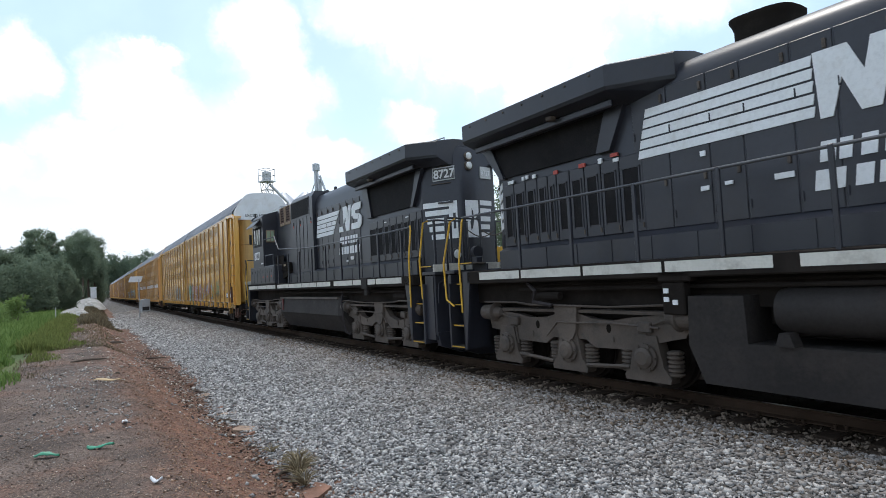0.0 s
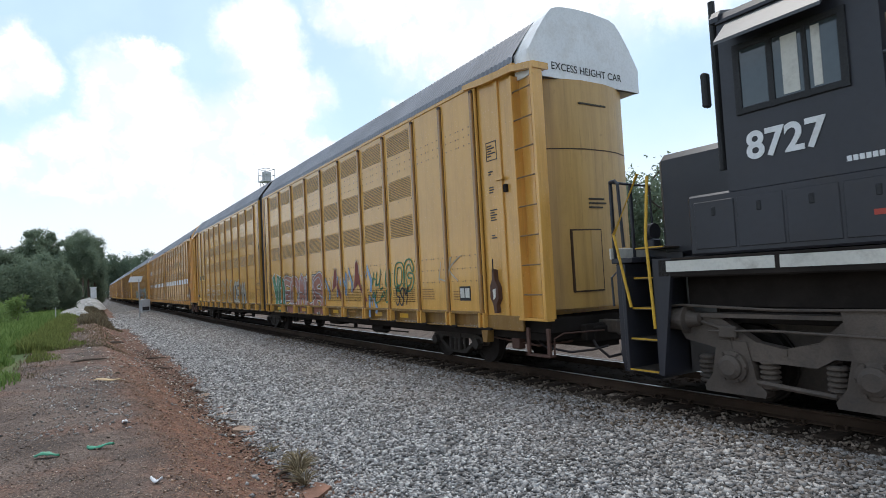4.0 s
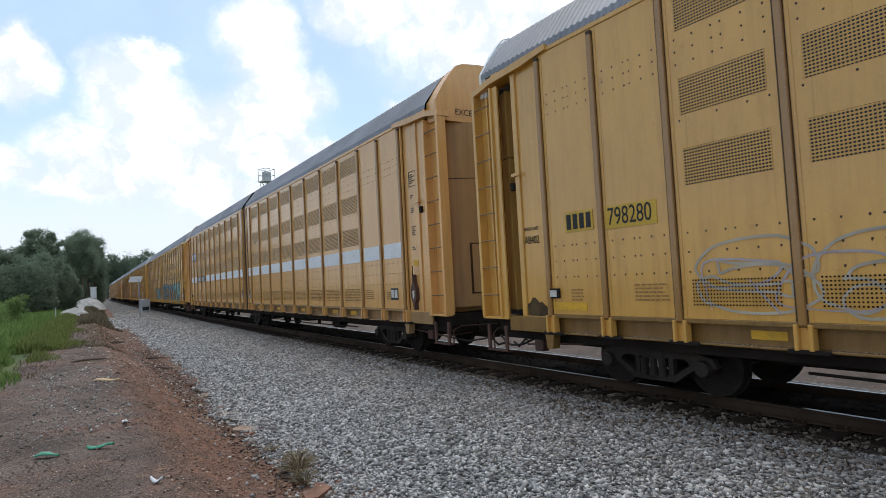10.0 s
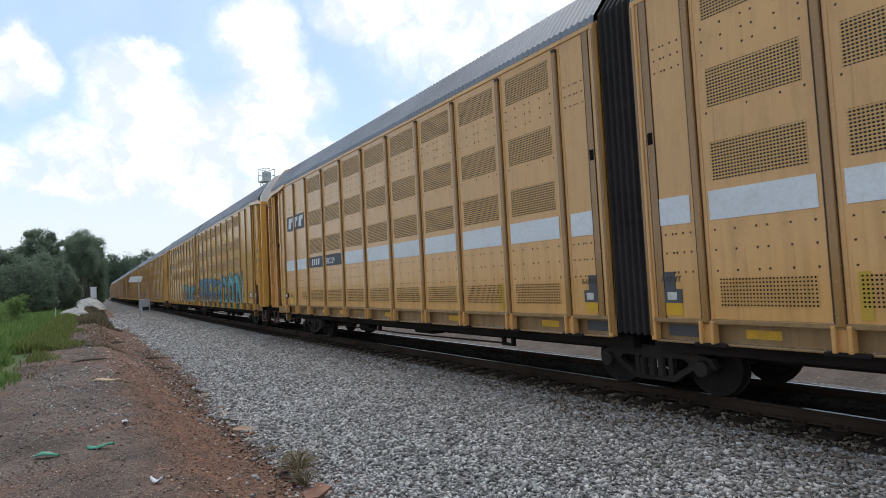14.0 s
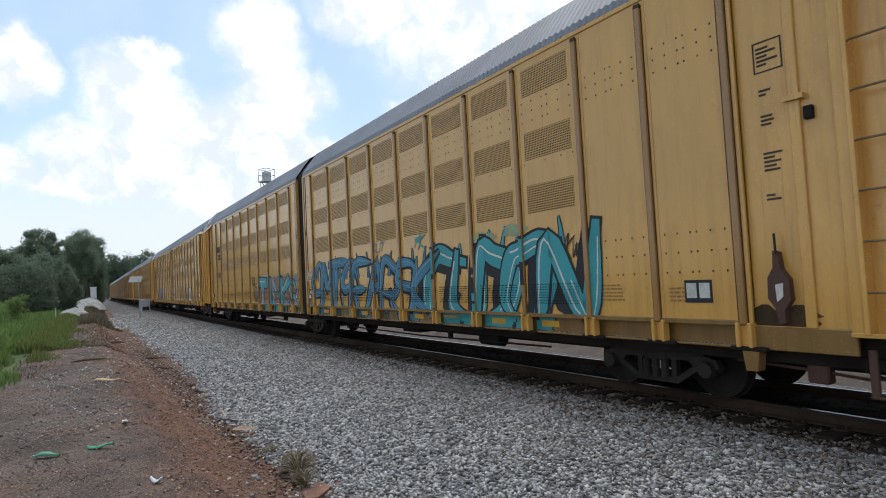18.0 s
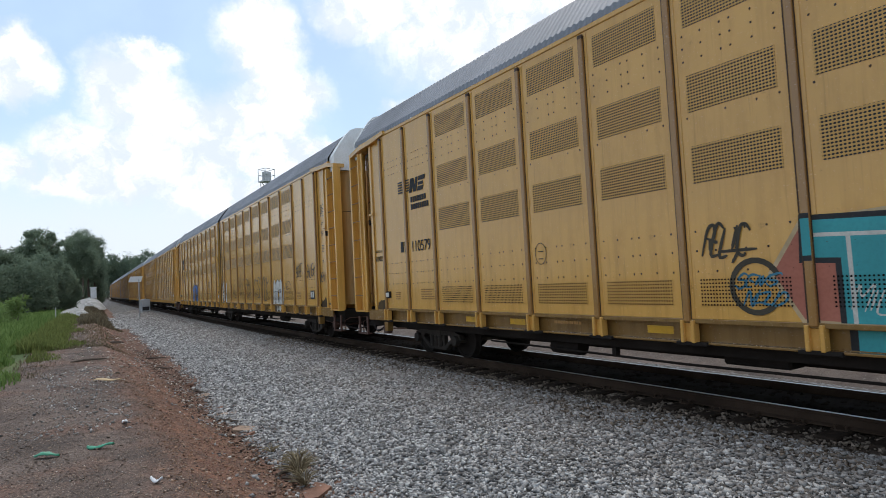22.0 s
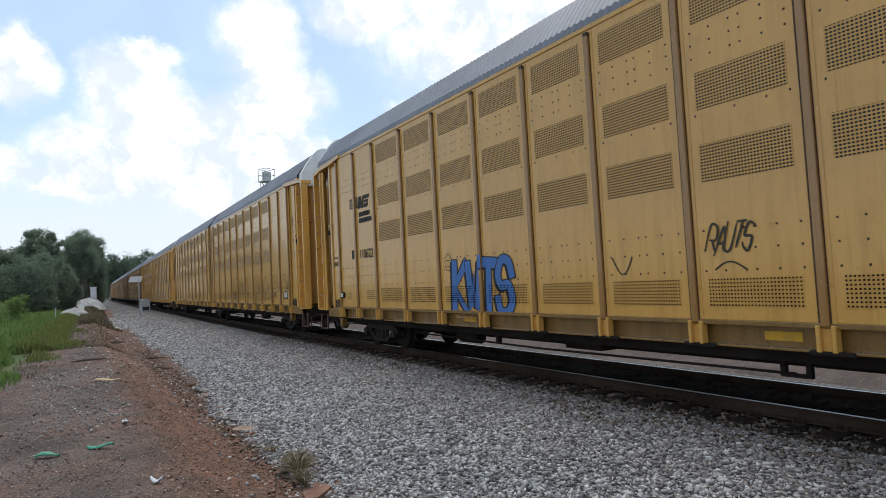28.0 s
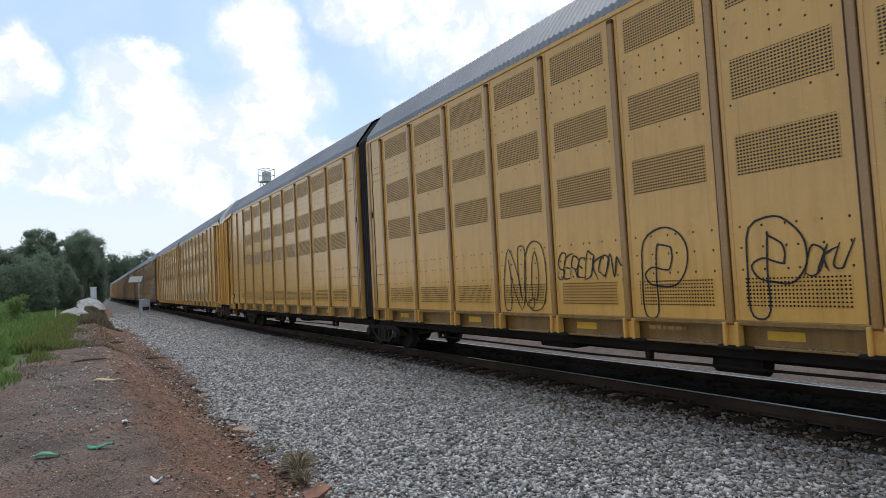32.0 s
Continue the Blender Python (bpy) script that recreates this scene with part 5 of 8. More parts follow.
def hood_end(root, s, h, n, top):
    """Rounded end of the hood: slanting corners, stripes, boards and headlights."""
    full = [(h, -0.84), (h + n, -0.36), (h + n + 0.1, -0.2), (h + n + 0.12, 0.24), (h + n + 0.02, 0.8), (h + 0.4, 0.9), (h, 0.84)]
    small = [(h, -0.66), (h + n - 0.22, -0.28), (h + n - 0.16, -0.16), (h + n - 0.16, 0.16), (h + n - 0.22, 0.5), (h + 0.3, 0.66), (h, 0.66)]
    end = part("hood_end", loft([level(full, 2.0, s), level(full, top - 0.36, s), level([((a + c) / 2 + 0.04, (y + d) / 2) for (a, y), (c, d) in zip(full, small)], top - 0.12, s), level(small, top - 0.03, s)]), "black", root, "slant-cornered hood end", smooth=True)
    d = Vector((n, 0.48, 0)).normalized()
    nrm = Vector((0.48, -n, 0)).normalized()
    length = math.hypot(n, 0.48)
    def slab(name, q0, q1, z0, z1, mat, lift, label="", th=0.01):
        p = [Vector((h, -0.84, 0)) + d * q for q in (q0, q1)]
        ring = lambda z: [(s * v.x, v.y, z) for v in (p[0], p[1], p[1] + nrm * (lift + th), p[0] + nrm * (lift + th))]
        return part(name, loft([ring(z0), ring(z1)]), mat, end, label)
    for i in range(5):
        z = 2.86 + 0.205 * i
        slab("end_stripe", 0.02 + 0.055 * (4 - i), length - 0.2 + 0.05 * (i % 2), z, z + 0.135, "white", 0.0, "white stripe round the hood corner" if i == 0 else "")
    slab("end_emblem", length - 0.24, length, 2.86, 3.805, "white", 0.0, "white emblem block")
    slab("emblem_cut", length - 0.12, length - 0.05, 3.1, 3.5, "black", 0.006)
    x1 = s * (h + n + 0.115)
    part("end_emblem", Build().prism([(-0.19, 2.86), (0.2, 2.86), (0.2, 3.2), (0.1, 3.34), (0.2, 3.5), (0.2, 3.8), (-0.19, 3.8)], x1 - s * 0.005, x1 + s * 0.008, "x"), "white", end, "white emblem block")
    part("emblem_cut", Build().prism([(-0.05, 3.05), (0.0, 3.1), (0.05, 3.3), (0.03, 3.52), (-0.01, 3.6), (-0.02, 3.35), (-0.07, 3.25)], x1, x1 + s * 0.012, "x"), "black", end)
    fa, fb = Vector((h + n + 0.12, 0.24, 0)), Vector((h + n + 0.02, 0.8, 0))
    fd, fn = (fb - fa).normalized(), Vector((0.56, 0.1, 0)).normalized()
    for i in range(5):
        z = 2.86 + 0.205 * i
        ring = lambda zz: [(s * v.x, v.y, zz) for v in (fa + fd * 0.02, fa + fd * (0.3 + 0.035 * i), fa + fd * (0.3 + 0.035 * i) + fn * 0.01, fa + fd * 0.02 + fn * 0.01)]
        part("end_stripe", loft([ring(z), ring(z + 0.125)]), "white", end)
    zb = top - 0.93
    near = slab("number_board", length - 0.66, length - 0.02, zb - 0.02, zb + 0.32, "board_frame", 0.0, "framed number board", 0.03)
    slab("board_face", length - 0.64, length - 0.04, zb + 0.005, zb + 0.295, "dark_panel", 0.025, "", 0.012)
    ring = lambda zz: [(s * v.x, v.y, zz) for v in (fa + fd * 0.06, fa + fd * 0.44, fa + fd * 0.44 + fn * 0.03, fa + fd * 0.06 + fn * 0.03)]
    part("number_board", loft([ring(zb), ring(zb + 0.3)]), "board_frame", end, "framed number board")
    if s > 0:
        p = Vector((h, -0.84, 0)) + d * (length - 0.62) + nrm * 0.042
        put("board_number", text_mesh("8727", 0.3, "white", 1.0, 0.008), near, "white digits on the number board", Matrix.Translation((p.x, p.y, zb + 0.045)) @ Matrix.Rotation(math.atan2(d.y, d.x), 4, "Z"))
        p = fa + fd * 0.08 + fn * 0.036
        put("board_number", text_mesh("8727", 0.2, "white", 0.8), near, "white digits on the number board", Matrix.Translation((p.x, p.y, zb + 0.07)) @ Matrix.Rotation(math.atan2(fd.y, fd.x), 4, "Z"))
    for z in (top - 0.62, top - 0.38):
        hl = part("headlight", Build().lathe([(0, 0.12), (s * 0.05, 0.12), (s * 0.06, 0.095)], (x1 - s * 0.01, -0.04, z), "x", 18), "truck", end, "round headlight housing")
        part("lens", Build().lathe([(0, 0.09), (s * 0.025, 0.06), (s * 0.03, 0.0)], (x1 + s * 0.05, -0.04, z), "x", 18), "lamp", hl, "clear headlight lens")
    slab("seam_bar", 0.3, length - 0.15, zb - 0.1, zb - 0.085, "truck", 0.0, "", 0.03)
    slab("end_grab", 0.5, length - 0.1, 3.76, 3.8, "black", 0.02, "grab bar on the hood end", 0.03)
    slab("end_door", 0.14, length - 0.05, 2.08, 2.72, "black", 0.0, "", 0.012)


def loco_end(root, s, e, a0, a1, ap, grabs, second):
    """Stepwell from a0 to a1, platform edge at ap, pilot, hoses and rails at one end."""
    k = s * e
    well = part("stepwell", Build().prism([(k * (a0 - 0.27), 1.99), (k * (a0 - 0.25), 1.75), (k * (a0 - 0.04), 0.34), (k * (a0 + 0.04), 0.34), (k * (a0 + 0.04), 1.99)], -1.5, -1.44, "y")
                .box(k * a0, k * (a0 + 0.04), -1.5, -0.8, 0.34, 2.0).box(k * a1, k * (a1 + 0.06), -1.5, -0.8, 0.34, 1.75, 0.01).box(k * a0, k * a1, -0.84, -0.8, 0.34, 2.15), "black", root, "black stepwell at the end platform")
    for i in range(5):
        z, y = 0.38 + 0.45 * i, -1.5 + 0.07 * i
        st = part("step", Build().box(k * (a0 + 0.04), k * a1, y, -0.82, z - 0.03, z, 0.006), "truck", well, "worn steel step" if i == 0 else "")
        part("step_edge", Build().box(k * (a0 + 0.05), k * (a1 - 0.01), y - 0.006, y + 0.03, z - 0.014, z + 0.006), "safety", st, "worn yellow edge" if i == 0 else "")
    part("end_platform", Build().box(k * (a1 - 0.1), k * ap, -1.42, 1.42, 1.96, 2.04, 0.01).box(k * (a0 - 0.3), k * a1, -0.8, 1.45, 1.96, 2.02), "black", root)
    for ya, yb in ((-1.45, 0.05), (0.12, 1.45)):
        part("platform_edge", Build().box(k * (ap - 0.03), k * ap, ya, yb, 2.03, 2.2, 0.006), "stripe", root, "white platform edge")
    pl = part("pilot_plate", Build().box(k * (ap - 0.14), k * (ap - 0.06), -1.4, 1.4, 0.55, 1.96, 0.02).prism([(-1.38, 0.62), (-1.3, 0.3), (-0.7, 0.1), (0.7, 0.1), (1.3, 0.3), (1.38, 0.62)], k * (ap - 0.2), k * (ap - 0.04), "x")
              .box(k * (a1 + 0.04), k * (ap - 0.1), -1.42, 1.42, 0.45, 1.94), "black", root, "black pilot with footboard")
    part("footboard", Build().prism([(k * (ap - 0.1), 0.86), (k * (ap + 0.04), 0.86), (k * (ap + 0.06), 0.9), (k * (ap - 0.1), 0.94)], -0.9, -0.5, "y"), "truck", pl)
    part("coupler", Build().box(k * (ap - 0.3), k * (ap + 0.2), -0.11, 0.11, 0.72, 0.98, 0.03).box(k * (ap + 0.1), k * (ap + 0.42), -0.2, 0.16, 0.64, 1.04, 0.05).box(k * (ap - 0.08), k * ap, -0.3, 0.3, 0.55, 1.15, 0.03), "truck", root, "knuckle coupler")
    for j, y in enumerate((-0.95, -0.82, -0.7, 0.55, 0.7)):
        part("air_hose", Build().tube([(k * (ap - 0.08), y, 1.66), (k * (ap + 0.03), y, 1.62), (k * (ap + 0.09), y + 0.02, 1.3 - 0.03 * j), (k * (ap + 0.1), y + 0.05, 0.75), (k * (ap + 0.04), y + 0.09, 0.42 + 0.05 * j)], 0.022, 7), "rubber", root, "hanging rubber air hose" if j == 0 else "", smooth=True)
    part("jumper_cable", Build().tube([(k * (ap - 0.02), -0.35, 1.85), (k * (ap + 0.16), -0.35, 1.7), (k * (ap + 0.28), -0.36, 1.45), (k * (ap + 0.34), -0.36, 1.4)], 0.035, 8), "rubber", root, "sagging control cable", smooth=True)
    part("uncoupling_lever", Build().tube([(k * (ap + 0.03), -1.38, 1.3), (k * (ap + 0.06), -1.36, 1.75), (k * (ap + 0.05), -1.2, 1.86), (k * (ap + 0.05), -0.3, 1.62)], 0.018), "black", root)
    for j, y in enumerate((-1.15, -1.0)):
        part("hose_valve", Build().lathe([(0, 0.03), (k * 0.06, 0.05), (k * 0.1, 0.05), (k * 0.14, 0.02)], (k * (ap - 0.06), y, 1.72 - 0.12 * j), "x", 10), "truck", root)
    for rail in grabs:
        handrail(root, [(k * a, y, z) for a, y, z in rail], "safety", "yellow bent grab rail")
    z = 3.24
    handrail(root, [(k * (a1 + 0.02), -1.44, 2.2), (k * (a1 + 0.06), -1.44, z - 0.06), (k * (a1 + 0.12), -1.43, z), (k * (ap - 0.06), -1.4, z), (k * (ap - 0.03), -1.3, z), (k * (ap - 0.03), -0.42, z - 0.02), (k * (ap - 0.03), -0.4, 2.15)], "black", "black end handrail", 0.025)
    handrail(root, [(k * (ap - 0.03), 0.42, 2.15), (k * (ap - 0.03), 0.44, z - 0.02), (k * (ap - 0.03), 1.4, z), (k * (a1 + 0.05), 1.44, z), (k * (a1 + 0.02), 1.44, 2.0)], "black", "", 0.025)
    for y in (-1.36, -0.9, 0.9, 1.36):
        part("stanchion", Build().box(k * (ap - 0.05), k * (ap - 0.01), y - 0.03, y + 0.03, 2.03, z, 0.008), "black", root)
    part("safety_chain", Build().tube([(k * (ap - 0.02), -0.4 + 0.1 * j, 3.0 - 0.16 * math.sin(math.pi * j / 8)) for j in range(9)], 0.014), "truck", root, "slack safety chain")
    dl = part("ditch_light", Build().lathe([(0, 0.14), (k * 0.12, 0.14), (k * 0.13, 0.12)], (k * (ap - 0.27), -0.66, 2.44), "x", 18), "black", root, "round ditch light housing")
    part("lens", Build().lathe([(0, 0.11), (k * 0.03, 0.08), (k * 0.04, 0.0)], (k * (ap - 0.14), -0.66, 2.44), "x", 18), "lamp", dl, "clear ditch light lens")
    part("light_bracket", Build().box(k * (ap - 0.3), k * (ap - 0.14), -0.76, -0.56, 2.03, 2.33, 0.02), "black", root)


def locomotive(u, s, label, second):
    root = tagged(new("locomotive"), label, "locomotive", "locomotives of the train")
    y0 = -1.5
    ap = 8.5 if second else 9.72
    h, n, top = (7.1, 0.9, 5.3) if second else (8.2, 0.72, 5.04)
    part("frame_sill", Build().box(s * (-8.7 if second else -8.6), s * (ap - 0.95), y0, 1.5, 1.72, 1.99, 0.02).box(s * -8.5, s * (ap - 0.2), -1.1, 1.1, 1.3, 1.72), "under", root)
    for i in range(11):
        a0 = -8.55 + i * 1.56
        a1 = min(a0 + 1.5 - (0.25 if i % 4 == 2 else 0), ap - 1.28)
        if a1 - a0 > 0.2:
            part("sill_stripe", Build().box(s * a0, s * a1, y0 - 0.006, y0 + 0.01, 1.8, 1.95), "stripe", root, "white sill stripe" if i == 0 else "")
    part("hood", hood_build(*sorted((s * (-0.85 if second else -4.2), s * h)), 0.84, top), "black", root, "black engine hood", smooth=True)
    hood_end(root, s, h, n, top)
    # doors, seams and latches along the hood
    r = random.Random(3 + s)
    a = -0.7 if second else -3.9
    while a < (3.2 if second else 4.5):
        w = r.choice((0.5, 0.58, 0.66))
        door = part("hood_door", Build().box(s * a, s * (a + w - 0.025), -0.858, -0.83, 2.46, 4.62, 0.008), "black", root)
        part("door_latch", Build().box(s * (a + 0.06), s * (a + 0.1), -0.885, -0.85, 3.1, 3.24, 0.004), "truck", door)
        part("door_latch", Build().box(s * (a + 0.06), s * (a + 0.1), -0.885, -0.85, 4.4, 4.52, 0.004), "truck", door)
        part("hinge", Build().lathe([(2.6, 0.014), (2.72, 0.014)], (s * (a + w - 0.05), -0.87, 0), "z", 6), "black", door)
        part("hinge", Build().lathe([(3.9, 0.014), (4.02, 0.014)], (s * (a + w - 0.05), -0.87, 0), "z", 6), "black", door)
        a += w
    marks = (3.86, 4.44, 4.86, 5.26, 5.66, 6.05, 6.42, 6.8, 7.08) if second else (4.62, 5.1, 5.5, 5.88, 6.24, 6.58, 6.82, 7.12, 7.46, 7.82, 8.16)
    zt = 3.66 if second else 3.72
    for i, (p, q) in enumerate(zip(marks, marks[1:])):
        door = part("louvre_door", Build().box(s * (p + 0.012), s * (q - 0.012), -0.868, -0.83, 2.46, zt, 0.01), "black", root, "narrow louvred door" if i == 0 else "")
        part("door_screen", Build().box(s * (p + 0.08), s * (q - 0.08), -0.876, -0.85, 2.66, zt - 0.22), "screen", door, "dark door screen" if i == 0 else "")
        part("screen_frame", Build().box(s * (p + 0.06), s * (p + 0.085), -0.885, -0.85, 2.64, zt - 0.2).box(s * (q - 0.085), s * (q - 0.06), -0.885, -0.85, 2.64, zt - 0.2).box(s * (p + 0.06), s * (q - 0.06), -0.885, -0.85, zt - 0.22, zt - 0.195), "black", door)
        part("door_latch", Build().box(s * (p + 0.03), s * (p + 0.06), -0.89, -0.85, 2.52, 2.6, 0.004), "truck", door)
    duct = part("lower_duct", Build().prism([(-1.06, 2.0), (-1.06, 2.36), (-0.84, 2.46), (-0.84, 2.0)], s * -3.9, s * (h - 0.05), "x"), "black", root, "low duct beside the walkway")
    for i in range(14):
        a = -3.4 + 0.78 * i
        if a < h - 0.3:
            part("duct_seam", Build().box(s * a, s * (a + 0.03), -1.072, -1.05, 2.01, 2.36), "black", duct)
    # radiator wings
    if second:
        plan = [(3.5, -1.42), (7.35, -1.42), (7.95, -0.84), (7.95, 0.9), (8.2, 1.0), (8.2, 1.42), (3.5, 1.42)]
        w0, w1, wt = 3.5, 7.35, 5.18
    else:
        plan = [(3.95, -0.84), (4.81, -1.42), (8.76, -1.42), (8.76, 1.42), (4.81, 1.42), (3.95, 0.84)]
        w0, w1, wt = 4.81, 8.76, 5.0
    def pull(q, f):
        return [(a, y * f) for a, y in q]
    wing = part("radiator_wing", loft([level(pull(plan, 0.62), wt - 0.46, s), level(pull(plan, 0.98), wt - 0.3, s), level(plan, wt - 0.24, s), level(plan, wt + 0.09, s), level(pull(plan, 0.96), wt + 0.12, s), level(pull(plan, 0.4), wt + 0.2, s)]), "black", root, "overhanging radiator wing")
    part("wing_lip", Build().box(s * (w0 + 0.1), s * (w1 - 0.1), -1.18, -1.1, wt - 0.5, wt - 0.38, 0.02), "black", wing)
    for i in range(7):
        a = w0 + 0.3 + i * (w1 - w0 - 0.6) / 6
        part("wing_bolt", Build().lathe([(0, 0.02), (-0.02, 0.016)], (s * a, -1.42, wt + 0.02), "y", 8), "truck", wing)
    part("underwing_lamp", Build().lathe([(wt - 0.42, 0.08), (wt - 0.36, 0.1)], (s * (w0 + 1.4), -1.26, 0), "z", 10), "truck", wing)
    scr = part("radiator_screen", Build().prism([(s * (w0 + 0.4), wt - 0.42), (s * (w1 - 0.3), wt - 0.42), (s * (w1 - 0.72), zt + 0.16), (s * (w0 + 0.68), zt + 0.16)], -0.885, -0.84, "y"), "screen", root, "dark radiator intake screen")
    part("wing_bracket", Build().prism([(s * (w1 - 0.05), wt - 0.44), (s * (w1 - 0.35), wt - 0.44), (s * (w1 - 0.72), zt + 0.14), (s * (w1 - 0.6), zt + 0.14)], -0.94, -0.84, "y"), "black", root)
    part("wing_bracket", Build().prism([(s * (w0 + 0.05), wt - 0.44), (s * (w0 + 0.45), wt - 0.44), (s * (w0 + 0.7), zt + 0.14), (s * (w0 + 0.4), zt + 0.14)], -0.94, -0.84, "y"), "black", root)
    # fuel tank
    if second:
        t0, t1 = -3.7, 2.85
        def tank_ring(a, top, f=1.0):
            return [(s * a, y * f, z) for y, z in ((-1.4, top), (-1.46, min(0.86, top)), (-1.12, 0.3), (1.12, 0.3), (1.46, min(0.86, top)), (1.4, top))]
        tank = part("fuel_tank", loft([tank_ring(t0, 1.42, 0.97), tank_ring(t0 + 0.05, 1.44), tank_ring(2.5, 1.44), tank_ring(2.6, 1.4, 0.98), tank_ring(t1, 0.9, 0.94)]), "grey", root, "dusty grey fuel tank with chamfered lower side")
        part("tank_edge", Build().prism([(-1.41, 1.44), (-1.45, 1.44), (-1.46, 1.38), (-1.4, 1.38)], s * t0, s * 2.5, "x"), "truck", tank, "pale dusty upper edge")
        part("fuel_gauge", Build().box(s * (t0 + 0.26), s * (t0 + 0.42), -1.475, -1.42, 0.92, 1.4, 0.02), "dull_red", tank, "dull red fuel gauge panel")
        part("drain_pipe", Build().tube([(s * 2.6, -1.3, 1.6), (s * 2.75, -1.42, 1.3), (s * 2.85, -1.42, 0.7), (s * 3.0, -1.4, 0.34), (s * 3.15, -1.3, 0.3)], 0.03), "rubber", root, "bent rubber pipe", smooth=True)
    else:
        t0, t1 = -3.4, 3.58
        tank = part("fuel_tank", Build().prism([(s * t0, 0.86), (s * 2.78, 0.86), (s * 2.8, 1.46), (s * t1, 1.46), (s * (t1 + 0.03), 0.8), (s * (t1 - 0.18), 0.3), (s * t0, 0.25)], -1.45, 1.45, "y"), "grey", root, "dark grey fuel tank")
        part("air_reservoir", Build().lathe([(s * -3.0, 0.0), (s * -2.95, 0.25), (s * -2.8, 0.3), (s * 2.3, 0.3), (s * 2.46, 0.26), (s * 2.52, 0.0)], (0, -1.15, 1.27), "x", 28), "grey", root, "long grey air reservoir", smooth=True)
        for a in (2.2, 0.6):
            part("reservoir_strap", Build().prism([(s * a, 0.86), (s * (a + 0.22), 0.86), (s * (a + 0.17), 1.02), (s * (a + 0.05), 1.02)], -1.5, -1.3, "y"), "grey", tank)
        box = part("cable_box", Build().box(s * 3.5, s * 4.02, -1.5, -1.3, 1.66, 1.84, 0.02).box(s * 3.62, s * 3.98, -1.47, -1.3, 1.2, 1.66, 0.02), "under", root, "dark cable box under the sill")
        for a, z in ((3.9, 1.5), (3.9, 1.38), (3.76, 1.34)):
            part("status_plate", Build().box(s * a - 0.04, s * a + 0.04, -1.485, -1.46, z, z + 0.07), "white", box)
        part("sand_pipe", Build().tube([(s * 7.0, -1.35, 1.7), (s * 6.7, -1.44, 1.55), (s * 6.75, -1.45, 1.36), (s * 6.3, -1.42, 1.3)], 0.035), "rubber", root, smooth=True)
    part("centre_gear", Build().box(s * -8.2, s * (ap - 0.4), -0.85, 0.85, 1.06, 1.75).box(s * -8.2, s * (ap - 0.6), -0.5, 0.5, 0.3, 1.1), "under", root, "blackened gear under the frame")
    wheels = loco_truck(root, 5.18 if second else 6.1, s, s < 0, not second) + loco_truck(root, -6.2, s, s < 0, not second)
    if second:
        loco_end(root, s, 1, 7.42, 8.0, ap, (((7.46, -1.52, 1.2), (7.48, -1.53, 2.4), (7.58, -1.5, 3.1), (7.5, -1.46, 3.2)), ((8.02, -1.5, 1.4), (8.0, -1.53, 2.3), (8.2, -1.5, 3.2), (8.32, -1.44, 3.24))), True)
        loco_end(root, s, -1, 8.74, 9.3, 9.6, (((8.8, -1.5, 1.0), (8.84, -1.53, 2.3), (8.8, -1.46, 3.2)), ((9.2, -1.5, 1.3), (9.42, -1.53, 2.4), (8.95, -1.48, 3.26))), True)
    else:
        loco_end(root, s, 1, 8.92, 9.46, ap, (((9.3, -1.5, 1.25), (9.52, -1.54, 1.4), (9.58, -1.54, 2.2), (9.3, -1.5, 3.1), (9.16, -1.46, 3.16)), ((8.98, -1.5, 1.12), (8.98, -1.53, 2.2), (8.84, -1.5, 3.05), (8.86, -1.46, 3.12))), False)
        loco_end(root, s, -1, 7.35, 7.95, 8.6, (), False)
    # side handrail with posts
    if second:
        pts = [(s * -5.8, -1.47, 3.96), (s * -4.2, -1.47, 3.96), (s * -3.64, -1.47, 3.4), (s * -2.0, -1.47, 3.3), (s * 0, -1.47, 3.2), (s * 6.4, -1.47, 3.16), (s * 7.5, -1.47, 3.18)]
    else:
        pts = [(s * -8, -1.47, 3.1), (s * 0, -1.47, 3.1), (s * 8.86, -1.47, 3.14)]
    handrail(root, pts, "rail_grey", "side handrail, its top sheen put into a lighter grey")
    for i in range(9):
        a = -3.7 + 1.34 * i
        if a < ap - 1.0:
            part("stanchion", Build().box(s * a - 0.03, s * a + 0.03, -1.5, -1.45, 1.95, 3.13, 0.008), "black", root)
    jb = 4.76 if second else 5.15
    if second:
        part("jack_bracket", Build().prism([(s * (jb - 0.2), 2.0), (s * (jb + 0.2), 2.0), (s * (jb + 0.17), 1.68), (s * (jb - 0.17), 1.68)], -1.54, -1.4, "y").box(s * jb - 0.1, s * jb + 0.1, -1.5, -1.38, 1.5, 1.7, 0.02), "grey", root, "grey jacking bracket")
    # exhaust, horns, lifting lugs on the roof
    e0 = 1.3 if second else 2.5
    zr = top - 0.06
    tall = 0.35 if second else 1.0
    stack = [(0.475 + 0.475 * math.copysign(abs(math.cos(q)) ** 0.6, math.cos(q)), 0.4 * math.copysign(abs(math.sin(q)) ** 0.6, math.sin(q))) for q in np.linspace(0, 6.283, 21)[:-1]]
    def ring_at(f, z, rise):
        return [(s * (e0 + 0.47 + (a - 0.47) * f), y * f, z + rise * a) for a, y in stack]
    part("exhaust_outlet", loft([ring_at(0.86, zr, 0), ring_at(0.86, zr + 0.22 * tall, 0.05), ring_at(0.93, zr + 0.32 * tall, 0.06), ring_at(0.98, zr + 0.36 * tall, 0.06), ring_at(0.98, zr + 0.4 * tall, 0.06), ring_at(0.86, zr + 0.39 * tall, 0.06)]), "under", root, "sooty exhaust stack", smooth=True)
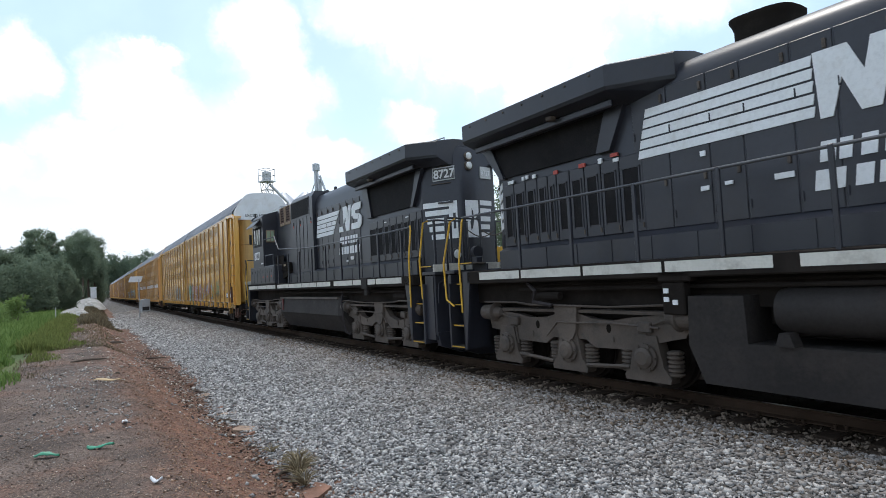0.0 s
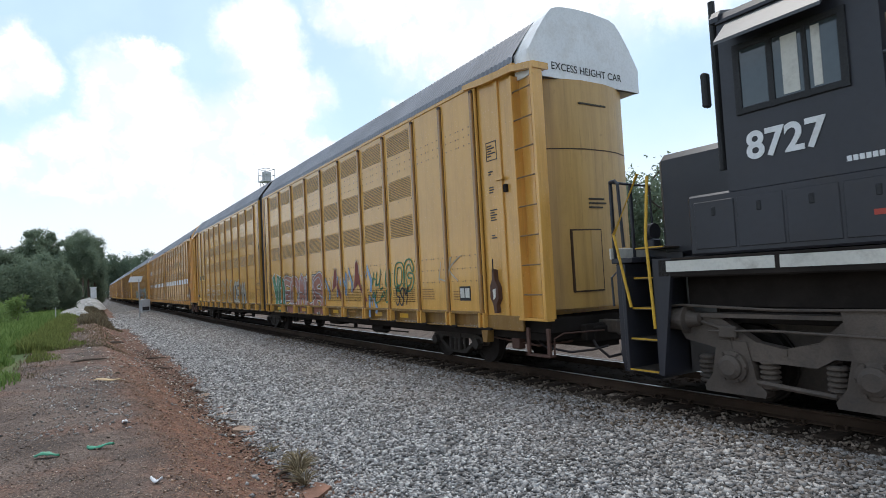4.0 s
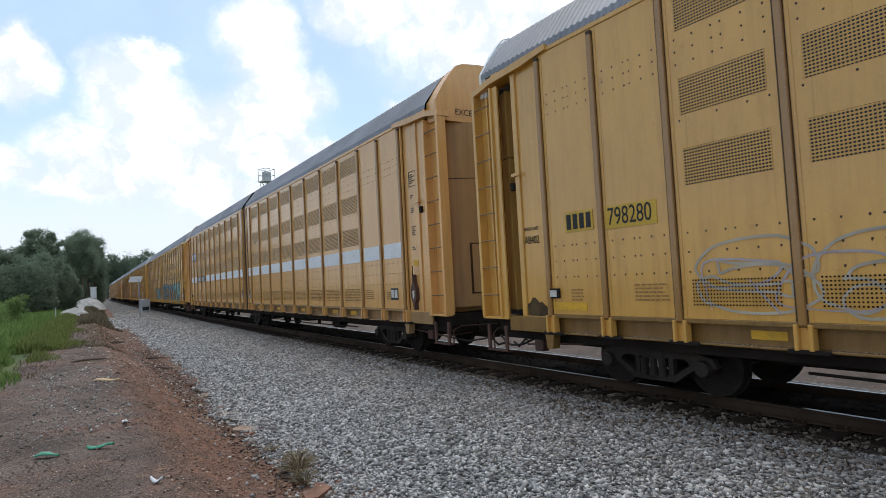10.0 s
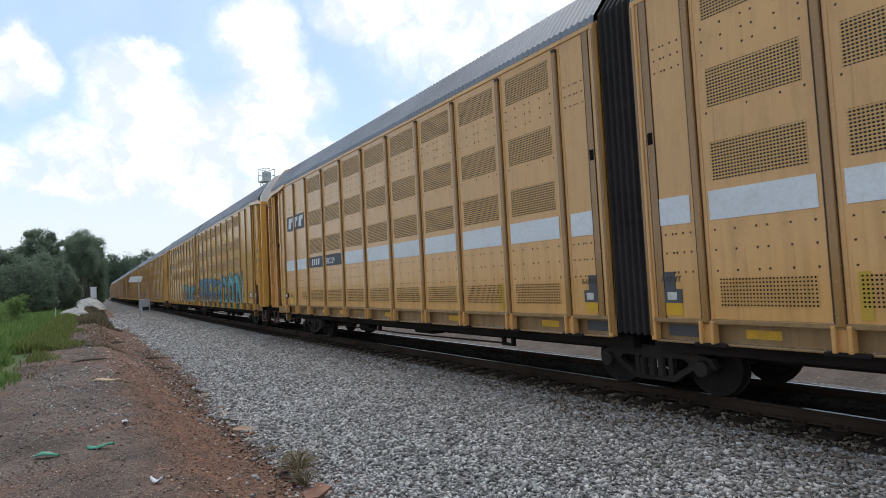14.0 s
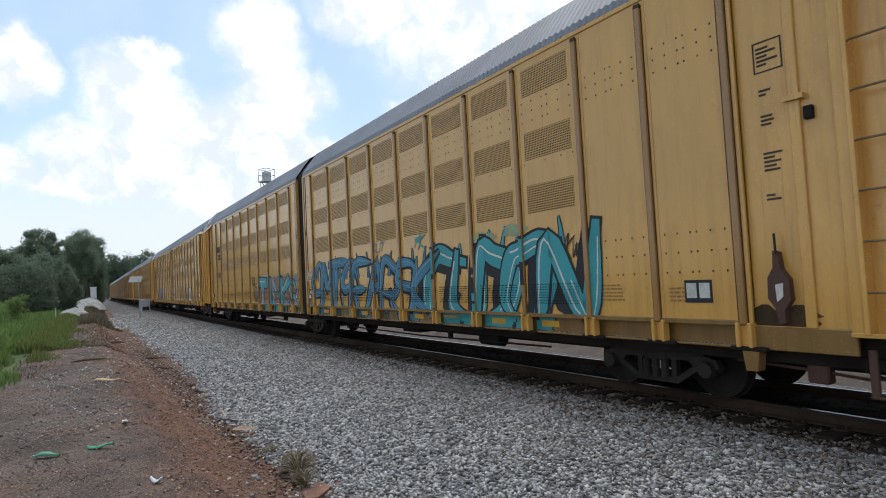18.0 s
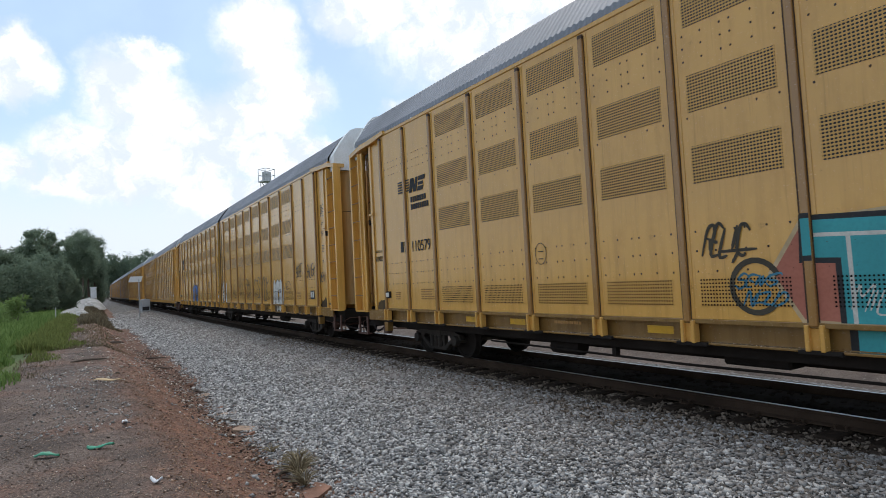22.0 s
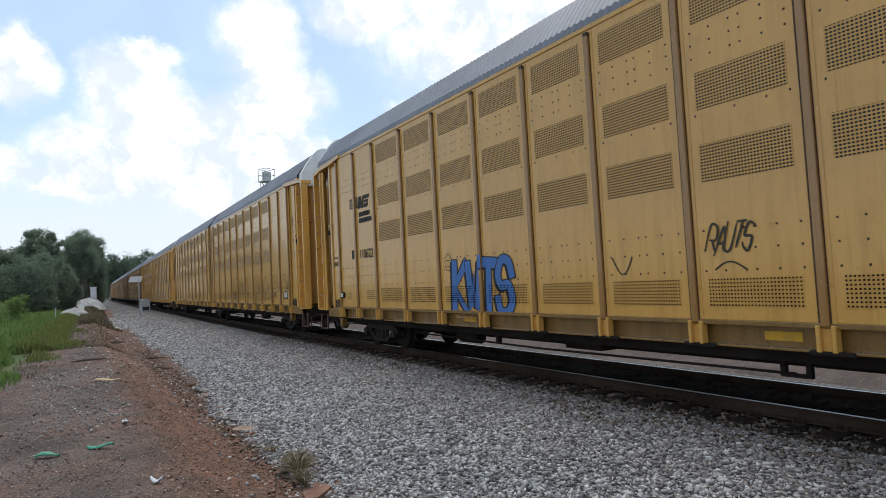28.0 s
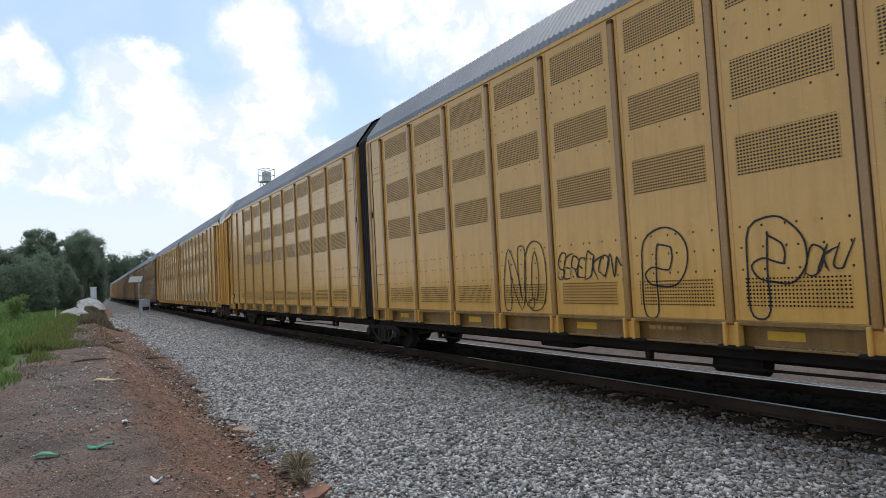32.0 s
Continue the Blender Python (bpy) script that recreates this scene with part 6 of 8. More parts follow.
    part("lifting_lug", Build().box(s * 0.2, s * 0.3, -0.5, -0.4, top - 0.05, top + 0.1, 0.02).box(s * -0.6, s * -0.5, -0.5, -0.4, top - 0.05, top + 0.1, 0.02), "black", root)
    part("roof_grab", Build().tube([(s * (h - 0.1), -0.45, top), (s * (h - 0.1), -0.45, top + 0.2), (s * (h + 0.45), -0.35, top + 0.2), (s * (h + 0.45), -0.35, top - 0.05)], 0.02), "galv", root)
    part("brake_pipe", Build().tube([(s * -3.4, -1.3, 1.6), (s * 7.3, -1.3, 1.58)], 0.03).tube([(s * -3.4, -1.2, 1.66), (s * 7.3, -1.22, 1.66)], 0.02).lathe([(s * 6.2, 0.07), (s * 6.9, 0.07)], (0, -1.3, 1.46), "x", 10), "under", root)
    labels = ((2.52, 2.63, 0.34, 0.14, "white"), (2.1, 2.58, 0.16, 0.07, "white"), (6.3, 3.56, 0.2, 0.04, "white"), (5.0, 3.56, 0.16, 0.03, "white")) if second else (
        (7.88, 3.73, 0.22, 0.09, "white"), (7.5, 3.74, 0.08, 0.1, "white"), (7.38, 3.75, 0.08, 0.1, "white"), (7.17, 3.73, 0.12, 0.1, "white"), (6.57, 3.7, 0.14, 0.1, "red"), (5.9, 3.7, 0.18, 0.1, "red"),
        (5.48, 3.69, 0.1, 0.12, "white"), (5.17, 3.75, 0.2, 0.08, "red"), (5.14, 3.66, 0.14, 0.08, "white"), (3.57, 3.43, 0.1, 0.1, "white"), (3.57, 2.93, 0.16, 0.09, "white"), (3.21, 2.96, 0.14, 0.07, "white"), (2.47, 2.92, 0.3, 0.1, "white"))
    for a, z, w, hh, c in labels:
        part("warning_label", Build().box(s * a - w * 0.4, s * a + w * 0.4, -0.888, -0.86, z, z + hh * 0.75), c, root, "small red label" if c == "red" else "small white label")
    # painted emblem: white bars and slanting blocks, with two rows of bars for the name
    x_l = -0.6 if second else -4.53
    for i in range(5):
        z = 3.6 + 0.158 * i
        end = (x_l + 1.5 + 0.13 * i) if second else (x_l + 2.46)
        part("emblem_bar", Build().prism([(x_l - 0.04 * (4 - i), z), (end, z), (end + (0.12 if second else 0.02), z + 0.128), (x_l - 0.04 * (4 - i) + 0.03, z + 0.128)], -0.874, -0.852, "y"), "white", root, "white painted bar" if i == 0 else "")
    x_b = 1.35 if second else -2.15
    if not second:
        part("emblem_block", Build().prism([(-2.0, 3.56), (-1.86, 3.56), (-1.74, 4.0), (-1.56, 3.56), (-1.36, 3.56), (-1.18, 4.38), (-1.42, 4.38), (-1.5, 4.02), (-1.66, 4.38), (-2.04, 4.38)], -0.879, -0.852, "y"), "white", root, "white slanting emblem block")
    for quad in () if not second else (((0.1, 3.6), (0.48, 3.6), (0.42, 3.78), (0.16, 3.78)), ((0.5, 4.42), (0.86, 4.42), (0.98, 3.95), (1.0, 4.42), (1.2, 4.42), (1.0, 3.6), (0.72, 3.6), (0.62, 4.05), (0.55, 3.85))):
        part("emblem_block", Build().prism([(x_b + x, z) for x, z in quad], -0.876, -0.852, "y"), "white", root)
    part("emblem_block", Build().prism([(x_b + 1.16, 3.6), (x_b + 1.8, 3.6), (x_b + 1.98, 3.72), (x_b + 2.0, 3.95), (x_b + 1.86, 4.05), (x_b + 1.5, 4.1), (x_b + 1.52, 4.2), (x_b + 1.95, 4.2), (x_b + 1.98, 4.42), (x_b + 1.4, 4.42), (x_b + 1.24, 4.3), (x_b + 1.22, 4.05), (x_b + 1.36, 3.94), (x_b + 1.7, 3.9), (x_b + 1.68, 3.8), (x_b + 1.2, 3.8)], -0.876, -0.852, "y"), "white", root)
    for z, k in ((3.18 if second else 3.04, 7), (2.84 if second else 2.7, 8)):
        for j in range(k):
            x0 = (1.48 if second else -2.05) + j * 0.222 + 0.012 * math.sin(5 * j) - (0.08 if k == 8 else 0)
            part("name_bar", Build().prism([(x0, z), (x0 + 0.15 + 0.03 * math.sin(3 * j + k), z), (x0 + 0.18 + 0.03 * math.sin(3 * j + k), z + 0.245), (x0 + 0.03, z + 0.245)], -0.874, -0.852, "y"), "white", root, "white lettering bar" if j == 0 else "")
    part("tool_box", Build().box(s * (ap - 0.75), s * (ap - 0.45), 0.75, 1.25, 2.03, 2.62, 0.02), "decal", root, "orange box on the end platform")
    if second:
        cab_end(root)
    MOVING.append((root, u, 5.5))
    return root, wheels


CAR_U = [-49.38] + [-49.5 - 38.1 * i for i in range(1, 12)]
CAR_PAINT = ["yellow", "tan", "yellow", "yellow", "yellow", "yellow", "brown", "brown", "brown", "brown", "brown", "brown"]
UNITS, WHEELS = [], []
for i, (u, c) in enumerate(zip(CAR_U, CAR_PAINT)):
    tone = {"yellow": "weathered yellow", "tan": "tan-orange, white-striped", "brown": "dull brown"}[c]
    for s in (1, -1):
        ob, wh = autorack_unit(u, s, c, i < 6, f"{tone} bilevel autorack unit with grey corrugated roof")
        UNITS.append(ob)
        WHEELS += [(q, 0.42) for q in wh] if i < 5 else []
loco_a, wa = locomotive(-1.35, -1, "black lead locomotive with white lettering and wide radiator wings", False)
loco_b, wb = locomotive(-20.0, 1, "black second locomotive with white stripes on its end", True)
WHEELS += [(q, 0.52) for q in wa + wb]


# ---- markings and spray paint on the cars ----
def unit_of(car, s):
    return UNITS[2 * (car - 1) + (0 if s > 0 else 1)]


FACE = NEAR - 0.008


def lettering(root, words, size, x, z, mat="ink", squeeze=1.0, label=""):
    return put("lettering", text_mesh(words, size, mat, squeeze), root, label or "stencilled lettering", Matrix.Translation((x, FACE - 0.004, z)))


def patch(name, root, x0, x1, z0, z1, mat, label="", y=None):
    y = FACE if y is None else y
    return part(name, Build().box(x0, x1, y - 0.003, y + 0.006, z0, z1), mat, root, label)


def curl(pts, steps=5, closed=False):
    """A smooth line through points (Catmull-Rom)."""
    n, out = len(pts), []
    for i in range(n if closed else n - 1):
        p = [Vector(pts[(i + k) % n] if closed else pts[min(max(i + k, 0), n - 1)]) for k in (-1, 0, 1, 2)]
        for j in range(steps):
            t = j / steps
            out.append(0.5 * ((2 * p[1]) + (p[2] - p[0]) * t + (2 * p[0] - 5 * p[1] + 4 * p[2] - p[3]) * t * t + (3 * p[1] - p[0] - 3 * p[2] + p[3]) * t ** 3))
    return out if closed else out + [Vector(pts[-1])]


def ribbon(b, line, width, layer, closed=False):
    n = len(line)
    y = FACE - 0.0025 * layer
    k = len(b.v)
    for i, p in enumerate(line):
        q, r = (line[(i + 1) % n], line[i - 1]) if closed else (line[min(i + 1, n - 1)], line[max(i - 1, 0)])
        d = (q - r)
        d = Vector((-d.y, d.x)).normalized() * width / 2 if d.length > 1e-6 else Vector((0, width / 2))
        b.v += [(p.x + d.x, y, p.y + d.y), (p.x - d.x, y, p.y - d.y)]
    b.f += [(k + 2 * i, k + 2 * i + 1, k + 2 * ((i + 1) % n) + 1, k + 2 * ((i + 1) % n)) for i in range(n if closed else n - 1)]
    return b


def fill(b, line, layer):
    y = FACE - 0.0025 * layer
    k, n = len(b.v), len(line)
    c = sum(line, Vector((0, 0))) / n
    b.v += [(p.x, y, p.y) for p in line] + [(c.x, y, c.y)]
    b.f += [(k + i, k + (i + 1) % n, k + n) for i in range(n)]
    return b


# letter skeletons on a grid of five by five; each group of digit pairs is one stroke
GLYPHS = {"A": "002440 1232", "B": "0004344332022202 32413000", "C": "4334140301103041", "D": "00042443412000", "E": "44040040 0232", "G": "43341403011030414222", "H": "0004 4044 0242",
          "I": "2024", "K": "0004 440240", "L": "040040", "M": "0004224440", "N": "00044044", "O": "103041433414030110", "P": "000434433202", "R": "000434433202 2240",
          "S": "43341403123241301001", "T": "0444 2420", "U": "040110304144", "W": "0410233044", "Y": "0422 4420"}


def glyph_lines(ch, x0, x1, z0, z1, r, lean, rough, steps, sharp):
    """The strokes of one letter, fitted into a box, with a shaky hand."""
    lines = []
    for stroke in GLYPHS[ch].split():
        pts = []
        for k in range(0, len(stroke) - 1, 2):
            a, c = int(stroke[k]) / 4, int(stroke[k + 1]) / 4
            c = min(max(c + r.uniform(-rough, rough), -0.05), 1.08)
            pts.append((x0 + (x1 - x0) * (a + r.uniform(-rough, rough)) + lean * (c - 0.5), z0 + (z1 - z0) * c))
        lines.append([Vector(p) for p in pts] if sharp and len(pts) < 6 else curl(pts, steps))
    return lines


def swell(n, width, spike):
    """Stroke widths: full in the middle, pointed at the ends when spike > 0."""
    return [width * (1 - spike * max(0.0, abs(2 * i / max(1, n - 1) - 1) - 0.55) / 0.45) for i in range(n)]


def band(b, line, widths, layer, lift=0.0, floor=1.166):
    """A flat stroke with changing width that stays above the sill."""
    n, y, k = len(line), FACE - 0.0025 * layer, len(b.v)
    for i, p in enumerate(line):
        d = line[min(i + 1, n - 1)] - line[max(i - 1, 0)]
        d = Vector((-d.y, d.x)).normalized() * (widths[i] / 2 + lift) if d.length > 1e-6 else Vector((0, widths[i] / 2))
        b.v += [(p.x + d.x, y, max(floor, p.y + d.y)), (p.x - d.x, y, max(floor, p.y - d.y))]
    b.f += [(k + 2 * i, k + 2 * i + 1, k + 2 * i + 3, k + 2 * i + 2) for i in range(n - 1)]
    return b


def tips(line, reach):
    """The line made longer at both ends by reach."""
    a, c = (line[0] - line[1]).normalized() * reach, (line[-1] - line[-2]).normalized() * reach
    return [line[0] + a] + line + [line[-1] + c]


def sheet(b, name, root, mat, label=""):
    if b.v:
        return put(name, mesh_of(name, b.v, b.f, mat), root, label)


def lettered(root, word, x0, x1, z0, z1, thick, main, edge, label, rim="", lite="", seed=1, lean=0.08, rough=0.06, spike=0.0, e=0.03, r_out=0.03, drop=0.0, over=True, sharp=False, wide=1.0, shade=""):
    """Sprayed letters: fill, dark outline, outer rim, highlights; the paint also runs over the posts and into the sill bays."""
    r = random.Random(seed)
    w = (x1 - x0) / len(word)
    paint = []
    for i, ch in enumerate(word):
        a = x0 + w * i + thick * 0.3
        up = r.uniform(-0.06, 0.06)
        lines = [tips(q, thick * (0.35 + 0.5 * spike)) for q in glyph_lines(ch, a, a + w * wide - thick * 0.55, z0 + thick * 0.3, z1 + up - thick * 0.3, r, lean, rough, 6, sharp)]
        body, out, far, hi, low = Build(), Build(), Build(), Build(), Build()
        for k, line in enumerate(lines):
            ws = swell(len(line), thick * r.uniform(0.9, 1.1), spike)
            lay = i * min(0.5, 2.6 / len(word)) + 0.02 * k
            band(body, line, ws, 0.7 + lay)
            if edge:
                band(out, tips(line, e), ws + ws[-1:] * 2, 0.55 + lay, e)
            if rim:
                band(far, tips(line, e + r_out), ws + ws[-1:] * 2, 0.42 + lay, e + r_out)
            if drop:
                band(low, [p + Vector((-drop, -drop * 0.6)) for p in line], ws, 0.25 + 0.02 * k + 0.01 * i, e)
            if lite:
                n = len(line)
                off = [p + Vector((-0.3 * ws[q], 0.12 * ws[q])) for q, p in enumerate(line)]
                band(hi, off[1: max(3, int(n * 0.7))], [thick * 0.1] * n, 0.85 + lay)
                if n > 8:
                    band(hi, [p + Vector((0.26 * ws[q], -0.1 * ws[q])) for q, p in enumerate(line)][n // 2:-1], [thick * 0.07] * n, 0.9 + lay)
            pts = np.array([(p.x, p.y) for p in line])
            paint.append((pts, np.array(ws) / 2))
        letter = sheet(body, "painted_letter", root, main, label)
        sheet(out, "outline", letter, edge)
        sheet(far, "rim", letter, rim)
        sheet(low, "shadow", letter, shade or edge)
        sheet(hi, "highlight", letter, lite)
    if not over:
        return
    rings = ([(0.0, main)] + ([(e, edge)] if edge else []) + ([(e + r_out, rim)] if rim else []))

    def colour(x, z):
        best = min(float(np.min(np.hypot(pts[:, 0] - x, pts[:, 1] - z) - hw)) for pts, hw in paint)
        return next((m for lim, m in rings if best <= lim), "")

    def runs(values, step, draw):
        k = 0
        while k < len(values):
            j = k
            while j < len(values) and values[j] == values[k]:
                j += 1
            if values[k]:
                draw(values[k], k * step, j * step)
            k = j
    for side in (1, -1):
        for a in POSTS:
            x = side * a
            if x0 - 0.1 < x < x1 + 0.1:
                coats = {}
                def on_post(m, q0, q1):
                    coats.setdefault(m, Build()).box(x - 0.053, x + 0.039, NEAR - 0.064, NEAR - 0.058, 1.17 + q0, 1.17 + q1)
                runs([colour(x, 1.17 + 0.03 * k) for k in range(60)], 0.03, on_post)
                for m, b in coats.items():
                    tagged(part("painted_post", b, m, root, "spray paint running over the post"), kind="stuff")
        if z0 < 1.1:
            for c0, c1 in zip([0.42] + POSTS, POSTS):
                q0, q1 = sorted((side * c0, side * c1))
                if q0 > x0 - 0.9 and q1 < x1 + 0.9:
                    coats = {}
                    for z in (0.86, 0.915, 0.97, 1.025):
                        def on_sill(m, d0, d1):
                            coats.setdefault(m, Build()).box(q0 + 0.12 + d0, q0 + 0.12 + d1, NEAR + 0.124, NEAR + 0.131, z, z + 0.055)
                        runs([colour(q0 + 0.12 + 0.04 * k, z + 0.03) for k in range(int((q1 - q0 - 0.24) / 0.04))], 0.04, on_sill)
                    for m, b in coats.items():
                        tagged(part("painted_sill", b, m, root, "spray paint in the sill bay"), kind="stuff")


def shards(root, x0, x1, z0, z1, count, mat, edge, seed, label):
    """Pointed flicks of paint."""
    r = random.Random(seed)
    for i in range(count):
        x = x0 + (x1 - x0) * (i + r.uniform(0.1, 0.9)) / count
        h, lean = (z1 - z0) * r.uniform(0.45, 1.0), r.uniform(-0.1, 0.28)
        line = curl([(x, z0 - 0.25), (x + lean * 0.3, z0 + h * 0.3), (x + lean, z0 + h)], 4)
        n = len(line)
        flick = sheet(band(Build(), line, [0.16 * (1 - q / n) for q in range(n)], 0.3 + 0.02 * (i % 3)), "paint_flick", root, mat, label if i == 0 else "")
        sheet(band(Build(), line, [0.16 * (1 - q / n) + 0.05 for q in range(n)], 0.2 + 0.02 * (i % 3)), "outline", flick, edge)


def contour(root, word, x0, x1, z0, z1, thick, mat, seed, label, width=0.024, rim="", lean=0.05, rough=0.05):
    """Hollow letters drawn with one line."""
    r = random.Random(seed)
    w = (x1 - x0) / len(word)
    for i, ch in enumerate(word):
        a = x0 + w * i + thick * 0.5
        b, glow = Build(), Build()
        for k, line in enumerate(glyph_lines(ch, a, a + w - thick * 0.9, z0 + thick * 0.5, z1 - thick * 0.5, r, lean, rough, 6, False)):
            n, left, right = len(line), [], []
            for q, p in enumerate(line):
                d = line[min(q + 1, n - 1)] - line[max(q - 1, 0)]
                d = Vector((-d.y, d.x)).normalized() * thick / 2
                left.append(p + d)
                right.append(p - d)
            cap = (line[-1] - line[-2]).normalized() * thick * 0.45
            tail = (line[0] - line[1]).normalized() * thick * 0.45
            loop = curl(left[::3] + [line[-1] + cap] + right[::-3] + [line[0] + tail], 3, True)
            ribbon(b, loop, width, 2 + 0.1 * k, True)
            if rim:
                ribbon(glow, loop, width * 3, 1 + 0.1 * k, True)
        letter = sheet(b, "drawn_letter", root, mat, label)
        if rim:
            sheet(glow, "rim", letter, rim)


def scrawl(root, word, x0, x1, z0, z1, width, mat, seed, label, lean=0.1, rough=0.13):
    """A quick tag: thin letters run together, with a flourish."""
    r = random.Random(seed)
    w = (x1 - x0) / len(word)
    b = Build()
    for i, ch in enumerate(word):
        for k, line in enumerate(glyph_lines(ch, x0 + w * (i - 0.08), x0 + w * (i + 0.94), z0 + (z1 - z0) * r.uniform(-0.1, 0.12), z1 - (z1 - z0) * r.uniform(-0.1, 0.15), r, lean, rough, 5, False)):
            band(b, line, swell(len(line), width, 0.5), 2 + 0.1 * k + 0.05 * (i % 2))
    sheet(b, "scrawl", root, mat, label)


def blob(root, x, z, rx, rz, mat, edge, label, turn=0.0, width=0.03):
    """One rounded lobe of bubble lettering."""
    line = [Vector((x + rx * math.cos(q) * math.cos(turn) - rz * math.sin(q) * math.sin(turn), max(1.17, z + rx * math.cos(q) * math.sin(turn) + rz * math.sin(q) * math.cos(turn)))) for q in np.linspace(0, 6.283, 25)[:-1]]
    ob = sheet(fill(Build(), line, 1.2), "paint_lobe", root, mat, label)
    sheet(ribbon(Build(), line, width, 2, True), "outline", ob, edge)


def ring(root, x, z, rx, rz, mat, label):
    line = [Vector((x + rx * math.cos(q), z + rz * math.sin(q))) for q in np.linspace(0, 6.283, 21)[:-1]]
    sheet(ribbon(Build(), line, 0.014, 1, True), "stencil_ring", root, mat, label)
    patch("stencil_mark", root, x - 0.05, x + 0.05, z - 0.1, z - 0.085, mat)
    patch("stencil_mark", root, x - 0.06, x + 0.06, z + 0.03, z + 0.045, mat)


def small_print(root, x, z, rows, width, mat="grime", label="rows of small stencilled print"):
    b = Build()
    r = random.Random(int(x * 10) + rows)
    thick = 0.024 if rows > 1 else 0.05
    for i in range(rows):
        e, end = x, x + width * r.uniform(0.75, 1.0)
        while e < end:
            w = r.uniform(0.04, 0.12)
            b.box(e, min(e + w, end), FACE - 0.003, FACE + 0.004, z - 0.055 * i, z - 0.055 * i + thick)
            e += w + 0.025
    tagged(part("small_print", b, mat, root, label), kind="stuff")


def sill_decals(root, s, seed, places):
    for a in places:
        patch("reflector", root, s * a - 0.22, s * a + 0.22, 0.92, 1.03, "decal", "worn yellow reflector patch", NEAR + 0.126)


# every detailed unit: reflectors, route card box, end print
for i, ob in enumerate(UNITS[:10]):
    s = 1 if i % 2 == 0 else -1
    sill_decals(ob, s, i, (1.9, 5.0, 8.2, 11.4, 12.9) if i not in (6, 7, 9) else (3.4, 9.9))
    small_print(ob, s * 14.45 - 0.3, 1.62, 5, 0.62)
    small_print(ob, s * 15.3 - (0.75 if s < 0 else -0.2), 1.56, 4, 0.3)
    small_print(ob, s * 9.9 - 0.35, 1.0, 1, 0.7)
    if s < 0:
        box = part("card_holder", Build().box(-16.56, -16.31, NEAR - 0.05, NEAR, 1.43, 1.6, 0.01), "under", ob, "small dark card holder")
        part("card", Build().box(-16.52, -16.36, NEAR - 0.056, NEAR - 0.045, 1.46, 1.57), "stripe", box, "weathered card in the holder")
    part("consolidated_stencil", Build().box(15.74, 16.14, FACE - 0.003, FACE + 0.005, 1.38, 1.68), "ink", ob, "black and white stencil block") if s > 0 else None
    if s > 0:
        patch("stencil_cell", ob, 15.77, 15.92, 1.44, 1.64, "stripe", "", FACE - 0.004)
        patch("stencil_cell", ob, 15.96, 16.11, 1.44, 1.64, "stripe", "", FACE - 0.004)
        if i in (0, 2, 4):
            cover = part("brake_cover", Build().prism([(16.96, 2.0), (17.02, 1.98), (17.04, 1.78), (17.12, 1.66), (17.13, 1.42), (17.05, 1.3), (17.06, 1.16), (16.98, 1.14), (16.95, 1.32), (16.87, 1.44), (16.88, 1.68), (16.95, 1.8)], NEAR - 0.04, NEAR + 0.09, "y"), "slat", ob, "sooty hanging cover")
            part("cover_cord", Build().tube([(16.99, NEAR - 0.03, 2.2), (17.0, NEAR - 0.04, 1.95)], 0.014), "rubber", cover)
            part("cover_scrap", Build().prism([(16.97, 1.6), (17.06, 1.62), (17.05, 1.46), (16.98, 1.4)], NEAR - 0.05, NEAR - 0.035, "y"), "stripe", cover)
        for z0, z1 in ((4.14, 4.155), (4.5, 4.515)):
            patch("loading_frame", ob, 16.86, 17.2, z0, z1, "scrawl", "", NEAR + 0.055)
        for x0 in (16.86, 17.185):
            patch("loading_frame", ob, x0, x0 + 0.015, 4.14, 4.515, "scrawl", "", NEAR + 0.055)
        for z, n, w in ((4.22, 5, 0.26), (3.86, 2, 0.16), (3.5, 3, 0.2), (2.95, 5, 0.24), (2.6, 2, 0.2)):
            for j in range(n):
                patch("print_bar", ob, 16.9, 16.9 + w * (0.7 + 0.3 * math.sin(3 * j + z)), z + 0.05 * j, z + 0.05 * j + 0.024, "scrawl", "", NEAR + 0.055)
        patch("end_placard", ob, 16.92, 17.14, 2.2, 2.36, "decal", "orange warning placard", NEAR + 0.055) if i == 2 else None
    patch("class_label", ob, s * 17.45 - 0.13, s * 17.45 + 0.13, 0.88, 1.04, "decal", "yellow warning label", NEAR + 0.085)
    put("door_lettering", text_mesh("EXCESS HEIGHT CAR", 0.2, "ink"), ob, "black lettering on white", Matrix.Translation((18.336, -0.95, 5.62)) @ Matrix.Rotation(radians(90), 4, "Z")) if s > 0 else None
    small = Build().box(18.41, 18.447, -0.4, 0.3, 5.0, 5.03).box(18.41, 18.447, -0.3, 0.1, 3.2, 3.23).box(18.41, 18.447, -0.3, 0.15, 3.12, 3.15).box(18.41, 18.447, -0.3, 0.05, 3.04, 3.07)
    tagged(part("door_print", small, "scrawl", ob, "small print on the end door"), kind="stuff") if s > 0 else None


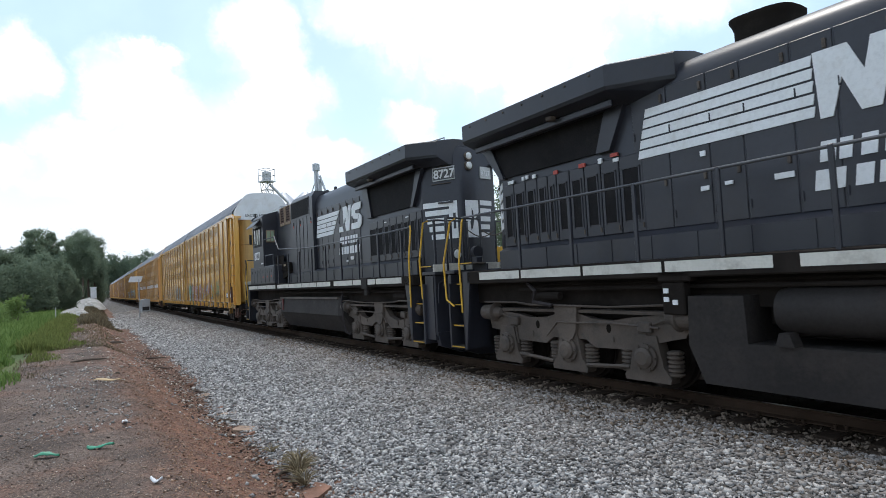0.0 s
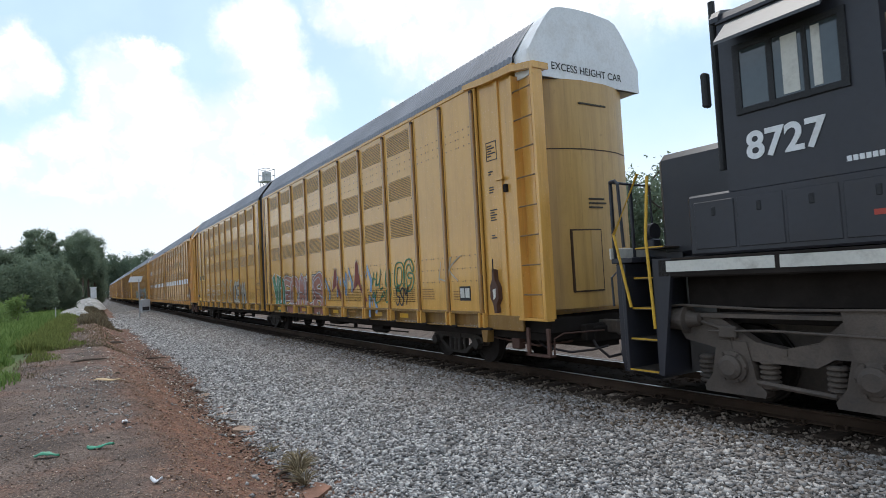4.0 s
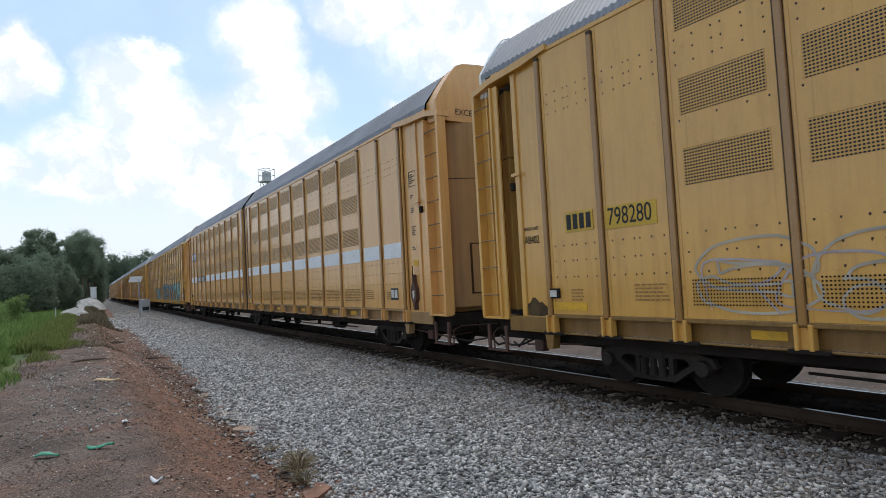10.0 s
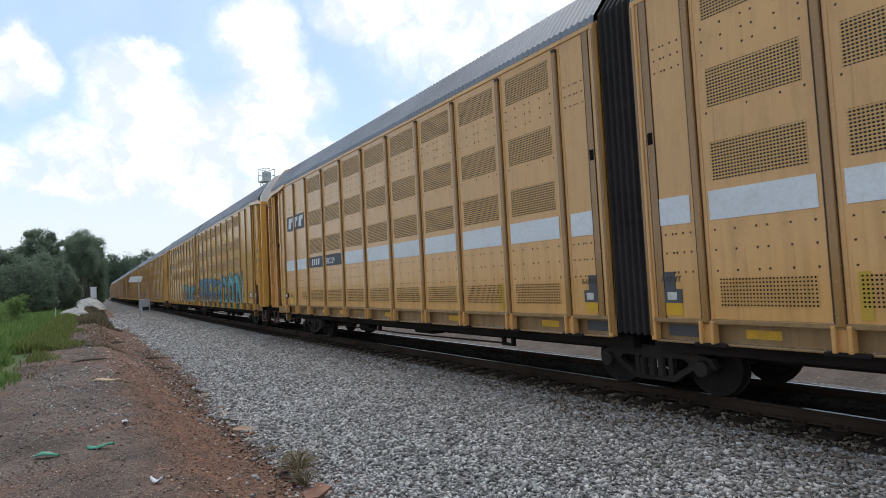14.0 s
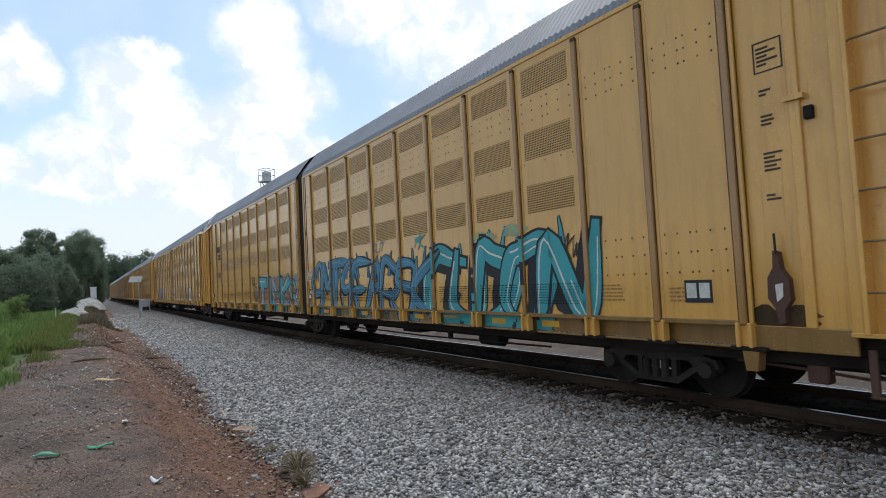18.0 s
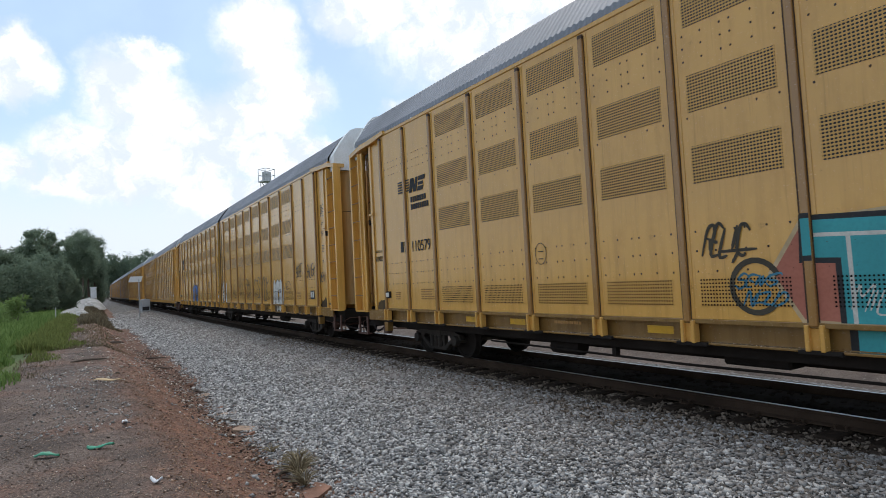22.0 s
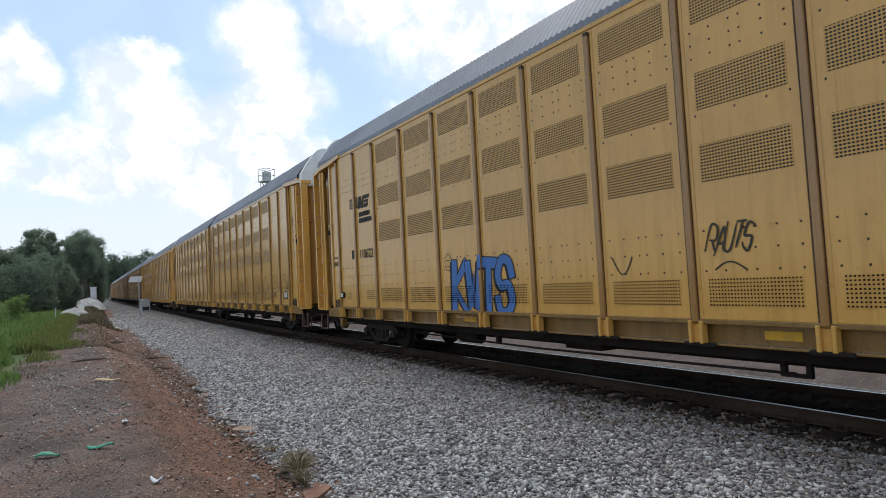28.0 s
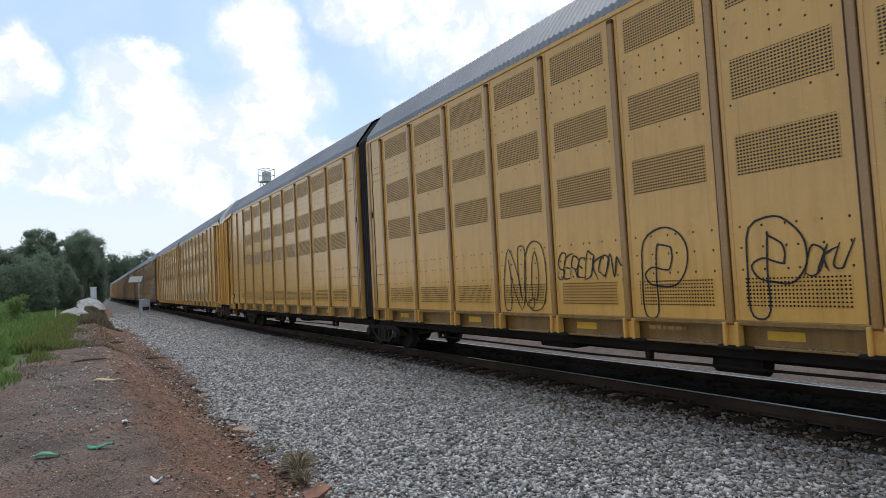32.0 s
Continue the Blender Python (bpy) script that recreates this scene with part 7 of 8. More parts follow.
def rail_emblem(root):
    """Dark bars with a block mark, and bars in place of the name."""
    for i in range(5):
        z = 4.05 + 0.065 * i
        part("emblem_bar", Build().prism([(-15.68, z), (-15.12, z), (-15.1, z + 0.035), (-15.66, z + 0.035)], FACE - 0.004, FACE + 0.004, "y"), "ink", root, "black emblem bar" if i == 0 else "")
    for quad in (((-14.95, 4.0), (-14.83, 4.0), (-14.7, 4.34), (-14.86, 4.34)), ((-14.82, 4.34), (-14.7, 4.34), (-14.62, 4.0), (-14.74, 4.0)), ((-14.68, 4.0), (-14.6, 4.0), (-14.5, 4.34), (-14.6, 4.34)),
                 ((-14.55, 4.0), (-14.3, 4.0), (-14.25, 4.1), (-14.52, 4.1)), ((-14.5, 4.13), (-14.26, 4.13), (-14.26, 4.2), (-14.5, 4.2)), ((-14.48, 4.24), (-14.2, 4.24), (-14.16, 4.34), (-14.45, 4.34))):
        part("emblem_block", Build().prism([(x - 0.16, z) for x, z in quad], FACE - 0.005, FACE + 0.004, "y"), "ink", root)
    for z, n in ((3.76, 7), (3.58, 8)):
        for j in range(n):
            part("name_bar", Build().box(-15.05 + 0.106 * j, -14.97 + 0.106 * j, FACE - 0.004, FACE + 0.004, z, z + 0.13), "ink", root)


for ob in (UNITS[1], UNITS[5], UNITS[7]):
    lettering(ob, "AB402", 0.2, -17.22, 2.42, "ink", 0.72, "black rack class stencil").location.y = NEAR + 0.05
    lettering(ob, "RACK CLASS", 0.09, -17.22, 2.66, "scrawl", 0.75, "small stencilled words").location.y = NEAR + 0.05
for ob in UNITS[2:8]:
    s = 1 if UNITS.index(ob) % 2 == 0 else -1
    lettering(ob, "B-UNIT" if s < 0 else "A-UNIT", 0.12, s * 0.76 - 0.18, 1.66, "scrawl", 0.8, "small stencilled unit mark")
    patch("unit_plate", ob, s * 0.76 - 0.14, s * 0.76 + 0.14, 1.37, 1.56, "dark_panel", "grey inspection plate", FACE - 0.006)
    patch("unit_plate_mark", ob, s * 0.76 - 0.09, s * 0.76 + 0.06, 1.41, 1.52, "stripe", "", FACE - 0.009)
    patch("sill_plate", ob, s * 0.78 - 0.23, s * 0.78 + 0.23, 0.9, 1.06, "dark_panel", "dark grey sill plate", NEAR + 0.127)

# car 1
c1f, c1r = unit_of(1, 1), unit_of(1, -1)
for j, word in enumerate(("BOSTE", "BRUS", "EHOS", "BRIC", "ISOM", "TOKER")):
    scrawl(c1f, word, 0.95, 1.4, 2.18 - 0.19 * j, 2.34 - 0.19 * j, 0.024, "scrawl", 60 + j, "row of small black lettering")
lettered(c1f, "YO", 1.62, 3.12, 0.95, 2.2, 0.3, "green_spray", "ink", "green puffed lettering with dark outline", "stripe", "pale_blue", 2, 0.0, 0.03, 0.0, 0.025, 0.03)
lettered(c1f, "ECAUS", 3.1, 7.45, 0.92, 2.14, 0.34, "salmon", "stripe", "salmon puffed lettering with white edges", "ink", "pale_blue", 3, 0.02, 0.05, 0.0, 0.035, 0.025, 0.0, True, False, 1.12)
scrawl(c1f, "NOW", 3.2, 3.7, 2.2, 2.38, 0.022, "scrawl", 4, "small black tag")
for k, (x0, x1, z0, z1) in enumerate(((7.3, 8.1, 1.25, 1.95), (8.75, 9.45, 1.45, 2.1), (9.45, 9.95, 1.5, 2.2), (10.75, 11.3, 1.5, 2.25), (11.1, 11.6, 0.9, 1.5))):
    b = Build()
    ribbon(b, [Vector(p) for p in ((x0, z0), (x0 + 0.05, z1), (x0 + (x1 - x0) * 0.4, z1 - 0.25), (x0 + (x1 - x0) * 0.55, z1 + 0.08), (x1, z1 - 0.35), (x1 - 0.06, z0 + 0.1))], 0.13, 0.8)
    sheet(b, "paint_band", c1f, "sky_spray", "light blue sprayed band")
    b = Build()
    ribbon(b, [Vector(p) for p in ((x0 - 0.06, z0), (x0, z1 + 0.05), (x0 + (x1 - x0) * 0.4, z1 - 0.2), (x0 + (x1 - x0) * 0.55, z1 + 0.14), (x1 + 0.06, z1 - 0.32))], 0.022, 1.2)
    sheet(b, "paint_rim", c1f, "stripe" if k % 2 else "scrawl", "thin outline")
for x, w, z1 in ((8.25, 0.95, 2.32), (9.95, 1.05, 2.48)):
    leg = Build()
    fill(leg, curl([(x, 1.62), (x + 0.18, 1.9), (x + 0.3, z1 - 0.05), (x + 0.46, z1 - 0.05), (x + 0.62, 1.8), (x + w, 1.35), (x + w * 0.75, 1.42), (x + 0.42, 1.95), (x + 0.2, 1.7)], 4, True), 1)
    sheet(leg, "paint_fill", c1f, "maroon", "maroon letter stroke")
    rim = Build()
    ribbon(rim, [Vector(p) for p in ((x - 0.35, 1.3), (x - 0.35, 1.95), (x - 0.08, 1.95), (x - 0.04, 1.65), (x + 0.1, 1.72), (x + 0.12, 2.1), (x + 0.24, 2.12), (x + 0.28, z1 - 0.02), (x + 0.38, z1 + 0.06), (x + 0.5, z1), (x + 0.52, 2.12), (x + 0.72, 2.05), (x + 0.74, 1.6), (x + 0.95, 1.78))], 0.028, 1.6)
    sheet(rim, "paint_rim", c1f, "ghost", "white outline")
scrawl(c1f, "HULIA", 11.42, 12.55, 1.74, 2.16, 0.045, "green_spray", 5, "dark green sprayed tag")
scrawl(c1f, "ALAG", 11.3, 12.5, 1.3, 1.66, 0.045, "green_spray", 6, "dark green sprayed tag")
contour(c1f, "OG", 12.74, 13.75, 1.62, 2.34, 0.13, "green_spray", 7, "dark green sprayed figure", 0.04)
scrawl(c1f, "SSM", 12.8, 13.4, 1.3, 1.75, 0.05, "scrawl", 8, "black scribble over the figure")
scrawl(c1f, "UK", 15.0, 15.8, 1.8, 2.3, 0.035, "ghost", 9, "white chalk tag")
lettered(c1r, "CEMA", -5.85, -3.2, 1.16, 2.22, 0.17, "silver_spray", "stripe", "brown lettering with white edges and a black shadow", "ink", "", 8, 0.08, 0.04, 0.0, 0.018, 0.03, 0.16, True, True, 0.98, "ink")
contour(c1r, "MN", -8.95, -6.35, 1.2, 2.4, 0.34, "scrawl", 10, "faded black outlined lettering", 0.028, "ghost")
scrawl(c1r, "UTC", -6.5, -6.0, 1.85, 2.45, 0.025, "ghost", 14, "white chalk tag")
contour(c1r, "SOO", -13.75, -9.2, 1.25, 2.15, 0.34, "ghost", 11, "thin white chalk lettering", 0.035)
scrawl(c1r, "ROAM", -13.5, -9.4, 1.3, 2.0, 0.03, "pale_violet", 13, "faint violet tag under the chalk")
scrawl(c1r, "NUL", -1.05, -0.6, 1.95, 2.12, 0.02, "scrawl", 12, "small dark tag")
contour(c1r, "S", -1.05, -0.62, 1.3, 1.75, 0.1, "scrawl", 15, "small black drawing", 0.02)
patch("number_ground", c1r, -15.22, -14.28, 2.5, 2.85, "mustard", "bright yellow ground under the number")
patch("number_ground", c1r, -16.1, -15.48, 2.53, 2.86, "mustard", "bright yellow ground under the mark")
lettering(c1r, "798280", 0.38, -15.18, 2.56, "ink", 0.72, "black stencilled car number").location.y -= 0.002
for j in range(4):
    patch("owner_bar", c1r, -16.06 + 0.145 * j, -15.96 + 0.145 * j, 2.57, 2.82, "ink", "black bar in place of the owner's mark" if j == 0 else "", FACE - 0.004)
patch("safety_patch", c1r, -16.54, -15.72, 1.23, 1.36, "decal", "bright yellow patch under the card holder")
# car 2: white band, dark owner's boxes
for s in (1, -1):
    ob = unit_of(2, s)
    edges = [0.42] + POSTS
    for a0, a1 in zip(edges, edges[1:]):
        w = (a1 - a0) / 2 - 0.14
        c = s * (a0 + a1) / 2
        number_box = s < 0 and 10.5 < (a0 + a1) / 2 < 13.9
        patch("band_panel", ob, c - w, c + w, 2.45 if not number_box else 2.47, 2.83, "dark_panel" if number_box else "white", "dark grey box with white letters" if number_box else "white band panel")
    patch("inspection_tag", ob, s * 0.7 - 0.1, s * 0.7 + 0.1, 1.55, 1.8, "dark_panel", "grey inspection box", FACE)
    patch("safety_square", ob, s * 0.72 - 0.17, s * 0.72 + 0.17, 1.2, 1.38, "decal", "bright yellow square")
c2r = unit_of(2, -1)
for x in (3.09, 6.09, -3.09, -6.09):
    patch("yellow_strip", unit_of(2, 1 if x > 0 else -1), x - 0.06, x + 0.06, 1.2, 1.72, "mustard", "dull yellow upright mark")
lettering(c2r, "880229", 0.27, -12.28, 2.54, "white", 0.95, "white car number on a dark box").location.y -= 0.004
for j in range(4):
    part("owner_bar", Build().prism([(-13.62 + 0.2 * j, 2.54), (-13.5 + 0.2 * j, 2.54), (-13.45 + 0.2 * j, 2.76), (-13.57 + 0.2 * j, 2.76)], FACE - 0.008, FACE - 0.002, "y"), "white", c2r, "white bar in place of a mark")
patch("safety_square", c2r, -16.15, -15.79, 1.2, 1.43, "decal", "bright yellow square")
patch("yellow_strip", c2r, -15.52, -15.46, 1.21, 1.73, "mustard", "dull yellow upright mark", NEAR - 0.012)
patch("yellow_strip", c2r, -17.22, -17.16, 1.22, 2.3, "mustard", "dull yellow upright mark", NEAR + 0.055)
plate = patch("warning_plate", c2r, -17.12, -16.74, 1.74, 1.98, "ink", "black border of a yellow warning plate", NEAR + 0.055)
part("plate_face", Build().box(-17.1, -16.76, NEAR + 0.048, NEAR + 0.058, 1.76, 1.96), "mustard", plate, "yellow warning plate")
patch("emblem_plate", c2r, -16.2, -14.3, 3.95, 4.5, "dark_panel", "dark emblem plate")
for j in range(3):
    x0 = -16.02 + 0.58 * j
    part("emblem_block", Build().prism([(x0, 4.04), (x0 + 0.3, 4.04), (x0 + 0.34, 4.26), (x0 + 0.48, 4.26), (x0 + 0.52, 4.42), (x0 + 0.08, 4.42)], FACE - 0.01, FACE - 0.002, "y"), "white", c2r, "white slanting emblem block" if j == 0 else "")
# car 3
c3f, c3r = unit_of(3, 1), unit_of(3, -1)
scrawl(c3f, "MLE", 0.55, 0.98, 2.0, 2.45, 0.03, "stripe", 21, "white chalk tag")
lettered(c3f, "SMTSEARSK", 0.85, 9.0, 0.86, 2.45, 0.26, "navy", "ink", "blue spray-painted lettering with dark edges", "", "sky_spray", 22, 0.3, 0.13, 0.85, 0.026, 0.03, 0.07, True, False, 1.4)
shards(c3f, 1.3, 8.9, 2.25, 2.75, 15, "navy", "ink", 44, "pointed blue flick above the lettering")
lettered(c3f, "CUDON", 8.9, 13.75, 0.86, 2.5, 0.4, "teal", "ink", "large teal spray-painted lettering", "", "stripe", 23, 0.25, 0.12, 0.6, 0.05, 0.03, 0.2, True, False, 1.35)
shards(c3f, 9.2, 13.6, 2.35, 2.85, 9, "teal", "ink", 45, "pointed teal flick above the lettering")
for q, (x, z, rx, rz) in enumerate(((9.7, 2.35, 0.55, 0.16), (11.2, 2.62, 0.4, 0.14), (12.2, 2.7, 0.35, 0.12), (13.0, 2.4, 0.4, 0.12))):
    mist = sheet(fill(Build(), [Vector((x + rx * math.cos(a) * (1 + 0.2 * math.sin(5 * a + q)), z + rz * math.sin(a) * (1 + 0.25 * math.sin(4 * a)))) for a in np.linspace(0, 6.283, 25)[:-1]], 0.25), "overspray", c3f, "teal_mist", "thin teal overspray")
scrawl(c3f, "CUT", 6.0, 6.75, 2.65, 2.95, 0.03, "navy", 24, "small blue tag")
scrawl(c3f, "MK", 8.45, 8.85, 2.6, 2.95, 0.045, "teal", 27, "small teal tag")
scrawl(c3f, "MKW", 13.42, 13.86, 2.1, 2.5, 0.028, "scrawl", 28, "thin black tag")
b3 = Build()
ground = curl([(-6.15, 1.17), (-6.12, 2.3), (-3.6, 2.3), (-1.75, 2.3), (-1.02, 2.52), (-1.22, 2.12), (-0.85, 1.85), (-0.5, 1.5), (-0.75, 1.6), (-0.9, 1.45), (-0.55, 1.17), (-3.0, 1.17)], 2, True)
fill(b3, ground, 0.15)
sheet(b3, "paint_ground", c3r, "coral", "coral paint ground")
sheet(ribbon(Build(), ground, 0.06, 0.2, True), "paint_border", c3r, "litter_tan", "pale yellow border of the coral ground")
lettered(c3r, "TINK", -6.08, -1.75, 0.86, 2.22, 0.44, "teal", "ink", "teal block lettering with black edges on coral ground", "", "stripe", 25, 0.0, 0.03, 0.0, 0.06, 0.0, 0.0, True, True, 1.08)
lettered(c3r, "S", -1.62, -0.85, 0.88, 2.06, 0.2, "teal", "ink", "teal curl with black edges beside the lettering", "", "stripe", 29, 0.0, 0.03, 0.3, 0.05, 0.0)
scrawl(c3r, "MEST", -0.95, -0.45, 2.0, 2.26, 0.04, "navy", 47, "small blue tag")
for j in range(3):
    scrawl(c3r, "MIL", -5.6 + 1.7 * j, -5.25 + 1.7 * j, 1.3 + 0.1 * j, 1.55 + 0.1 * j, 0.02, "stripe", 48 + j, "thin white scribble on the lettering")
scrawl(c3r, "RELIC", -7.3, -6.72, 1.98, 2.34, 0.045, "scrawl", 26, "bold black tag")
scrawl(c3r, "T", -7.15, -6.6, 1.85, 2.05, 0.04, "scrawl", 30, "black flourish")
line = [Vector((-6.68 + 0.3 * math.cos(q), 1.58 + 0.32 * math.sin(q))) for q in np.linspace(0.4, 5.6, 22)]
sheet(ribbon(Build(), line, 0.07, 1.2), "sprayed_ring", c3r, "scrawl", "soft black sprayed ring")
scrawl(c3r, "SEWS", -6.9, -6.4, 1.58, 1.74, 0.03, "navy", 31, "small blue words")
scrawl(c3r, "NOUD", -6.8, -6.3, 1.36, 1.52, 0.03, "navy", 32, "small blue words")
rail_emblem(c3r)
ring(c3r, -10.49, 2.22, 0.14, 0.19, "scrawl", "stencilled oval mark")
lettering(c3r, "110579", 0.37, -15.12, 2.56, "ink", 0.82, "black stencilled car number")
for j in range(2):
    patch("owner_bar", c3r, -15.66 + 0.2 * j, -15.52 + 0.2 * j, 2.57, 2.83, "ink", "black bar in place of the owner's mark" if j == 0 else "")
# car 4
c4f, c4r = unit_of(4, 1), unit_of(4, -1)
for x, z, rx, rz, tn in ((0.62, 2.0, 0.17, 0.34, 0.2), (0.95, 2.05, 0.16, 0.3, -0.1), (0.5, 1.55, 0.15, 0.3, 0.25), (0.85, 1.5, 0.25, 0.3, 0.0), (1.55, 1.9, 0.12, 0.36, -0.1), (1.5, 1.4, 0.18, 0.26, 0.2)):
    blob(c4f, x, z, rx, rz, "stripe", "ink", "white bubble lettering with black outline", tn)
scrawl(c4f, "SLO", 0.7, 1.6, 3.2, 3.7, 0.02, "scrawl", 30, "thin black tag high on the side")
scrawl(c4f, "SHE", 2.9, 4.1, 1.4, 2.1, 0.022, "scrawl", 31, "thin grey tag")
scrawl(c4f, "MEK", 4.56, 5.85, 1.5, 2.45, 0.026, "scrawl", 32, "thin grey tag")
scrawl(c4f, "SAN", 6.25, 7.1, 1.75, 2.3, 0.04, "scrawl", 33, "black tag")
scrawl(c4f, "SMD", 6.35, 7.1, 1.3, 1.6, 0.028, "scrawl", 37, "black tag")
scrawl(c4f, "COST", 7.85, 9.2, 1.5, 2.2, 0.042, "scrawl", 34, "loose black tag")
scrawl(c4f, "OGK", 9.35, 10.35, 1.3, 2.35, 0.042, "scrawl", 35, "loose black tag")
lettered(c4f, "ACO", 11.0, 12.45, 1.0, 2.08, 0.26, "stripe", "scrawl", "white bubble lettering with black outline", "", "", 34, 0.0, 0.05, 0.0, 0.03)
scrawl(c4f, "OTE", 11.95, 12.35, 1.62, 1.78, 0.026, "ink", 39, "small black words")
scrawl(c4f, "RED", 12.75, 13.5, 1.72, 2.0, 0.024, "scrawl", 40, "thin black tag")
scrawl(c4f, "SORE", 14.2, 14.9, 2.2, 2.6, 0.035, "scrawl", 36, "black tag")
scrawl(c4f, "SHLEK", 15.45, 16.3, 2.15, 2.55, 0.04, "ink", 38, "bold black tag")
scrawl(c4f, "MEN", 16.85, 17.2, 1.95, 2.25, 0.04, "scrawl", 41, "black tag on the car end")
lettered(c4r, "KWTS", -10.3, -8.25, 1.12, 2.2, 0.19, "cobalt", "ink", "blue sprayed lettering with a black outline", "", "", 37, 0.05, 0.03, 0.0, 0.022, 0.03, 0.05, True, True, 1.05)
scrawl(c4r, "RAUTS", -4.18, -3.58, 2.02, 2.36, 0.032, "scrawl", 38, "black tag")
for x0, x1, z, dip in ((-4.12, -3.71, 1.8, -0.1), (-5.81, -5.43, 2.05, 0.26)):
    line = [Vector((x0 + (x1 - x0) * q / 10, z - dip * math.sin(math.pi * q / 10))) for q in range(11)]
    sheet(ribbon(Build(), line, 0.022, 2), "drawn_arc", c4r, "scrawl", "thin black arc")
rail_emblem(c4r)
ring(c4r, -10.45, 2.22, 0.13, 0.19, "scrawl", "stencilled oval mark")
lettering(c4r, "110622", 0.37, -15.12, 2.56, "ink", 0.82, "black stencilled car number")
for j in range(2):
    patch("owner_bar", c4r, -15.66 + 0.2 * j, -15.52 + 0.2 * j, 2.57, 2.83, "ink", "black bar in place of the owner's mark" if j == 0 else "")
for ob, seed in ((c3r, 1), (c4r, 2), (c1r, 3), (c3f, 4), (c4f, 5), (unit_of(5, 1), 6)):
    r = random.Random(seed)
    side = 1 if UNITS.index(ob) % 2 == 0 else -1
    for j in range(5):
        x, z, w, h = side * r.uniform(16.75, 17.25), r.uniform(1.12, 1.3), r.uniform(0.1, 0.3), r.uniform(0.06, 0.16)
        line = [Vector((x + w * math.cos(q) * (1 + 0.3 * math.sin(3 * q + j)), max(1.11, z + h * math.sin(q) * (1 + 0.3 * math.cos(4 * q))))) for q in np.linspace(0, 6.283, 19)[:-1]]
        smear = fill(Build(), line, 0)
        smear.v = [(p[0], NEAR + 0.0565 - 0.0006 * j, p[2]) for p in smear.v]
        sheet(smear, "soot_smear", ob, "soot", "sooty smear low on the car end" if j == 0 else "")
# car 5
c5f = unit_of(5, 1)
patch("ladder_strip", c5f, 18.26, 18.36, 1.9, 3.2, "decal", "bright yellow strip behind the ladder", NEAR + 0.105)
contour(c5f, "NO", 6.28, 7.42, 1.2, 2.4, 0.2, "scrawl", 41, "thin black outlined letters", 0.022)
scrawl(c5f, "SEREDKONM", 7.78, 9.18, 1.75, 2.12, 0.024, "ink", 42, "black scribbled tag")
contour(c5f, "P", 9.52, 10.22, 1.18, 2.36, 0.24, "ink", 43, "thin black outlined letter", 0.024)
contour(c5f, "P", 11.1, 11.76, 1.18, 2.34, 0.24, "ink", 44, "thin black outlined letter", 0.024)
scrawl(c5f, "DKU", 11.8, 12.2, 1.72, 2.05, 0.022, "ink", 45, "thin black tag")
for k, (x, word) in enumerate(((12.62, "SB"), (14.12, "BS"), (15.42, "ENG"))):
    contour(c5f, "P", x, x + 0.66, 1.22, 2.26, 0.2, "scrawl", 46 + k, "thin black outlined letter", 0.022)
    scrawl(c5f, word, x + 0.68, x + 0.98, 1.72, 1.95, 0.022, "scrawl", 50 + k, "small black tag")
c6f = unit_of(6, 1)
scrawl(c6f, "WALLOWING", 4.0, 14.0, 1.3, 2.0, 0.06, "ghost", 51, "faded white lettering")


# ---- vegetation and distance ----
def crown_mesh(name, rng, centre, radii, clumps, leaves, size, mat):
    """A crown of leaf cards gathered in uneven clumps."""
    C = rng.normal(0, 1, (clumps, 3))
    C /= np.linalg.norm(C, axis=1)[:, None]
    C *= rng.uniform(0.2, 1.0, (clumps, 1)) * np.array(radii)
    C += np.array(centre)
    rad = rng.uniform(0.2, 0.36, clumps) * min(radii[0], radii[2])
    n = clumps * leaves
    P = np.repeat(C, leaves, 0) + rng.normal(0, 0.5, (n, 3)) * np.repeat(rad, leaves)[:, None]
    A = rng.normal(0, 1, (n, 3)); A /= np.linalg.norm(A, axis=1)[:, None]
    B = np.cross(A, rng.normal(0, 1, (n, 3))); B /= np.linalg.norm(B, axis=1)[:, None]
    s = rng.uniform(0.6, 1.3, (n, 1)) * size
    V = np.stack([P - A * s, P + B * s * 0.75, P + A * s], 1).reshape(-1, 3)
    F = np.arange(n * 3).reshape(-1, 3)
    me = bpy.data.meshes.new(name)
    me.from_pydata(V.tolist(), [], F.tolist())
    me.materials.append(M[mat])
    return me


def tree(x, y, z, h, spread, seed, mat, label, trunk=0.35, low=0.25, clumps=60, leaves=60, leaf=0.155):
    rng = np.random.default_rng(seed)
    root = tagged(new("tree"), label, "tree", "trees of the wood")
    root.matrix_basis = Matrix.Translation((x, y, z))
    b = Build().tube([(0, 0, -0.3), (rng.normal(0, 0.1), rng.normal(0, 0.1), h * 0.4), (rng.normal(0, 0.2), rng.normal(0, 0.2), h * 0.85)], [trunk, trunk * 0.75, trunk * 0.25], 8)
    for i in range(7):
        a, q = rng.uniform(0, 6.28), h * rng.uniform(low + 0.1, 0.85)
        b.tube([(0, 0, q), (math.cos(a) * spread * 0.4, math.sin(a) * spread * 0.4, q + h * 0.05), (math.cos(a) * spread * 0.75, math.sin(a) * spread * 0.75, q + h * 0.1)], [trunk * 0.35, trunk * 0.22, trunk * 0.06], 5)
    put("trunk", b.mesh("trunk", "bark", True), root)
    put("crown", crown_mesh("crown", rng, (0, 0, h * (1 + low) / 2), (spread, spread, h * (1 - low) / 2), clumps, leaves, min(leaf, h * 0.02) if h > 4 else h * 0.035, mat), root)
    return root


def spot_on(az, dist):
    return -dist * math.cos(radians(az)), dist * math.sin(radians(az))


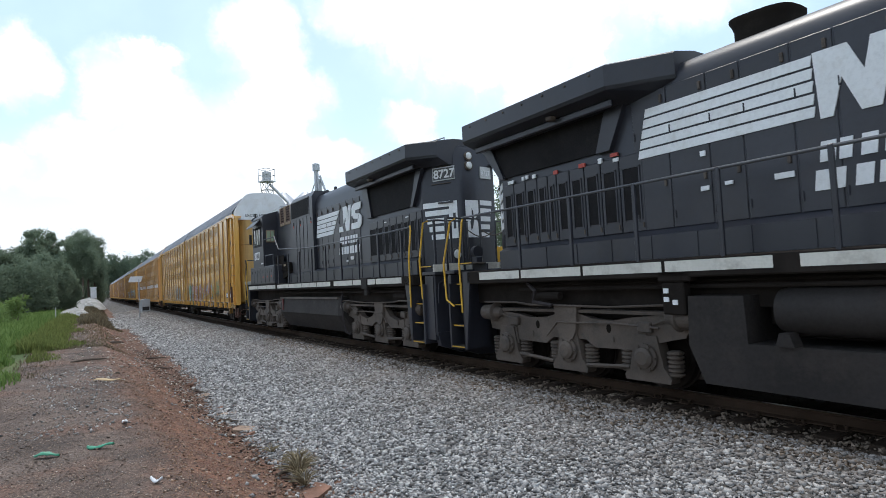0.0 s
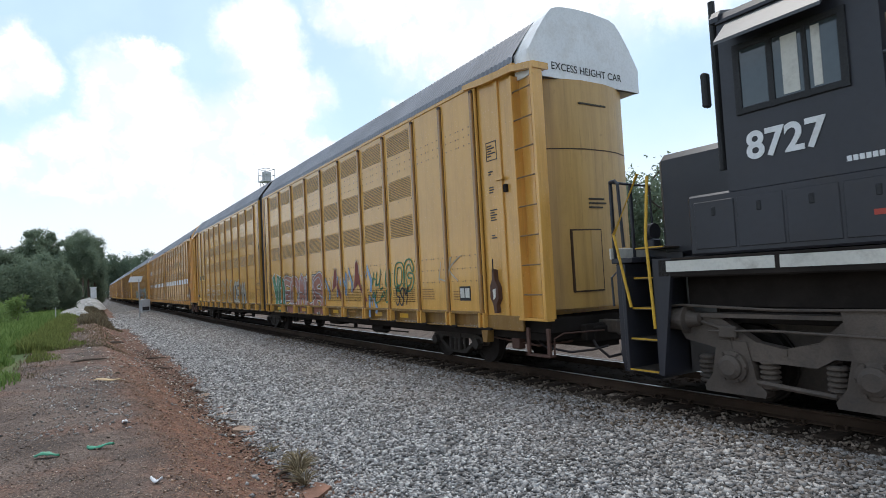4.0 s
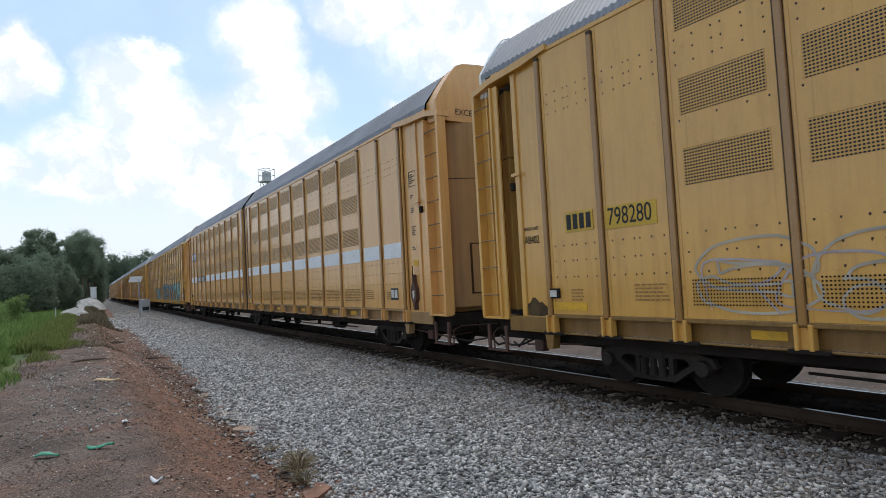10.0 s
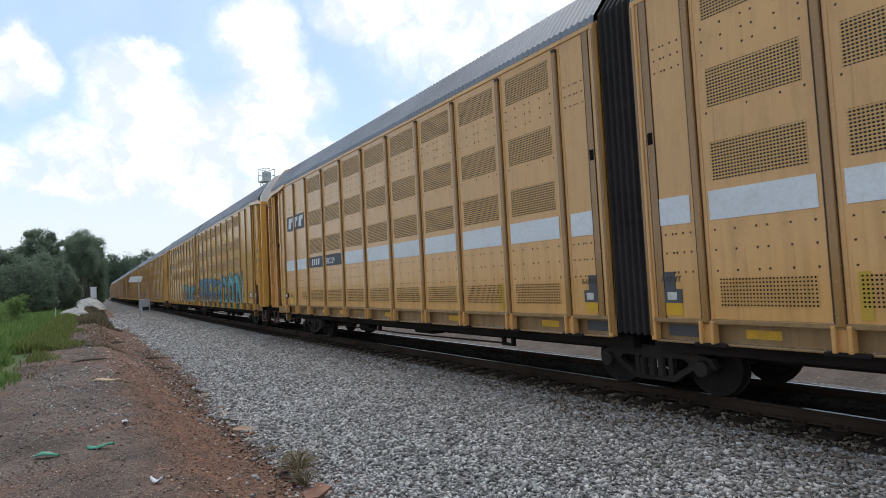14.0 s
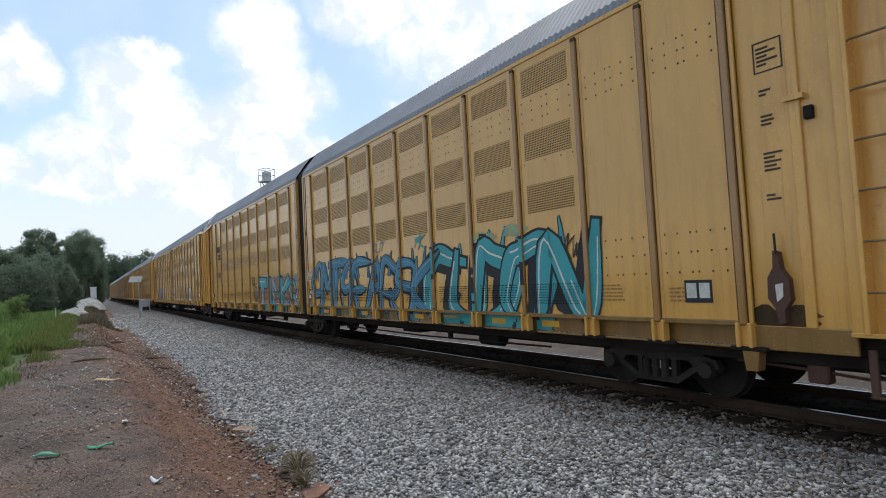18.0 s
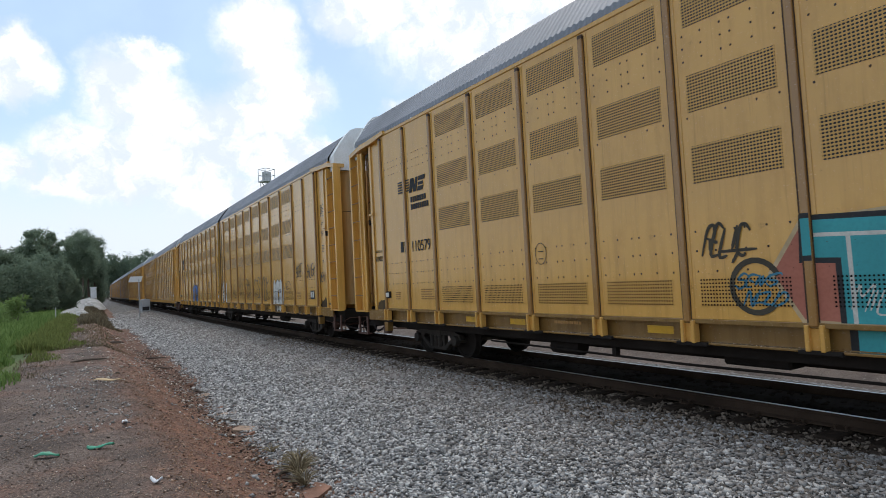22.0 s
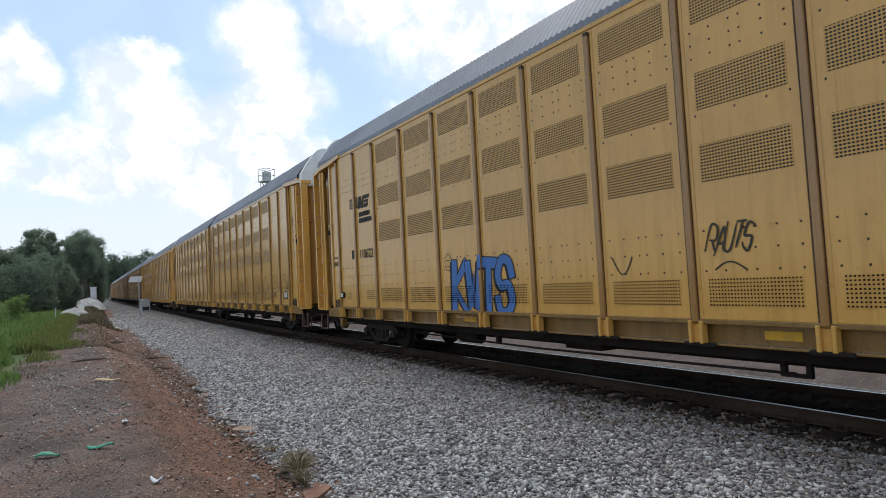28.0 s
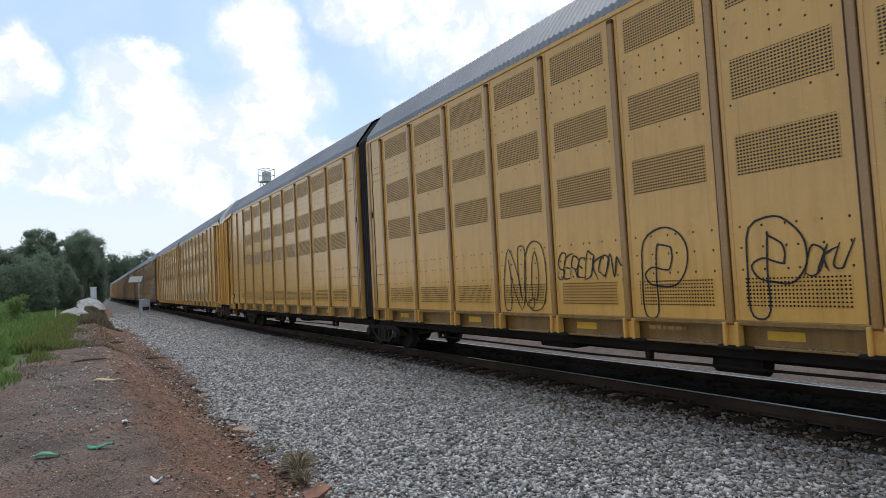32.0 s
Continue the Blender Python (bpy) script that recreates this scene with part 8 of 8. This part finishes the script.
# azimuth from the track, distance, height above the eye in degrees, spread, bare part of the trunk
WOOD = ((-1.9, 94, 5.9, 1.9, 0.1), (-1.35, 91, 5.1, 1.7, 0.05), (-2.5, 90, 5.3, 1.8, 0.05), (-0.75, 86, 3.0, 1.4, 0.03), (-3.4, 92, 4.2, 2.0, 0.03), (-4.2, 94, 4.1, 2.2, 0.03), (-5.2, 92, 4.3, 2.8, 0.03),
        (-6.4, 92, 4.3, 3.4, 0.03), (-8.0, 95, 4.5, 4.0, 0.03), (-1.7, 80, 3.6, 2.4, 0.02), (-3.0, 76, 3.1, 2.6, 0.02), (-4.6, 75, 2.7, 2.8, 0.02), (-0.4, 82, 2.0, 1.6, 0.02),
        (1.3, 131, 5.3, 3.0, 0.36), (0.5, 128, 5.2, 2.7, 0.32), (1.7, 133, 4.5, 2.1, 0.3), (0.9, 125, 4.9, 2.9, 0.4), (0.1, 128, 4.2, 2.2, 0.2), (0.4, 142, 2.7, 3.4, 0.02), (1.3, 143, 2.8, 3.2, 0.02), (1.8, 150, 2.9, 2.2, 0.02), (2.1, 172, 2.4, 1.6, 0.02))
for i, (az, d, el, sp, low) in enumerate(WOOD):
    x, y = spot_on(az, d)
    tree(x, y, -0.8, 2.7 + d * math.tan(radians(el * 1.05)), sp, 20 + i, "leaf", "tall green pine with a bare trunk by the wood" if low > 0.3 else "tall dark green tree at the edge of the wood", 0.22, low, 120, 230)
for i, (az, el) in enumerate(((2.7, 4.1), (3.2, 3.9), (3.8, 3.7), (4.3, 3.8), (4.8, 3.9), (5.3, 3.8), (5.8, 4.1), (6.3, 3.9), (7.2, 3.6), (8.2, 3.6), (3.5, 3.3), (4.6, 3.4))):
    d = 255 if az > 5 else 425 + 8 * (i % 3)
    x, y = spot_on(az, d)
    tree(x, y, -0.8, 2.7 + d * math.tan(radians(el - 0.5)), 5 if az > 5 else 8, 60 + i, "leaf_far", "hazy green tree in the far wood", 0.4, 0.02, 130, 110, 0.36 if az > 5 else 0.55)
for i in range(24):
    az = 12 + 3.4 * i
    q = random.Random(i).random()
    x, y = spot_on(az, 95 + 25 * q if az < 38 else 54 + 14 * q)
    tree(x, y, 0.0, (8 if az < 38 else 9.5) + 3 * random.Random(i + 50).random(), 6.5 if az < 38 else 4.5, 90 + i, "leaf", "green tree beyond the track", 0.35, 0.03, 100, 70, 0.3)
for i, (az, d, h) in enumerate(((-3.7, 47, 3.0), (-4.1, 50, 2.4), (-5.0, 44, 2.0))):
    x, y = spot_on(az, d)
    tagged(tree(x, y, -0.2, h, 0.9, 140 + i, "leaf_lite", "young light green sapling in the grass", 0.04, 0.1, 30, 40), category="sapling", group="saplings in the verge")


def grass_field(name, count, x0, x1, w0, w1, h, mat, label, seed):
    rng = np.random.default_rng(seed)
    x = x1 + (x0 - x1) * rng.uniform(0, 1, count) ** 1.6
    w = rng.uniform(w0, w1, count)
    edge = w0 + 0.5 + 0.5 * np.sin(x * 0.9) * np.sin(x * 0.31)
    ok = w > edge
    x, w = x[ok], w[ok]
    n = len(x)
    base = np.stack([x, np.array([track_y(q) for q in x]) - w, gzx(x, w) - 0.03], -1)
    hh = rng.uniform(0.4, 1.0, n) * h * np.clip((w - w0) / 1.5, 0.35, 1.0)
    a = rng.uniform(0, 6.28, n)
    side = np.stack([np.cos(a), np.sin(a), a * 0], -1) * (0.006 + 0.012 * hh)[:, None] * (1 + np.abs(x)[:, None] / 22)
    lean = np.stack([rng.normal(0, 0.22, n), rng.normal(0, 0.22, n), np.ones(n)], -1) * hh[:, None]
    mid = base + lean * 0.55 + side * 0.2
    tip = base + lean + np.stack([rng.normal(0, 0.12, n), rng.normal(0, 0.12, n), a * 0 - 0.04], -1) * hh[:, None]
    V = np.stack([base - side, base + side, mid + side * 0.8, tip, mid - side * 0.8], 1).reshape(-1, 3)
    k = np.arange(n)[:, None] * 5
    F = (k + np.array([0, 1, 2, 3, 4])).tolist()
    me = bpy.data.meshes.new(name)
    me.from_pydata(V.tolist(), [], F)
    me.materials.append(M[mat])
    tagged(new(name, me), label, "grass", kind="stuff")


grass_field("grass", 72000, -85, -11, 9.5, 22, 0.8, "grass", "tall green roadside grass", 7)
grass_field("grass", 9000, -85, -24, 8.2, 10.2, 0.55, "weed", "yellow-green weeds along the edge of the dirt", 17)
grass_field("dry_grass", 5000, -52, -24, 6.1, 9.6, 0.14, "dry", "flattened dead grass over the far dirt", 19)
grass_field("grass", 1500, -34, -20, 8.4, 9.7, 0.3, "weed", "low light green weeds creeping over the dirt", 20)
grass_field("dry_grass", 7000, -115, -44, 5.9, 8.6, 0.5, "dry", "brown dry grass on the bank beside the ballast", 18)
grass_field("grass", 9000, -85, -30, 22, 55, 0.9, "grass", "tall green grass of the far verge", 8)


grass_field("grass", 7000, -11, 10, 9.4, 17, 0.35, "grass", "short green grass behind the camera", 27)


# ---- trackside equipment and clutter ----
def signal_cabinet():
    ob = tagged(new("signal_cabinet"), "grey trackside equipment cabinet on a concrete base", "cabinet")
    ob.matrix_basis = pose(-76, 7.29, -0.3, 0, 0, 4)
    part("base", Build().box(-0.4, 0.4, -0.46, 0.46, -0.5, 0.12, 0.02), "concrete", ob)
    part("housing", Build().box(-0.4, 0.4, -0.48, 0.48, 0.12, 1.38, 0.03).prism([(-0.5, 1.36), (-0.5, 1.44), (0, 1.56), (0.5, 1.44), (0.5, 1.36)], -0.44, 0.44, "x"), "silver", ob)
    part("door", Build().box(0.4, 0.43, -0.42, 0.42, 0.7, 1.32, 0.01), "silver", ob)
    part("vent", Build().box(0.402, 0.42, -0.34, 0.34, 0.22, 0.64), "ink", ob, "dark lower opening")
    pan = tagged(new("solar_panel"), "pale solar panel on a steel pole", "solar panel")
    pan.matrix_basis = pose(-64, 5.35, 0)
    part("pole", Build().tube([(0, 0.3, -0.7), (0, 0.3, 3.3)], 0.05, 10), "galv", pan)
    part("panel", Build().prism([(-0.62, 3.02), (0.48, 3.02), (0.66, 3.58), (-0.42, 3.58)], -0.03, 0.03, "x"), "white", pan, "tilted panel seen from its pale back")
    part("bracket", Build().box(-0.12, -0.03, -0.3, 0.42, 3.2, 3.26), "galv", pan)


def mound():
    rng = random.Random(4)
    n, m = 26, 9
    verts, faces = [(0, 0, 1.75)], []
    for i in range(1, m + 1):
        for j in range(n):
            a, q = 2 * math.pi * j / n, i / m
            rr = q * (1 + 0.25 * math.sin(3 * a) + 0.08 * rng.random())
            verts.append((9 * rr * math.cos(a), 2.6 * rr * math.sin(a), 1.75 * (1 - q ** 2.4) - 0.25 + rng.uniform(-0.08, 0.08)))
    for j in range(n):
        faces.append((0, 1 + j, 1 + (j + 1) % n))
        for i in range(m - 1):
            k = 1 + i * n
            faces.append((k + j, k + n + j, k + n + (j + 1) % n, k + (j + 1) % n))
    me = mesh_of("gravel_mound", verts, faces, "rock")
    tagged(put("gravel_mound", me, None, "", pose(-112, 2.6, 0.0, 0, 0, -2)), "low mound of pale crushed rock beside the track", "mound", "rock mounds")
    tagged(put("gravel_mound", me, None, "", pose(-67, 0.35, 0.0, 0, 0, 3) @ Matrix.Diagonal((0.8, 0.52, 0.52, 1))), "low flat mound of pale rock beside the grass", "mound", "rock mounds")
    road = Build().prism([(-62, -0.7), (-62, 0.6), (-78, 1.7), (-104, 2.4), (-125, 1.4), (-125, -1.0), (-90, -0.4)], 0.0, 0.24, "z")
    tagged(new("access_road", road.mesh("access_road", "rock")), "pale gravel access road at the edge of the wood", "road", kind="structure")
    box = tagged(new("relay_case"), "white upright relay case on the mound", "relay case")
    box.matrix_basis = pose(-113, 3.25, 1.45)
    part("case", Build().box(-0.4, 0.4, -0.42, 0.42, 0, 1.75, 0.04), "white", box)
    part("cap", Build().box(-0.48, 0.48, -0.52, 0.52, 1.75, 1.9, 0.03), "white", box)
    post = tagged(new("marker_post"), "thin pale marker post in the grass", "post")
    post.matrix_basis = pose(-58, -1.05, -0.2)
    part("shaft", Build().tube([(0, 0, -0.2), (0, 0, 1.3)], 0.045, 8), "concrete", post)


def lattice(b, x0, x1, y0, y1, z0, z1, bays, r):
    for x in (x0, x1):
        for y in (y0, y1):
            b.tube([(x, y, z0), (x, y, z1)], r, 5)
    for i in range(bays):
        za, zb = z0 + (z1 - z0) * i / bays, z0 + (z1 - z0) * (i + 1) / bays
        for (xa, ya), (xb, yb) in (((x0, y0), (x1, y0)), ((x1, y0), (x1, y1)), ((x1, y1), (x0, y1)), ((x0, y1), (x0, y0))):
            b.tube([(xa, ya, za), (xb, yb, zb)], r * 0.7, 4)
            b.tube([(xa, ya, zb), (xb, yb, zb)], r * 0.7, 4)
    return b


def grain_elevator():
    x, y = spot_on(16.1, 160)
    t = tagged(new("elevator_tower"), "grey steel lattice tower with a railed head platform", "tower")
    t.matrix_basis = pose(x, y, 0, 0, 0, 20)
    part("mast", lattice(Build(), -1.1, 1.1, -1.1, 1.1, 0, 30, 12, 0.12), "galv", t)
    part("head_platform", Build().box(-1.6, 1.6, -1.6, 1.6, 29.6, 29.9).box(-0.8, 0.8, -0.9, 0.9, 29.9, 32.4, 0.1), "galv", t)
    for x in (-1.5, 1.5):
        for y in (-1.5, 1.5):
            part("corner_upright", Build().tube([(x, y, 29.9), (x, y, 33.0)], 0.09, 5), "galv", t)
    for z in (31.4, 33.0):
        part("guard_rail", Build().tube([(-1.5, -1.5, z), (1.5, -1.5, z), (1.5, 1.5, z), (-1.5, 1.5, z), (-1.5, -1.5, z)], 0.07, 4), "galv", t)
    part("spout", Build().tube([(0.5, 0.5, 29), (4.5, 3, 24), (6, 4, 18)], 0.35, 8), "galv", t)
    x, y = spot_on(20.8, 165)
    t2 = tagged(new("conveyor_leg"), "tall grey conveyor leg with sloping braces", "conveyor leg")
    t2.matrix_basis = pose(x, y, 0, 0, 0, 24)
    part("leg", Build().box(-0.7, 0.1, -0.5, 0.5, 0, 34, 0.05).box(0.5, 1.2, -0.5, 0.5, 0, 31, 0.05).box(-1.0, 0.4, -0.8, 0.8, 33.5, 35.6, 0.1), "elevator", t2)
    part("brace", Build().tube([(0, 0, 32), (-4.5, 0, 24)], 0.16, 5).tube([(1, 0, 32), (4.5, 0, 24)], 0.3, 6), "galv", t2)
    for i, (az, d, w) in enumerate(((17.6, 172, 4.6), (19.6, 172, 5.2), (22.0, 174, 5.2), (24.3, 176, 5.2))):
        x, y = spot_on(az, d)
        bn = tagged(new("grain_bin"), "grey corrugated steel grain bin with a conical roof", "grain bin", "bins of the grain elevator")
        bn.matrix_basis = pose(x, y, 0)
        part("shell", Build().lathe([(0, w)] + [(0.6 * k, w + (0.06 if k % 2 else 0)) for k in range(1, 42)], (0, 0, 0), "z", 32), "elevator", bn)
        part("roof", Build().lathe([(24.6, w + 0.2), (28.6, 0.8), (28.8, 0.0)], (0, 0, 0), "z", 32), "elevator", bn)


def litter():
    r = random.Random(8)
    def scrap(name, x, w, l, wd, mat, label, turn, cat):
        n = 7
        verts, faces = [], []
        for i in range(n + 1):
            f = i / n
            hw = wd * (0.35 + 0.65 * math.sin(math.pi * min(0.95, f + 0.12)))
            lift = 0.025 + 0.02 * math.sin(5 * f + turn)
            for q, dz in ((-1, 0.012), (-0.4, 0.03), (0.4, 0.028), (1, 0.0)):
                verts.append((l * (f - 0.5), q * hw / 2, lift + dz + r.uniform(-0.006, 0.006)))
        for i in range(n):
            for j in range(3):
                faces.append((4 * i + j, 4 * i + 4 + j, 4 * i + 5 + j, 4 * i + 1 + j))
        ob = put(name, mesh_of(name, verts, faces, mat, True), None, "", Matrix.Translation(place(x, w, 0.0)) @ pose(0, 0, 0, 0, 0, turn))
        so = ob.modifiers.new("thick", "SOLIDIFY")
        so.thickness = 0.006
        tagged(ob, label, cat)
    scrap("plastic_scrap", -8.05, 8.28, 0.3, 0.09, "litter_green", "crumpled green plastic scrap on the dirt", 60, "litter")
    scrap("plastic_scrap", -8.0, 8.8, 0.24, 0.12, "litter_green", "torn green plastic scrap on the dirt", 75, "litter")
    scrap("paper_scrap", -14.2, 7.95, 0.5, 0.25, "litter_tan", "tan paper scrap on the bank", 70, "litter")
    scrap("paper_scrap", -9.25, 7.95, 0.2, 0.06, "white", "white paper scrap on the dirt", 10, "litter")
    scrap("paper_scrap", -6.3, 7.88, 0.13, 0.05, "white", "small white paper scrap on the dirt", 40, "litter")
    for i, (x, w, l, tn) in enumerate(((-22, 6.1, 0.8, 40), (-16, 5.9, 0.6, 20), (-19, 8.2, 0.9, 95), (-12, 6.0, 0.4, 30), (-8.05, 6.1, 0.55, 120), (-7.7, 6.15, 0.4, 20), (-25.5, 6.0, 1.0, 70), (-28, 7.3, 1.1, 110), (-27.6, 7.25, 0.8, 60))):
        b = Build().tube([(-l / 2, 0, 0.03), (-l * 0.1, 0.04, 0.05), (l * 0.2, -0.02, 0.04), (l / 2, 0.05, 0.03)], [0.012 + 0.012 * l, 0.016 + 0.02 * l, 0.014 + 0.016 * l, 0.008], 6)
        tagged(put("stick", b.mesh("stick", "bark"), None, "", Matrix.Translation(place(x, w)) @ pose(0, 0, 0, 0, 0, tn)), "grey broken branch lying at the foot of the ballast", "stick", "sticks on the bank")
    for i, (x, w, s) in enumerate(((-7.1, 6.02, 0.34), (-6.7, 6.1, 0.3), (-7.35, 5.9, 0.16), (-11.2, 5.92, 0.3), (-10.7, 6.0, 0.26), (-12.8, 5.88, 0.24), (-13.6, 5.9, 0.16), (-15.5, 5.85, 0.2), (-17.5, 5.9, 0.24), (-8.8, 6.0, 0.14))):
        b = Build().prism([(s * 0.8 * r.uniform(0.7, 1.15) * math.cos(a), s * 0.5 * r.uniform(0.6, 1.15) * math.sin(a)) for a in (0.1, 0.7, 1.4, 2.3, 2.9, 3.6, 4.5, 5.2, 5.8)], -0.05, s * 0.1, "z")
        tagged(put("clay_slab", b.mesh("clay_slab", "clod" if i % 2 == 0 else "pale_stone"), None, "", Matrix.Translation(place(x, w)) @ pose(0, 0, 0, r.uniform(-12, 12), r.uniform(-12, 12), r.uniform(0, 180))), "flat clay slab at the foot of the bank", "stone", "slabs along the bank")
    for i, (x, w, h, n) in enumerate(((-7.9, 5.98, 0.42, 80), (-8.35, 5.85, 0.34, 50), (-7.45, 6.05, 0.3, 40), (-9.3, 5.95, 0.2, 25))):
        b = Build()
        for j in range(n):
            a, q = r.uniform(0, 6.28), r.uniform(0.5, 1)
            e = (math.cos(a) * h * 0.8 * q, math.sin(a) * h * 0.8 * q, h * (1.1 - 0.7 * q))
            b.tube([(0, 0, 0), (e[0] * 0.5, e[1] * 0.5, e[2] * 0.8), e], [0.006, 0.005, 0.003], 4)
        tagged(put("dry_weed", b.mesh("dry_weed", "dry"), None, "", Matrix.Translation(place(x, w))), "dry grey weed at the edge of the ballast", "weed", "dry weeds by the ballast")


signal_cabinet()
mound()
grain_elevator()
litter()
grass_field("dry_grass", 1500, -45, -16, 8.4, 9.9, 0.16, "dry", "sparse dry grass at the edge of the dirt", 9)


# ---- motions ----
def motions():
    times = [2 * i for i in range(17)]
    for ob, u, half in MOVING:
        walk(ob, [(t, on_track(u + SPEED * t, half)) for t in times])
    # wheels roll: 80 degrees from row to row
    for ob, r in WHEELS:
        home = ob.matrix_basis.copy()
        step = radians(80) * r / SPEED
        n = int(32 / step) + 1
        flip = -1 if ob.parent.matrix_basis.to_3x3()[0][0] < 0 else 1
        walk(ob, [(32 * i / n, home @ Matrix.Rotation(flip * 32 * i / n * SPEED / r, 4, "Y")) for i in range(n + 1)])


motions()
